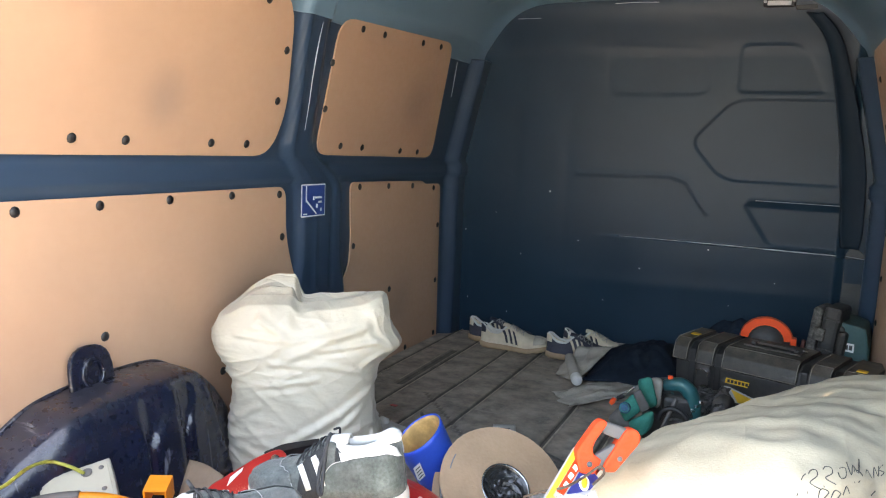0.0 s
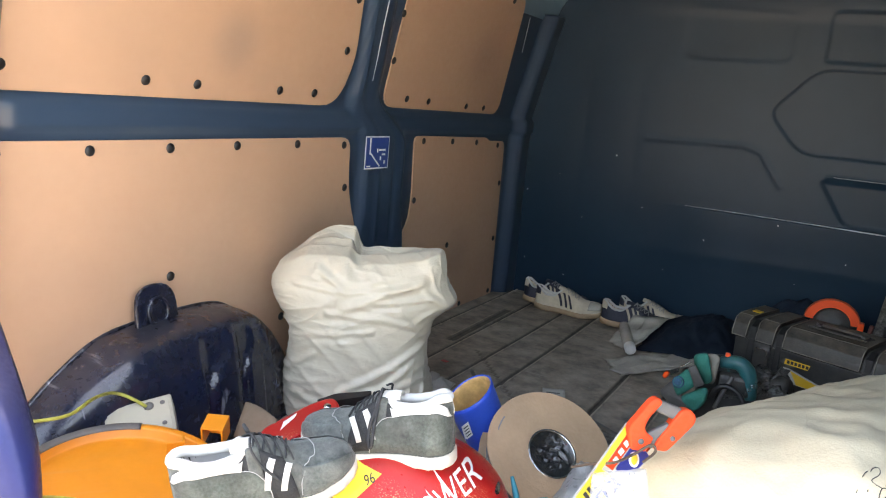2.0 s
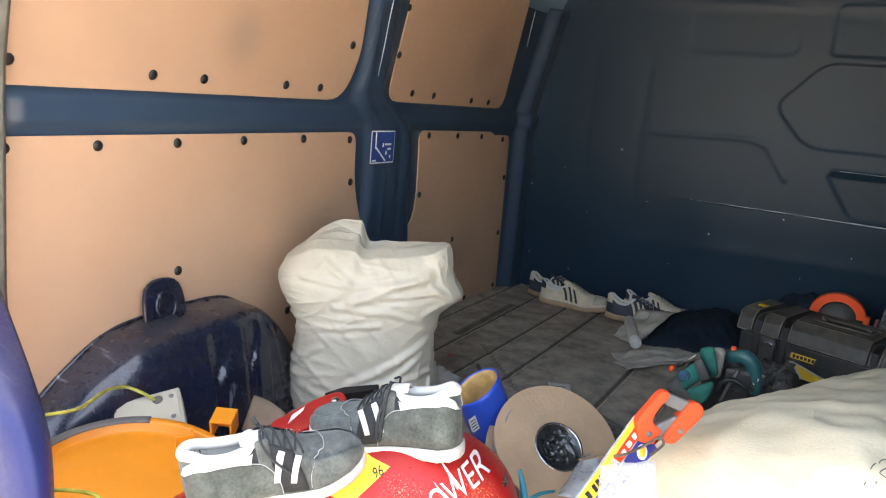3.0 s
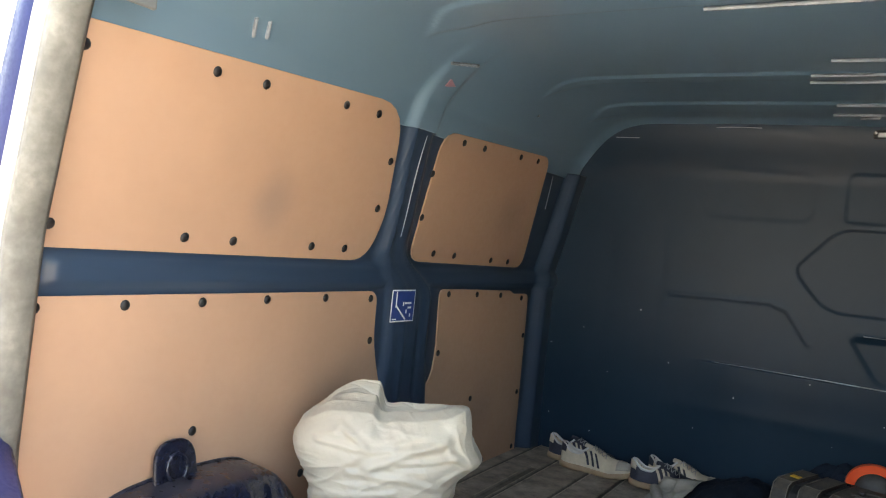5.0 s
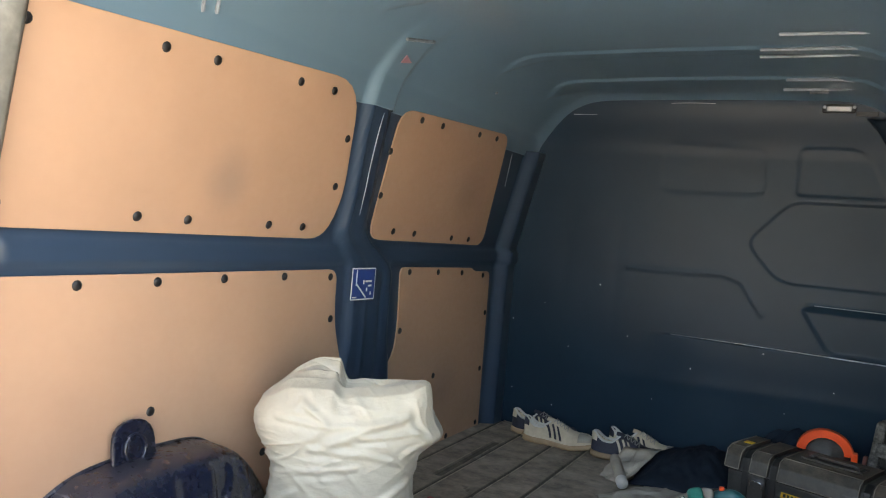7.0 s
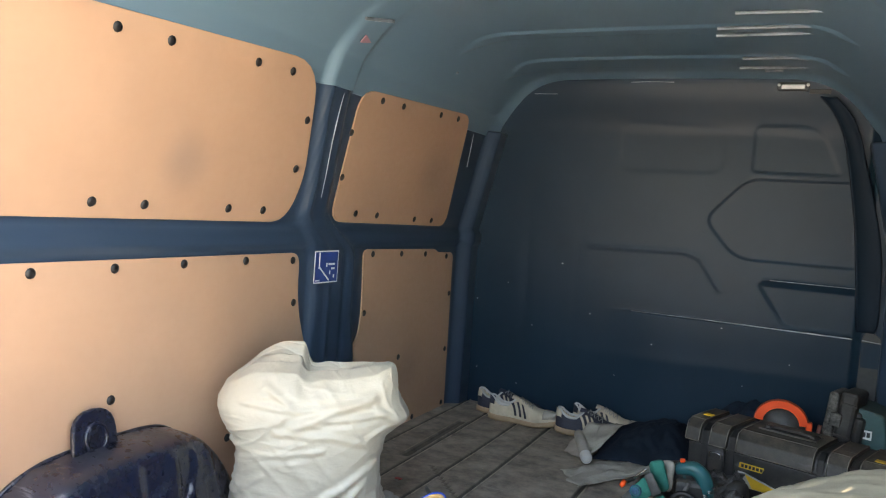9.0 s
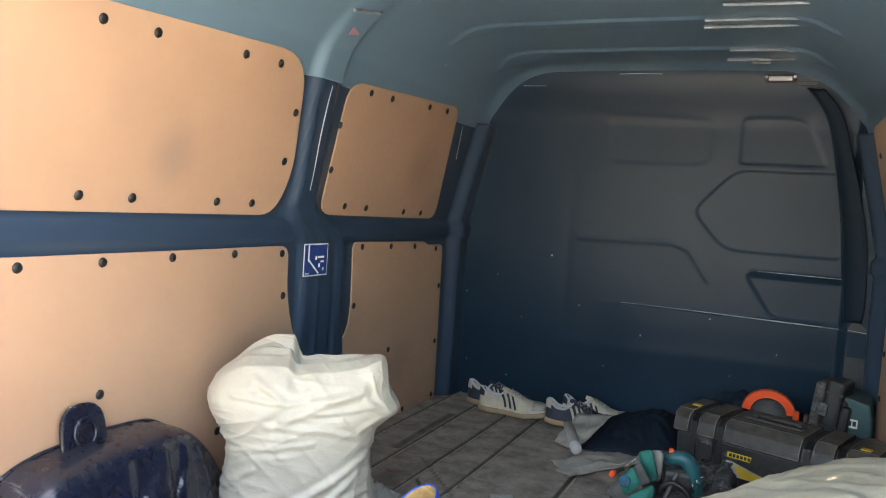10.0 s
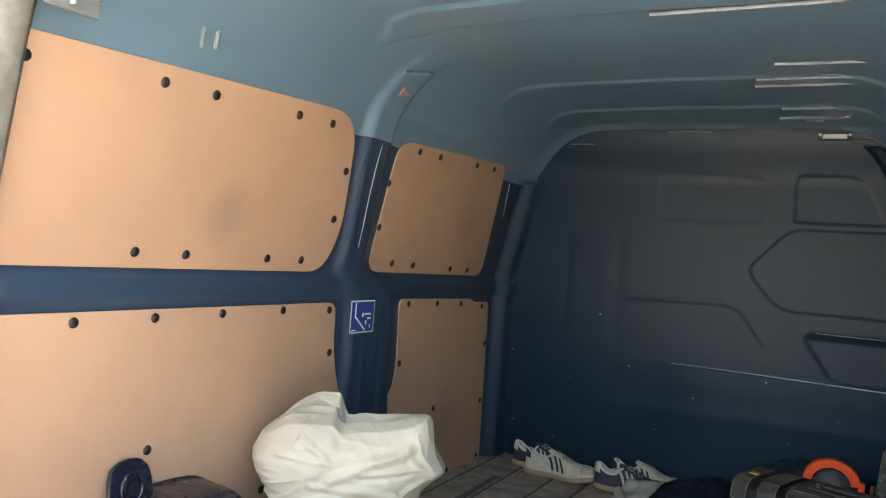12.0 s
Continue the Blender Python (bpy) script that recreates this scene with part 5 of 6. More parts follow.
            tube("seam", [section(0.50 - 0.02 * q - 0.12 * q * q, sg * (0.995 - 0.395 * q), 0.0050) for q in np.linspace(0, 1, 8)] + [section(s, sg * 0.60, 0.0050) for s in (0.31, 0.25, 0.18, 0.11, 0.05, 0.01)], 0.0008, lace_grey, upper, "pale stitching", sides=5)
        else:
            for k in range(3):
                patch("stripe", 0.40 + 0.075 * k, 0.432 + 0.075 * k, sg * 0.97, sg * 0.50, leather_navy if not navy else leather_white, 0.002, -0.07, "side stripe", n1=4)
            patch("heel_tab", 0.0, 0.09, sg * 0.75, sg * 0.2, leather_navy if not navy else leather_white, 0.002, n1=8)
            patch("toe_cap", 0.80, 0.97, sg * 0.9, sg * 0.05, rag_grey if not navy else leather_navy, 0.0014, 0.0, n1=8)
    return e


def shoe_pose(heel, toe, up):
    return frame_of(Vector(toe) - Vector(heel), up)


SH1_H, SH1_T = Vector((0.541, 0.003, 0.174)), Vector((0.697, 0.203, 0.228))
shoe("trainer", SH1_H, shoe_pose(SH1_H, SH1_T, (0.0, -0.26, 1)), "grey suede trainer with white lining and untied laces", "grey", "pair of grey trainers", 1)
SH2_H, SH2_T = Vector((0.823, 0.330, 0.236)), Vector((0.576, 0.270, 0.206))
shoe("trainer", SH2_H, shoe_pose(SH2_H, SH2_T, (-0.08, -0.05, 1)), "grey suede trainer with worn heel lying on the red hood", "grey", "pair of grey trainers", -1)
shoe("trainer", (0.235, 2.165, 0.002), frame_of((1, 0.08, 0), (0, 0, 1)), "white leather trainer with dark stripes and gum sole", "white", "white trainers on the mat", 1)
shoe("trainer", (0.150, 2.245, 0.002), frame_of((1, -0.02, 0), (0, 0, 1)), "navy trainer half hidden behind a white one", "navy", "navy trainers on the mat", 1)
shoe("trainer", (0.52, 2.165, 0.002), frame_of((1, 0.05, 0), (0, 0, 1)), "navy trainer with white stripes and pale laces", "navy", "navy trainers on the mat", 1)
shoe("trainer", (0.56, 2.272, 0.002), frame_of((1, -0.06, 0), (0, 0, 1)), "white leather trainer behind a navy one", "white", "white trainers on the mat", -1)


# ---- blue tub ----
def blue_tub():
    b = Vector((0.666, 0.690, 0.204))
    a = b - 0.15 * (-0.38 * Vector((0.864, 0.496, 0.094)) + 0.85 * Vector((-0.187, 0.141, 0.972)) - 0.40 * Vector((-0.469, 0.857, -0.215))).normalized()
    rot = (b - a).to_track_quat("Z", "Y").to_matrix().to_4x4()
    e = thing("plastic_tub", a, "blue plastic tub cut open at a slant, with a barcode label", "tub", rot=rot)
    h = (b - a).length
    inv = rot.inverted()
    tall = inv @ (0.8 * Vector((0.864, 0.496, 0.094)) + 0.15 * Vector((0.469, -0.857, 0.215)))
    a1 = math.atan2(tall.y, tall.x)
    near = inv @ Vector((0.469, -0.857, 0.215))
    a0 = math.atan2(near.y, near.x)
    n, m = 56, 14
    rows = []
    for i in range(n):
        ang = 2 * math.pi * i / n
        c = math.cos(ang - a1)
        top = h * (1.0 + 0.07 * c)
        rows.append([((0.050 + 0.008 * t - 0.003 * math.sin(t * 3)) * math.cos(ang), (0.050 + 0.008 * t) * math.sin(ang), top * t) for t in np.linspace(0, 1, m)])
    grid("wall", rows, blue_plastic, e, close_u=True, thick=0.003)
    grid("liner", [[(0.93 * x, 0.93 * y, z * 0.985) for x, y, z in row] for row in rows], tan_inside, e, "tan lining inside", close_u=True, thick=0.001)
    lathe("bottom", [(0.0, 0.01), (0.046, 0.01), (0.047, 0.0), (0.0, 0.0)], blue_plastic, e, segs=32)
    return e


tub = blue_tub()


# ---- reel of wire ----
def wire_reel():
    nrm = (0.30 * Vector((0.864, 0.496, 0.094)) + 0.58 * Vector((-0.187, 0.141, 0.972)) - 0.72 * Vector((-0.469, 0.857, -0.215))).normalized()
    rot = nrm.to_track_quat("Z", "Y").to_matrix().to_4x4()
    e = thing("wire_reel", (0.866, 0.706, 0.118), "reel of grey wire with brown cardboard cheeks", "reel", rot=rot)
    R = 0.144

    def cheek(z, name):
        bm = bmesh.new()
        segs, rings = 56, []
        for r, dz in ((0.053, -0.003), (0.053, 0.0), (0.065, 0.0008), (0.09, 0.0), (R, 0.0), (R, -0.003), (0.09, -0.003), (0.053, -0.003)):
            rings.append([bm.verts.new((r * (1 + (0.012 * noise.noise((math.cos(2 * math.pi * k / segs) * 2, math.sin(2 * math.pi * k / segs) * 2, z * 30)) if r == R else 0)) * math.cos(2 * math.pi * k / segs), r * math.sin(2 * math.pi * k / segs),
                                        z + dz + 0.005 * (r / R) ** 3 * math.sin(2 * math.pi * k / segs * 2 + z * 50))) for k in range(segs)])
        for a, b in zip(rings, rings[1:]):
            for k in range(segs):
                bm.faces.new((a[k], a[(k + 1) % segs], b[(k + 1) % segs], b[k]))
        return part(name, bm, cardboard, e, smooth=False)

    cheek(0.0, "cheek")
    cheek(-0.058, "cheek")
    for k in range(9):
        z = -0.054 + 0.006 * k
        for r in (0.124, 0.115):
            tube("wire", [(r * math.cos(a) * (1 + 0.02 * math.sin(3 * a + k)), r * math.sin(a), z + 0.001 * math.sin(5 * a + k)) for a in np.linspace(0, 2 * math.pi, 26)], 0.0024, wire_grey, e, sides=5, smooth_pts=2, caps=False)
    film = []
    for k in range(19):
        a = 2 * math.pi * k / 18
        film.append([(r * math.cos(a), r * math.sin(a), -0.006 - 0.020 * (1 - r / 0.053) + 0.012 * (1 - r / 0.054) * noise.noise((r * 90 * math.cos(a), r * 90 * math.sin(a), 2))) for r in np.linspace(0.0515, 0.001, 12)])
    grid("film", film, clear_film, e, "crumpled clear film in the core", smooth=False)
    lathe("core", [(0.0535, 0.0035), (0.055, 0.0042), (0.0515, 0.0035), (0.051, -0.05), (0.0, -0.05)], clear_film, e, "shiny dark core", segs=40)
    lathe("core_ring", [(0.0510, 0.003), (0.053, 0.005), (0.0550, 0.003)], chrome, e, "bright metal ring", segs=40)
    return e


wire_reel()


# ---- hand saw in its sleeve ----
sheer = surf("sheer", (0.6, 0.58, 0.53, 1), 0.3, 0, 0.1, 20, 90, 0.2, crumple=0.15, crumple_scale=16)
sheer.node_tree.nodes["Principled BSDF"].inputs["Alpha"].default_value = 0.38


def hand_saw():
    h, t = Vector((1.112, 0.343, 0.359)), Vector((1.076, 0.191, 0.299))
    n = -Vector((-0.469, 0.857, -0.215)) + 0.15 * Vector((0.0, 0, 1))
    rot = frame_of(t - h, n)
    e = thing("hand_saw", h, "hand saw in a printed sleeve, orange and grey handle", "saw", rot=rot)
    k = 0.86
    L = 0.26

    def flat_part(name, pts, mt, z, lb, d=0.0006):
        return prism(name, [(x * k, y * k) for x, y in pts], d, mt, e, lb, m=Matrix.Translation((0, 0, z)))

    # local x runs towards the tip, y across the blade
    flat_part("blade", [(-0.03, -0.034), (L + 0.02, -0.012), (L + 0.02, 0.012), (-0.03, 0.022)], chrome, -0.0015, "bright steel blade", 0.0012)
    flat_part("sleeve", [(-0.012, -0.039), (L, -0.014), (L, 0.016), (-0.002, 0.029)], paper_white, 0.003, "printed card sleeve", 0.006)
    flat_part("yellow_edge", [(-0.012, -0.039), (0.10, -0.027), (0.10, -0.019), (-0.008, -0.028)], yellow_card, 0.0038, "yellow print")
    flat_part("panel_orange", [(0.0, -0.027), (0.085, -0.019), (0.080, -0.005), (0.01, -0.010)], saw_orange, 0.0038, "orange print")
    flat_part("panel_blue", [(-0.002, -0.009), (0.072, -0.003), (0.074, 0.0215), (-0.002, 0.028)], blue_ink, 0.0038, "dark blue print")
    flat_part("panel_yellow", [(0.10, -0.027), (0.205, -0.018), (0.20, 0.000), (0.088, 0.000)], yellow_card, 0.0038, "yellow print")
    flat_part("panel_blue", [(0.09, 0.001), (0.20, 0.001), (0.20, 0.018), (0.078, 0.021)], blue_ink, 0.0038, "dark blue print")
    lathe("emblem", [(0.0, 0.0006), (0.0115, 0.0006), (0.0122, 0.0)], white_ink, e, "pale oval emblem", segs=28, m=Matrix.Translation((0.030 * k, 0.010 * k, 0.0044)) @ Matrix.Rotation(radians(20), 4, "Z") @ Matrix.Diagonal((1.0, 0.75, 1, 1)))
    lathe("emblem", [(0.0, 0.0006), (0.0085, 0.0006), (0.009, 0.0)], yellow_ink, e, "yellow oval emblem", segs=28, m=Matrix.Translation((0.030 * k, 0.010 * k, 0.0050)) @ Matrix.Rotation(radians(20), 4, "Z") @ Matrix.Diagonal((1.0, 0.6, 1, 1)))
    flat = Matrix.Translation((0, 0, 0.0048))
    bars([(x * k, y * k, w * k, t_ * k) for x, y, w, t_ in ((0.118, -0.013, 0.007, 0.012), (0.130, -0.012, 0.007, 0.012), (0.142, -0.011, 0.007, 0.012), (0.154, -0.010, 0.007, 0.012), (0.172, -0.010, 0.008, 0.012))], e, black_ink, flat)
    bars([(x * k, y * k, w * k, t_ * k) for x, y, w, t_ in ((0.022, -0.017, 0.010, 0.009), (0.042, -0.015, 0.012, 0.008), (0.062, -0.013, 0.010, 0.007))], e, white_ink, flat)
    bars([(x * k, y * k, w * k, t_ * k) for x, y, w, t_ in ((0.11, 0.010, 0.012, 0.012), (0.13, 0.010, 0.010, 0.012), (0.15, 0.010, 0.012, 0.011))], e, yellow_card, flat)
    # handle: an open D with two orange arms, a grey bridge and an inlay
    lie = rot.inverted() @ Matrix((Vector((0.864, 0.496, 0.094)), Vector((-0.187, 0.141, 0.972)), Vector((0.469, -0.857, 0.215)))).transposed().to_4x4()

    def moulded(name, outline, r, front, deep, mt, lb):
        return prism(name, rounded(outline, r), deep, mt, e, lb, bevel=0.0035, m=lie @ Matrix.Translation((0, 0, front)))

    moulded("grip", [(-0.018, 0.030), (0.017, 0.070), (0.027, 0.074), (0.034, 0.066), (0.012, 0.042), (0.005, 0.026), (0.020, 0.014), (0.007, -0.006), (-0.016, -0.002)], [0.008, 0.01, 0.008, 0.006, 0.012, 0.01, 0.004, 0.004, 0.006], 0.020, 0.024, saw_orange, "orange grip")
    moulded("grip", [(0.060, 0.056), (0.074, 0.056), (0.082, 0.044), (0.078, 0.033), (0.037, -0.006), (0.018, -0.002), (0.023, 0.010)], [0.006, 0.009, 0.009, 0.008, 0.006, 0.004, 0.01], 0.021, 0.026, saw_orange, "orange grip")
    moulded("bridge", [(0.028, 0.071), (0.068, 0.053), (0.058, 0.036), (0.023, 0.053)], 0.006, 0.016, 0.020, grip_grey, "grey rubber bridge")
    moulded("inlay", [(0.002, 0.012), (0.009, 0.021), (0.041, 0.036), (0.046, 0.030), (0.025, 0.012), (0.017, -0.003)], 0.004, 0.0175, 0.014, grip_grey, "grey rubber inlay")
    for x, y in ((0.000, 0.010), (0.046, 0.014)):
        lathe("screw", [(0.0, 0.0016), (0.0035, 0.0012), (0.0045, 0.0)], grip_grey, e, segs=12, m=lie @ Matrix.Translation((x, y, 0.0205)))
    return e


hand_saw()
cloth_rows = [[tuple(Vector((1.091, 0.194, 0.370)).lerp(Vector((1.152, 0.230, 0.382)), i / 11).lerp(Vector((1.106, 0.142, 0.318)).lerp(Vector((1.178, 0.183, 0.326)), i / 11), j / 11) + Vector((0, -0.006, 0)) * noise.noise((i * 0.5, j * 0.5, 3))) for j in range(12)] for i in range(12)]
tagged(grid("plastic_film", cloth_rows, sheer, thick=0.0006), "milky plastic film over the saw sleeve", "film")
tagged(tube("cord", [(1.013, 0.362, 0.282), (1.059, 0.305, 0.326), (1.099, 0.270, 0.356), (1.117, 0.305, 0.361), (1.135, 0.324, 0.374), (1.142, 0.325, 0.365), (1.131, 0.305, 0.353)], 0.0020, rope), "thin brown braided cord over the saw", "cord")
tagged(tube("strap", [(0.861, 0.503, 0.152), (0.875, 0.494, 0.129), (0.893, 0.474, 0.104)], [0.003, 0.006, 0.006], strap_teal, sides=6), "teal webbing strap hanging beside the reel", "strap")
tagged(tube("strap", [(0.893, 0.475, 0.109), (0.903, 0.516, 0.110), (0.914, 0.565, 0.097)], [0.005, 0.004, 0.003], strap_teal, sides=6), "teal webbing strap end beside the reel", "strap")


tagged(tube("strap", [(0.391, 1.28, 0.010), (0.471, 1.183, 0.010), (0.558, 1.089, 0.010), (0.627, 1.015, 0.010)], [0.006, 0.007, 0.007, 0.006], tape_grey, sides=6), "dark webbing strap lying on the mat", "strap")


# ---- things on the mat ----
def cloth(name, corners, nx, ny, material, label, category, amp=0.01, base=0.004, seed=1.0, edge=0.012, thick=0.003, freq=4.0):
    a, b, c, d = (Vector(p) for p in corners)
    rows = []
    for i in range(nx):
        u = i / (nx - 1)
        row = []
        for j in range(ny):
            v = j / (ny - 1)
            p = a.lerp(b, u).lerp(d.lerp(c, u), v)
            w = min(1, 4 * min(u, 1 - u, v, 1 - v) + 0.25)
            p.x += edge * noise.noise((u * 4 + seed, v * 4, 3))
            p.y += edge * noise.noise((u * 4 + seed, v * 4, 7))
            p.z += base + amp * w * max(0.0, 0.35 + noise.noise((u * freq + seed, v * freq, 1)) + 0.12 * freq * abs(noise.noise((u * 2.2 * freq + seed, v * 1.8 * freq, 5))))
            row.append(tuple(p))
        rows.append(row)
    return tagged(grid(name, rows, material, thick=thick), label, category)


cloth("rag", [(0.68, 1.70, 0), (0.774, 1.575, 0), (0.986, 1.93, 0), (0.90, 2.06, 0)], 40, 30, rag_grey, "grey crumpled rag lying on the mat", "rag", 0.022, 0.010, 2.0, 0.03)
cloth("rag", [(0.63, 1.92, 0.0), (0.72, 1.86, 0.0), (0.80, 2.10, 0.09), (0.66, 2.12, 0.06)], 26, 22, rag_grey, "pale grey rag draped over dark clothes", "rag", 0.02, 0.006, 6.0, 0.02)
def heap(name, x0, x1, y0, y1, height, label, seed):
    """A soft pile of cloth with rounded folds; height is a list along x."""
    nx, ny = 60, 50
    rows = []
    for i in range(nx):
        u = i / (nx - 1)
        row = []
        for j in range(ny):
            v = j / (ny - 1)
            k = max(0.0, math.sin(math.pi * u)) ** 0.45 * max(0.0, math.sin(math.pi * min(1.0, v * 0.9 + 0.02))) ** 0.6
            hh = float(np.interp(u, np.linspace(0, 1, len(height)), height))
            f = 0.86 + 0.22 * noise.noise((u * 3 + seed, v * 3, 1.0)) + 0.14 * abs(noise.noise((u * 7 + seed, v * 5, 4.0))) + 0.05 * noise.noise((u * 16, v * 16, seed))
            x = x0 + (x1 - x0) * u + 0.03 * noise.noise((u * 3, v * 3, seed + 2))
            y = y0 + (y1 - y0) * v + 0.03 * noise.noise((u * 3, v * 3, seed + 5))
            row.append((x, min(y, LENGTH - 0.015), 0.004 + hh * k * f))
        rows.append(row)
    return tagged(grid(name, rows, navy_cloth, thick=0.004), label, "clothes")


heap("jumper", 0.72, 1.08, 1.90, 2.34, [0.06, 0.10, 0.125, 0.14, 0.15], "dark navy jumper in a soft heap", 9.0)
heap("jacket", 1.0, 1.46, 2.06, 2.35, [0.14, 0.20, 0.23, 0.29, 0.30, 0.26, 0.2], "dark jacket heaped behind the toolbox", 4.0)


def glue_tube():
    a, b = Vector((0.735, 1.83, 0.022)), Vector((0.655, 2.0, 0.06))
    rot = (b - a).to_track_quat("Z", "Y").to_matrix().to_4x4()
    e = thing("spray_tube", a, "white plastic tube with a round cap", "tube", rot=rot)
    L = (b - a).length
    lathe("cap", [(0.0, -0.004), (0.014, -0.003), (0.0195, 0.003), (0.0205, 0.012), (0.02, 0.03)], shoe_white, e, "white cap", segs=24)
    lathe("body", [(0.019, 0.031), (0.0195, 0.034), (0.0195, L * 0.8), (0.017, L * 0.95), (0.0, L)], rag_grey, e, segs=24)
    return e


glue_tube()


def delivery_label():
    ob = cloth("paper_label", [(0.615, 1.309, 0), (0.674, 1.34, 0), (0.723, 1.216, 0), (0.669, 1.177, 0)], 12, 10, paper_white, "small white printed label on the mat", "paper", 0.002, 0.010, 3.0, 0.003, 0.0006)
    m = Matrix.Translation((0.670, 1.260, 0.0125)) @ Matrix.Rotation(radians(27), 4, "Z")
    bars([(0, 0.030, 0.04, 0.006), (-0.003, 0.008, 0.035, 0.004), (0, -0.010, 0.04, 0.004)], ob, grip_grey, m)


delivery_label()
cloth("paper", [(0.30, 1.05, 0.0), (0.42, 1.02, 0.0), (0.40, 1.16, 0.0), (0.34, 1.13, 0.03)], 14, 14, paper_white, "crumpled white paper beside the sack", "paper", 0.02, 0.004, 8.0, 0.02, 0.0006)
cloth("plastic_film", [(0.932, 0.531, 0.109), (1.016, 0.515, 0.137), (0.968, 0.655, 0.153), (0.926, 0.684, 0.127)], 16, 16, film_grey, "piece of clear plastic film beside the saw", "film", 0.012, 0.0, 5.0, 0.01, 0.0006)
tagged(prism("red_tape", rounded([(-0.012, -0.007), (0.011, -0.009), (0.012, 0.006), (-0.01, 0.008)], 0.003), 0.001, red_paint, m=Matrix.Translation((0.279, 1.31, 0.0065))), "scrap of red tape on the mat", "tape")


def sole_plate():
    e = thing("metal_plate", (0.82, 1.06, 0.0), "dusty grey metal plate lying on the mat", "plate", rot=Matrix.Rotation(radians(-28), 4, "Z"))
    prism("plate", rounded([(-0.16, -0.11), (0.12, -0.11), (0.12, 0.09), (-0.16, 0.09)], 0.02), 0.012, dusty_plate, e, bevel=0.003, m=Matrix.Translation((0, 0, 0.024)))
    for x, y in ((0.095, -0.06), (-0.13, 0.06)):
        lathe("hole_rim", [(0.004, 0.001), (0.008, 0.002), (0.009, 0.0)], tape_grey, e, segs=14, m=Matrix.Translation((x, y, 0.0245)))
    box("rib", (0.12, 0.012, 0.008), (0.0, 0.07, 0.028), tape_grey, e, bevel=0.002)
    return e


sole_plate()


# ---- belt sander with its dust bag ----
def sander():
    e = thing("belt_sander", (1.04, 1.60, 0), "teal power sander with a green dust bag", "power tool", rot=Matrix.Rotation(radians(12), 4, "Z"))
    # local: bag towards -x
    inv = e.matrix_basis.inverted()

    def pillow(name, corners, bulge, mt, lb="", soft=0.012, turn=0.0):
        """A stuffed cloth piece inside a rounded outline, fuller towards the door."""
        ring = [inv @ Vector(p) for p in corners]
        mid = sum(ring, Vector()) / len(ring)
        out = (inv.to_3x3() @ Vector((0.30, -0.86, 0.42))).normalized()
        edge = []
        for i, p in enumerate(ring):
            q, r = ring[i - 1], ring[(i + 1) % len(ring)]
            k1, k2 = min(soft, (q - p).length * 0.45), min(soft, (r - p).length * 0.45)
            a_, b_ = p + (q - p).normalized() * k1, p + (r - p).normalized() * k2
            edge += [(1 - t) ** 2 * a_ + 2 * t * (1 - t) * p + t * t * b_ for t in (0.0, 0.33, 0.67, 1.0)]
        rows = []
        for p in edge:
            row = []
            for j in range(15):
                t = j / 14
                f, sg = (1 - abs(2 * t - 1), 1 if t < 0.5 else -1)
                c = mid.lerp(p, 0.02 + 0.98 * math.sin(f * math.pi / 2))
                k = math.cos(f * math.pi / 2) ** 0.7
                row.append(tuple(c + out * k * bulge * sg * (1 + 0.25 * noise.noise((c.x * 40, c.y * 40, c.z * 40)))))
            rows.append(row)
        return grid(name, rows, mt, e, lb, close_u=True)

    def path(name, pts, r, mt, lb="", sides=12):
        return tube(name, [tuple(inv @ Vector(p)) for p in pts], r, mt, e, lb, sides=sides)

    pillow("bag_end", [(0.935, 1.385, 0.066), (0.967, 1.385, 0.111), (1.027, 1.375, 0.047), (1.042, 1.375, 0.034), (0.984, 1.385, 0.030)], 0.022, tape_grey, "dark cloth bag end")
    pillow("dust_bag", [(0.993, 1.362, 0.073), (1.066, 1.362, 0.128), (1.069, 1.362, 0.082), (1.046, 1.362, 0.045), (1.029, 1.362, 0.045)], 0.030, teal_cloth, "green cloth dust bag", 0.02)
    bag = pillow("dust_bag", [(0.969, 1.362, 0.115), (1.007, 1.362, 0.163), (1.034, 1.362, 0.117), (0.991, 1.362, 0.072)], 0.022, teal_cloth, "green cloth dust bag")
    pillow("flap", [(1.008, 1.352, 0.166), (1.026, 1.352, 0.181), (1.058, 1.352, 0.130), (1.034, 1.352, 0.114)], 0.010, tape_grey, "dark cloth band", 0.005)
    pillow("bag_neck", [(1.010, 1.40, 0.193), (1.046, 1.40, 0.208), (1.071, 1.40, 0.126), (1.051, 1.40, 0.113), (1.022, 1.40, 0.150)], 0.026, teal_cloth, "green cloth neck of the bag")
    pillow("collar", [(1.036, 1.43, 0.192), (1.059, 1.43, 0.200), (1.076, 1.43, 0.194), (1.072, 1.43, 0.112), (1.059, 1.43, 0.108)], 0.026, rag_grey, "tan cloth collar", 0.015)
    lathe("badge", [(0.0, 0.002), (0.015, 0.0015), (0.0165, 0.0)], badge_blue, bag, "blue round badge", segs=22, m=inv @ Matrix.Translation((0.991, 1.339, 0.124)) @ Matrix.Rotation(radians(66), 4, "X"))
    lathe("badge_ring", [(0.011, 0.0019), (0.012, 0.0022), (0.0125, 0.0018)], teal_cloth, bag, "pale ring print", segs=22, m=inv @ Matrix.Translation((0.991, 1.339, 0.124)) @ Matrix.Rotation(radians(66), 4, "X"))
    lathe("motor", [(0.0, -0.03), (0.026, -0.03), (0.029, -0.02), (0.029, 0.05), (0.024, 0.062), (0.0, 0.064)], tool_black, e, "black motor housing", segs=26, m=inv @ Matrix.Translation((1.065, 1.48, 0.156)) @ Matrix.Rotation(radians(80), 4, "Y"))
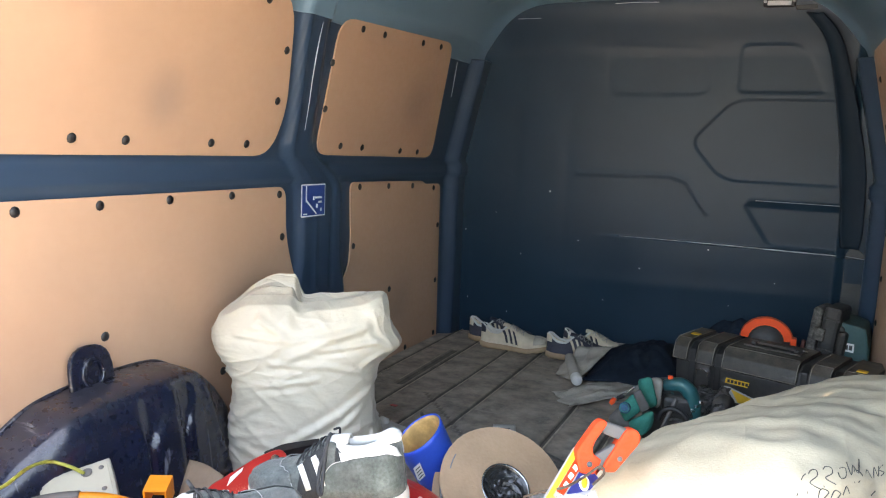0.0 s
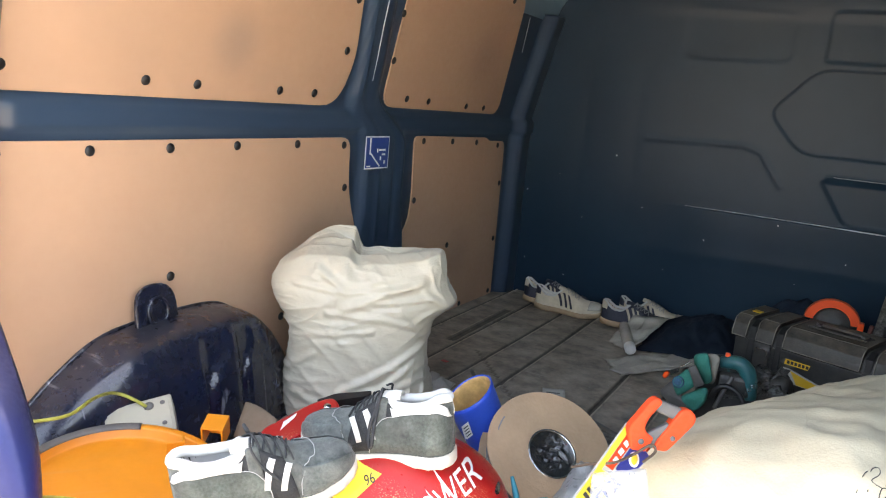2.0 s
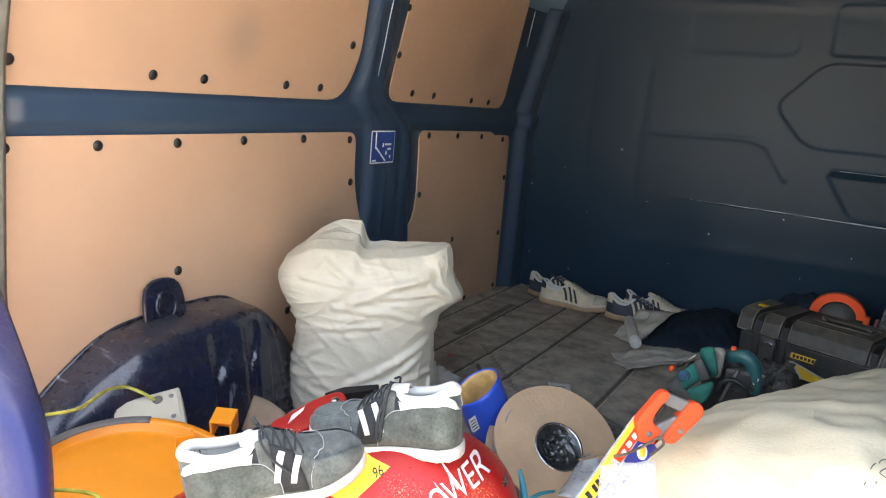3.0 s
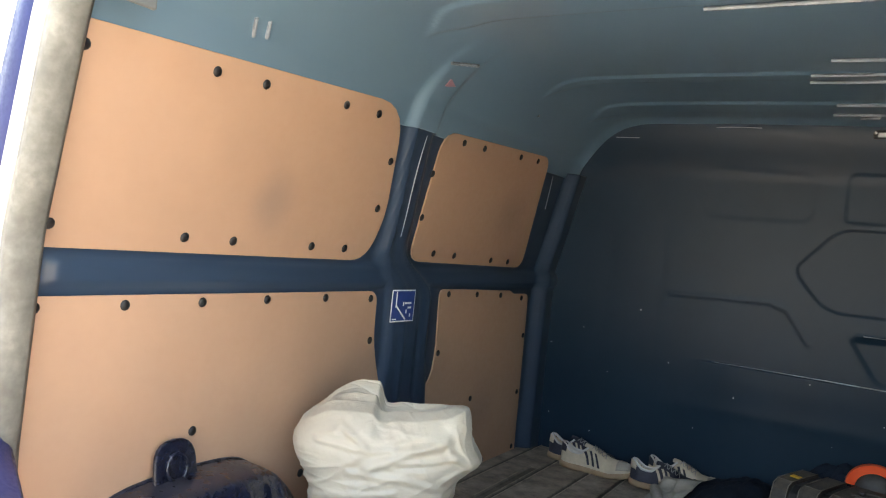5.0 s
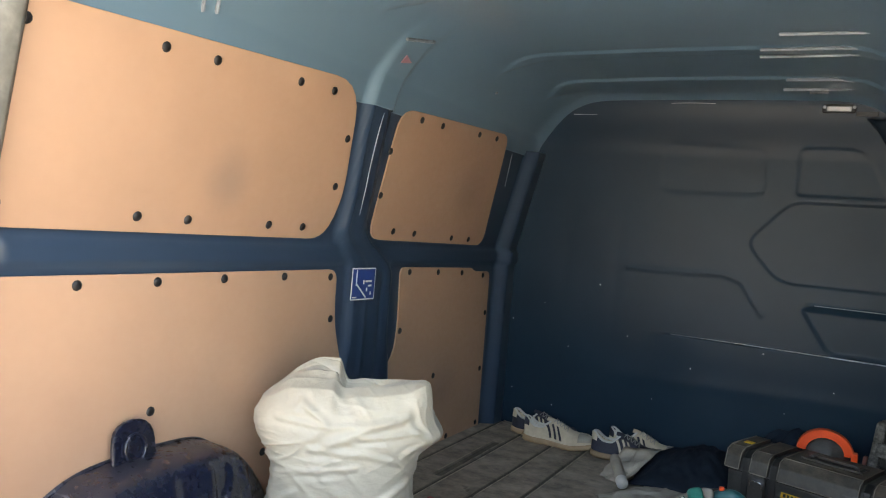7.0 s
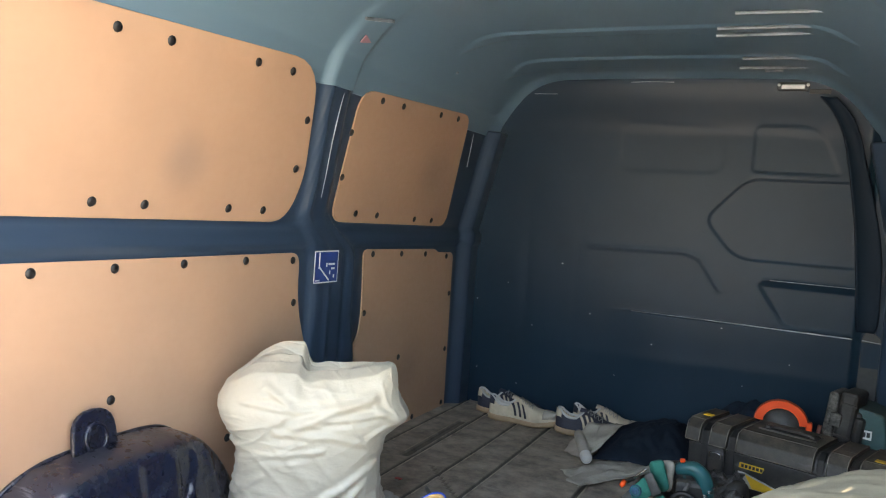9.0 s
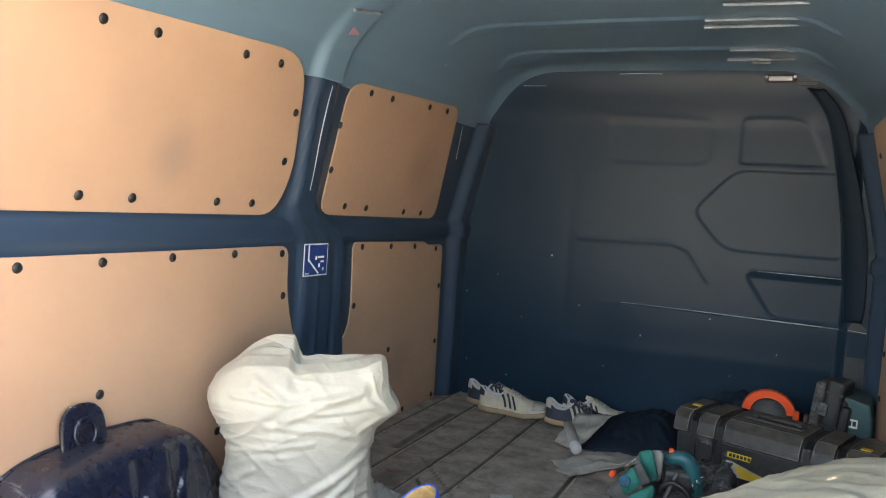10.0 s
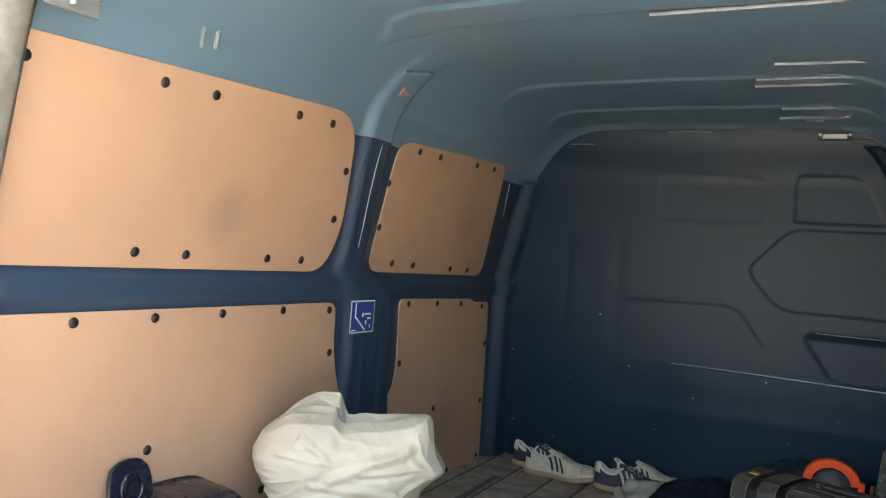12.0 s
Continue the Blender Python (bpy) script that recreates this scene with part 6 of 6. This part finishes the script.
    lathe("motor_ring", [(0.0295, -0.004), (0.031, 0.0), (0.0295, 0.004)], teal_dark, e, "teal ring", segs=26, m=inv @ Matrix.Translation((1.10, 1.48, 0.163)) @ Matrix.Rotation(radians(80), 4, "Y"))
    path("handle", [(1.078, 1.455, 0.172), (1.105, 1.452, 0.180), (1.128, 1.45, 0.182), (1.150, 1.45, 0.164), (1.162, 1.45, 0.131), (1.165, 1.46, 0.09)], [0.016, 0.019, 0.021, 0.022, 0.021, 0.02], teal, "teal plastic handle")
    path("cable", [(1.075, 1.40, 0.085), (1.084, 1.40, 0.110), (1.102, 1.40, 0.124), (1.125, 1.40, 0.122), (1.148, 1.40, 0.107), (1.160, 1.40, 0.08), (1.16, 1.41, 0.04)], 0.0075, black_plastic, "thick black cable", 8)
    path("cable", [(1.085, 1.42, 0.05), (1.10, 1.41, 0.10), (1.118, 1.42, 0.15)], 0.006, tape_grey, "grey cable", 8)
    inner = Vector((1.09, 1.44, 0.0))
    box("base", (0.20, 0.10, 0.09), tuple(inv @ (inner + Vector((0.03, 0.05, 0.045)))), tool_black, e, bevel=0.010)
    box("gear_case", (0.09, 0.07, 0.06), tuple(inv @ (inner + Vector((0.03, 0.02, 0.12)))), tool_black, e, bevel=0.012)
    for k in range(7):
        lathe("chain_link", [(0.0035, -0.001), (0.005, 0.0), (0.0035, 0.001)], chrome, e, "bright chain link", segs=10, m=inv @ Matrix.Translation((1.158 + 0.005 * k, 1.398, 0.118 + 0.0065 * k + 0.006 * (k % 2))) @ Matrix.Rotation(radians(60 + 50 * (k % 2)), 4, "X"))
    lathe("knob", [(0.0, 0.012), (0.010, 0.010), (0.012, 0.0), (0.0, -0.004)], hi_orange, e, "orange knob", segs=18, m=inv @ Matrix.Translation((0.957, 1.352, 0.130)) @ Matrix.Rotation(radians(-60), 4, "Y"))
    box("switch", (0.014, 0.012, 0.012), tuple(inv @ Vector((1.093, 1.452, 0.199))), hi_orange, e, "red switch", bevel=0.003)
    path("spring_clip", [(0.966, 1.347, 0.138), (0.980, 1.345, 0.156), (0.994, 1.343, 0.168), (1.014, 1.343, 0.188)], 0.0032, chrome, "", 6)
    path("clip_body", [(0.968, 1.345, 0.146), (0.985, 1.342, 0.157)], 0.006, black_plastic, "", 8)
    return e


sander()


def drill():
    e = thing("cordless_drill", (1.21, 1.56, 0), "dusty black and grey power drill lying on its side", "power tool", rot=Matrix.Rotation(radians(-25), 4, "Z"))
    lathe("body", [(0.0, -0.09), (0.03, -0.088), (0.036, -0.07), (0.036, 0.02), (0.03, 0.04), (0.0, 0.042)], tool_black, e, segs=22, m=Matrix.Translation((0, 0.02, 0.10)) @ Matrix.Rotation(radians(80), 4, "Y"))
    lathe("chuck", [(0.0, 0.0), (0.02, 0.0), (0.022, 0.03), (0.012, 0.045), (0.0, 0.045)], tool_edge, e, "grey chuck", segs=18, m=Matrix.Translation((-0.10, 0.02, 0.112)) @ Matrix.Rotation(radians(-100), 4, "Y"))
    tube("handle", [(0.02, 0.0, 0.10), (0.035, -0.05, 0.07), (0.045, -0.09, 0.04)], [0.022, 0.02, 0.024], tool_black, e, sides=10)
    box("battery", (0.09, 0.06, 0.05), (0.05, -0.12, 0.026), tool_edge, e, bevel=0.008)
    return e


drill()
cloth("plastic_film", [(1.102, 1.432, 0.074), (1.253, 1.519, 0.090), (1.249, 1.645, 0.137), (1.135, 1.558, 0.131)], 30, 20, dusty_film, "crumpled dusty clear plastic over the drill", "film", 0.035, 0.0, 7.0, 0.02, 0.0006)


# ---- black toolbox ----
def toolbox():
    u = Vector((0.951, -0.31, 0))
    e = thing("toolbox", (1.05, 1.848, 0), "black plastic toolbox, dusty, closed, with a yellow label", "toolbox", rot=frame_of(u, (0, 0, 1)))
    L, D = 0.595, 0.245

    def slab(name, x0, x1, prof, mt, lb="", under=None):
        """A length of the box along x with a (depth, height) outline."""
        bm = bmesh.new()
        ends = [[bm.verts.new((x, y, z)) for y, z in prof] for x in (x0, x1)]
        n = len(prof)
        bm.faces.new(ends[0])
        bm.faces.new(ends[1][::-1])
        for k in range(n):
            bm.faces.new((ends[0][k], ends[0][(k + 1) % n], ends[1][(k + 1) % n], ends[1][k]))
        bmesh.ops.bevel(bm, geom=list(bm.edges), offset=0.004, segments=2, affect="EDGES", profile=0.5)
        return part(name, bm, mt, under or e, lb)

    slab("body", 0.010, L - 0.010, [(0.014, 0.002), (D - 0.014, 0.002), (D - 0.004, 0.153), (0.004, 0.153)], tool_black)
    lid = slab("lid", 0.003, L - 0.003, [(0.003, 0.155), (D, 0.155), (D, 0.185), (D - 0.03, 0.214), (0.036, 0.214), (0.012, 0.196)], tool_black)
    # raised fields of the lid, with dark straps sunk between them
    fields = ((0.0, 0.050), (0.080, 0.138), (0.166, 0.396), (0.430, 0.488), (0.516, L))
    for x0, x1 in fields:
        slab("lid_field", x0, x1, [(-0.007, 0.160), (D + 0.006, 0.160), (D + 0.006, 0.188), (D - 0.026, 0.226), (0.034, 0.226), (0.003, 0.200)], tool_dusty, "dusty raised field of the lid", lid)
        for xe in (x0 + 0.002, x1 - 0.002):
            tube("worn_edge", [(xe, -0.0072, 0.163), (xe, 0.0022, 0.2), (xe, 0.034, 0.2262), (xe, D - 0.03, 0.2262)], 0.0016, tool_edge, lid, "grey scuffed edge", sides=5, smooth_pts=2)
        tube("worn_edge", [(x0 + 0.003, -0.0075, 0.161), ((x0 + x1) / 2, -0.008, 0.161), (x1 - 0.003, -0.0075, 0.161)], 0.0018, tool_edge, lid, "grey scuffed edge", sides=5, smooth_pts=2)
        tube("worn_edge", [(x0 + 0.003, 0.033, 0.2262), ((x0 + x1) / 2, 0.033, 0.2264), (x1 - 0.003, 0.033, 0.2262)], 0.0009, tool_edge, lid, "grey scuffed edge", sides=5, smooth_pts=2)
    for x in (0.065, 0.152, 0.413, 0.502):
        slab("strap", x - 0.011, x + 0.011, [(-0.002, 0.03), (D + 0.002, 0.03), (D + 0.003, 0.19), (D - 0.028, 0.219), (0.036, 0.219), (0.006, 0.199)], black_plastic)
    for x in (0.109, 0.459):
        latch = box("latch", (0.050, 0.016, 0.080), (x, -0.004, 0.118), tool_black, e, bevel=0.005)
        tube("latch_wire", [(x - 0.018, -0.013, 0.122), (x - 0.016, -0.017, 0.140), (x + 0.016, -0.017, 0.140), (x + 0.018, -0.013, 0.122)], 0.0022, chrome, latch, "bright latch wire", sides=6)
    box("handle_well", (0.165, 0.062, 0.003), (0.285, 0.125, 0.2270), black_plastic, lid, bevel=0.001)
    box("well_rim", (0.175, 0.005, 0.006), (0.285, 0.092, 0.2285), tool_dusty, lid, bevel=0.002)
    box("well_rim", (0.175, 0.005, 0.006), (0.285, 0.158, 0.2285), tool_dusty, lid, bevel=0.002)
    box("handle", (0.130, 0.026, 0.008), (0.290, 0.142, 0.2325), tool_dusty, e, bevel=0.003)
    for x in (0.218, 0.352):
        box("hinge", (0.014, 0.040, 0.008), (x, 0.135, 0.2315), tool_black, e, bevel=0.002)
    box("clip_mark", (0.028, 0.026, 0.004), (0.030, 0.10, 0.2275), yellow_ink, lid, "orange clip on the lid", bevel=0.001)
    box("clip_mark", (0.028, 0.026, 0.004), (0.555, 0.06, 0.2275), yellow_ink, lid, "orange clip on the lid", bevel=0.001)
    face = Matrix.Translation((0.0, 0.0035, 0.0)) @ Matrix(((1, 0, 0, 0), (0, 0, -1, 0), (0, 1, 0, 0), (0, 0, 0, 1)))
    name_label = prism("label", [(0.185, 0.132), (0.26, 0.132), (0.255, 0.115), (0.183, 0.115)], 0.0012, yellow_ink, e, "yellow name label", m=face @ Matrix.Translation((0, 0, 0.009)))
    bars([(0.195 + 0.0115 * k, 0.1235, 0.008, 0.010) for k in range(6)], name_label, black_ink, face @ Matrix.Translation((0, 0, 0.0098)))
    prism("label", [(0.182, 0.104), (0.20, 0.104), (0.36, 0.066), (0.36, 0.058), (0.182, 0.058)], 0.0012, paper_white, e, "white label", m=face @ Matrix.Translation((0, 0, 0.009)))
    prism("label", [(0.205, 0.098), (0.35, 0.064), (0.35, 0.060), (0.23, 0.060)], 0.0012, yellow_ink, e, "yellow label", m=face @ Matrix.Translation((0, 0, 0.0098)))
    return e


toolbox()


def orange_hoop():
    """Orange band with a dark core, standing up behind the toolbox."""
    e = thing("orange_guard", (1.335, 2.12, 0.118), "bright orange plastic guard standing behind the toolbox", "guard")
    rows = []
    for i in range(25):
        a = math.pi * (0.02 + 0.96 * i / 24)
        for_r = []
        c, s = math.cos(a), math.sin(a)
        for r, y in ((0.090, -0.012), (0.093, 0.012), (0.066, 0.014), (0.061, -0.012), (0.090, -0.012)):
            for_r.append((-r * c * 0.95 - 0.008, y, 0.080 + r * s * 0.88))
        rows.append(for_r)
    grid("band", rows, hi_orange, e, smooth=False)
    lathe("core", [(0.0, 0.02), (0.07, 0.018), (0.078, 0.0), (0.07, -0.02), (0.0, -0.02)], tool_black, e, "dark core", segs=32, m=Matrix.Translation((0, 0.012, 0.055)) @ Matrix.Rotation(radians(90), 4, "X"))
    box("lug", (0.020, 0.03, 0.05), (0.080, 0, 0.075), hi_orange, e, bevel=0.004)
    box("foot", (0.20, 0.06, 0.175), (0, 0.01, -0.03), tool_black, e, bevel=0.01)
    return e


orange_hoop()


def upright_case():
    e = thing("tool_case", (1.475, 2.10, 0), "dusty dark grey plastic tool case standing on end", "tool case", rot=Matrix.Rotation(radians(-18), 4, "Z") @ Matrix.Rotation(radians(6), 4, "Y"))
    box("body", (0.055, 0.13, 0.35), (0.018, 0.06, 0.175), tool_black, e, bevel=0.012)
    box("lid", (0.032, 0.13, 0.335), (-0.028, 0.06, 0.17), dusty_plate, e, bevel=0.010)
    box("latch", (0.035, 0.012, 0.045), (-0.008, -0.008, 0.25), dusty_plate, e, bevel=0.004)
    box("latch", (0.035, 0.012, 0.045), (-0.008, -0.008, 0.12), dusty_plate, e, bevel=0.004)
    box("step", (0.030, 0.12, 0.27), (0.058, 0.06, 0.14), tool_black, e, bevel=0.012)
    for z in (0.14, 0.2, 0.31):
        box("rib", (0.055, 0.006, 0.008), (0.02, -0.007, z), tool_black, e, bevel=0.002)
    box("red_catch", (0.012, 0.016, 0.03), (-0.05, -0.006, 0.2), surf("dull_red", (0.16, 0.06, 0.05, 1), 0.6), e, "dull red catch", bevel=0.003)
    return e


upright_case()


def teal_case():
    e = thing("tool_case", (1.575, 2.10, 0), "dark teal plastic tool case with a white label", "tool case", rot=Matrix.Rotation(radians(-8), 4, "Z"))
    bm = bmesh.new()
    prof = [(-0.062, 0.0), (0.07, 0.0), (0.07, 0.21), (0.055, 0.285), (-0.056, 0.305), (-0.062, 0.25)]
    ends = [[bm.verts.new((x, y, z)) for x, z in prof] for y in (0.0, 0.2)]
    bm.faces.new(ends[0])
    bm.faces.new(ends[1][::-1])
    for k in range(6):
        bm.faces.new((ends[0][k], ends[0][(k + 1) % 6], ends[1][(k + 1) % 6], ends[1][k]))
    bmesh.ops.bevel(bm, geom=list(bm.edges), offset=0.008, segments=2, affect="EDGES", profile=0.5)
    part("body", bm, teal_dark, e)
    lathe("knob", [(0.0, 0.01), (0.011, 0.009), (0.013, 0.0)], tool_black, e, segs=16, m=Matrix.Translation((-0.02, -0.001, 0.27)) @ Matrix.Rotation(radians(90), 4, "X"))
    face = Matrix(((1, 0, 0, 0), (0, 0, -1, -0.001), (0, 1, 0, 0), (0, 0, 0, 1)))
    prism("label", [(-0.035, 0.20), (0.025, 0.198), (0.025, 0.228), (-0.035, 0.230)], 0.001, white_ink, e, "white printed label", m=face)
    bars([(-0.024 + 0.013 * k, 0.214, 0.010, 0.016) for k in range(4)], e, black_ink, face @ Matrix.Translation((0, 0, 0.0012)))
    return e


teal_case()


# ---- marks laid on curved things ----
from mathutils.bvhtree import BVHTree


def skin_of(ob):
    """A search tree over a part's surface, in the world."""
    m = (ob.parent.matrix_basis if ob.parent else Matrix()) @ ob.matrix_basis
    return BVHTree.FromPolygons([m @ v.co for v in ob.data.vertices], [tuple(p.vertices) for p in ob.data.polygons])


def laid(tree, p, way, off):
    hit, nrm, _, _ = tree.ray_cast(Vector(p) - Vector(way) * 0.6, Vector(way))
    return (hit - Vector(way) * off) if hit else Vector(p)


def lay_mesh(ob, tree, way, off):
    """Presses a flat part, given in the world, on to a surface along way, then hands it to its parent."""
    inv = ob.parent.matrix_basis.inverted()
    for v in ob.data.vertices:
        v.co = inv @ laid(tree, v.co, way, off)


WAY = Vector((-0.469, 0.857, -0.215))
ACROSS, ALOFT = Vector((0.864, 0.496, 0.094)), Vector((-0.187, 0.141, 0.972))
hood_tree = skin_of([c for c in hood.children if c.name.startswith("shell")][0])
HO = Vector((0.831, 0.300, 0.196))


def hood_patch(name, pts, material, off, label="", fine=1):
    """A flat mark on the hood from (across, up) places about HO, in metres."""
    bm = bmesh.new()
    bm.faces.new([bm.verts.new(HO + ACROSS * x + ALOFT * y) for x, y in pts])
    bmesh.ops.triangulate(bm, faces=bm.faces)
    bmesh.ops.subdivide_edges(bm, edges=bm.edges, cuts=3, use_grid_fill=True)
    ob = part(name, bm, material, hood, label)
    lay_mesh(ob, hood_tree, WAY, off)
    s = ob.modifiers.new("thick", "SOLIDIFY")
    s.thickness = 0.0006
    return ob


def hood_text(text, size, x, y, turn, squeeze, material, off):
    turned = Matrix.Rotation(radians(turn), 4, "Z")
    basis = Matrix((ACROSS, ALOFT, -WAY)).transposed().to_4x4()
    m = Matrix.Translation(HO + ACROSS * x + ALOFT * y) @ basis @ turned @ Matrix.Shear("XZ", 4, (0, 0)) @ Matrix.Diagonal((squeeze, 1, 1, 1))
    ob = lettering(text, size, Matrix(), material, hood, extrude=0.0)
    bm = bmesh.new()
    bm.from_mesh(ob.data)
    bmesh.ops.triangulate(bm, faces=bm.faces)
    for _ in range(3):
        bmesh.ops.subdivide_edges(bm, edges=[ed for ed in bm.edges if ed.calc_length() > size * 0.06], cuts=1)
        bmesh.ops.triangulate(bm, faces=bm.faces)
    bm.to_mesh(ob.data)
    bm.free()
    ob.data.transform(m)
    lay_mesh(ob, hood_tree, WAY, off)
    return ob


hood_text("OWER", 0.060, 0.006, 0.0, 31, 0.60, white_ink, 0.0025)
hood_patch("lightning_mark", [(-0.020, 0.035), (-0.027, 0.042), (0.003, -0.004), (0.006, 0.004)], white_ink, 0.002, "white lightning mark")
hood_patch("lightning_mark", [(-0.034, 0.008), (-0.037, 0.012), (-0.014, -0.022), (-0.010, -0.016)], white_ink, 0.002, "white lightning mark")
hood_patch("warning_label", [(-0.215, -0.004), (-0.150, 0.052), (-0.108, 0.036), (-0.172, -0.020)], yellow_card, 0.0015, "yellow warning label")
hood_text("96", 0.022, -0.128, 0.030, -158, 0.8, black_ink, 0.003)
hood_patch("screw", [(0.088 + 0.006 * math.cos(k * 0.785), -0.012 + 0.006 * math.sin(k * 0.785)) for k in range(8)], chrome, 0.003, "bright screw")
tub_tree = skin_of([c for c in tub.children if c.name.startswith("wall")][0])


def tub_mark(name, corners, material, off, label=""):
    """A flat mark pressed on to the tub along lines from the door."""
    inv = tub.matrix_basis.inverted()
    rows = []
    for i in range(5):
        row = []
        for j in range(5):
            a, b = (corners[0][k].lerp(corners[1][k], i / 4).lerp(corners[3][k].lerp(corners[2][k], i / 4), j / 4) for k in (0, 1))
            way = (b - a).normalized()
            hit = tub_tree.ray_cast(a, way)[0]
            row.append(tuple(inv @ ((hit if hit else b) - way * off)))
        rows.append(row)
    return grid(name, rows, material, tub, label, smooth=False)


tub_mark("label", [(Vector((0.849, 0.284, 0.326)), Vector((0.650, 0.705, 0.113))), (Vector((0.857, 0.290, 0.335)), Vector((0.661, 0.714, 0.126))), (Vector((0.867, 0.291, 0.316)), Vector((0.676, 0.715, 0.098))), (Vector((0.859, 0.284, 0.306)), Vector((0.664, 0.705, 0.084)))], white_ink, 0.0015, "white barcode label")
tub_mark("print_bar", [(Vector((0.852, 0.285, 0.324)), Vector((0.655, 0.707, 0.110))), (Vector((0.858, 0.289, 0.330)), Vector((0.662, 0.713, 0.118))), (Vector((0.858, 0.290, 0.328)), Vector((0.663, 0.713, 0.116))), (Vector((0.853, 0.285, 0.322)), Vector((0.656, 0.707, 0.108)))], black_ink, 0.0026)
tub_mark("print_bar", [(Vector((0.855, 0.285, 0.320)), Vector((0.658, 0.707, 0.104))), (Vector((0.860, 0.290, 0.326)), Vector((0.665, 0.713, 0.113))), (Vector((0.861, 0.290, 0.325)), Vector((0.666, 0.713, 0.111))), (Vector((0.855, 0.285, 0.319)), Vector((0.659, 0.707, 0.102)))], black_ink, 0.0026)
tub_mark("print_bar", [(Vector((0.857, 0.285, 0.316)), Vector((0.661, 0.707, 0.099))), (Vector((0.862, 0.290, 0.322)), Vector((0.668, 0.713, 0.107))), (Vector((0.863, 0.290, 0.321)), Vector((0.669, 0.714, 0.105))), (Vector((0.857, 0.286, 0.315)), Vector((0.662, 0.707, 0.097)))], black_ink, 0.0026)
tub_mark("print_bar", [(Vector((0.859, 0.286, 0.312)), Vector((0.664, 0.708, 0.093))), (Vector((0.864, 0.290, 0.318)), Vector((0.671, 0.714, 0.102))), (Vector((0.865, 0.290, 0.317)), Vector((0.672, 0.714, 0.100))), (Vector((0.860, 0.286, 0.311)), Vector((0.665, 0.708, 0.091)))], black_ink, 0.0026)
bag_tree = skin_of(bag_e.children[0])


def pen_mark(pts):
    """A pen stroke on the cream bag."""
    way = Vector((0.02, 0.93, -0.36)).normalized()
    inv = bag_e.matrix_basis.inverted()
    tube("pen_mark", [inv @ laid(bag_tree, p, way, 0.0004) for p in pts], 0.0007, pen_ink, bag_e, "black pen stroke", sides=5, smooth_pts=4)


pen_mark([(1.398, 0.493, 0.327), (1.402, 0.498, 0.350), (1.406, 0.501, 0.356)])
pen_mark([(1.410, 0.499, 0.331), (1.410, 0.503, 0.358), (1.418, 0.507, 0.362), (1.420, 0.507, 0.354), (1.412, 0.502, 0.345), (1.425, 0.507, 0.337)])
pen_mark([(1.429, 0.509, 0.340), (1.427, 0.512, 0.364), (1.436, 0.516, 0.366), (1.438, 0.516, 0.358), (1.430, 0.511, 0.352), (1.443, 0.516, 0.344)])
pen_mark([(1.445, 0.519, 0.360), (1.449, 0.520, 0.352), (1.455, 0.523, 0.355), (1.454, 0.524, 0.366), (1.446, 0.521, 0.365)])
pen_mark([(1.456, 0.526, 0.374), (1.462, 0.527, 0.357), (1.464, 0.530, 0.370), (1.471, 0.531, 0.360), (1.473, 0.535, 0.379)])
pen_mark([(1.423, 0.504, 0.321), (1.425, 0.507, 0.337), (1.435, 0.511, 0.334), (1.429, 0.507, 0.325)])
pen_mark([(1.438, 0.512, 0.327), (1.442, 0.515, 0.336), (1.449, 0.517, 0.333), (1.445, 0.514, 0.326)])
pen_mark([(1.452, 0.518, 0.331), (1.456, 0.522, 0.342), (1.460, 0.522, 0.333)])
pen_mark([(1.466, 0.527, 0.347), (1.466, 0.530, 0.364), (1.476, 0.533, 0.358), (1.471, 0.529, 0.348)])
pen_mark([(1.480, 0.534, 0.351), (1.483, 0.538, 0.365), (1.489, 0.538, 0.354)])
pen_mark([(1.492, 0.540, 0.355), (1.493, 0.542, 0.369), (1.498, 0.543, 0.357), (1.499, 0.545, 0.371)])
pen_mark([(1.505, 0.548, 0.373), (1.499, 0.545, 0.366), (1.506, 0.547, 0.363), (1.502, 0.545, 0.358)])
pen_mark([(1.488, 0.535, 0.331), (1.494, 0.538, 0.337)])
pen_mark([(1.510, 0.545, 0.336), (1.516, 0.548, 0.339)])

tagged(prism("pink_tag", rounded([(-0.022, -0.014), (0.024, -0.002), (-0.020, 0.014)], 0.004), 0.003, pink, m=Matrix.Translation((0.184, 1.105, 1.303)) @ Matrix.Rotation(radians(40), 4, "Y") @ Matrix(((0, 0, 1, 0), (1, 0, 0, 0), (0, 1, 0, 0), (0, 0, 0, 1)))), "small faded pink tag stuck near the roof", "tag")
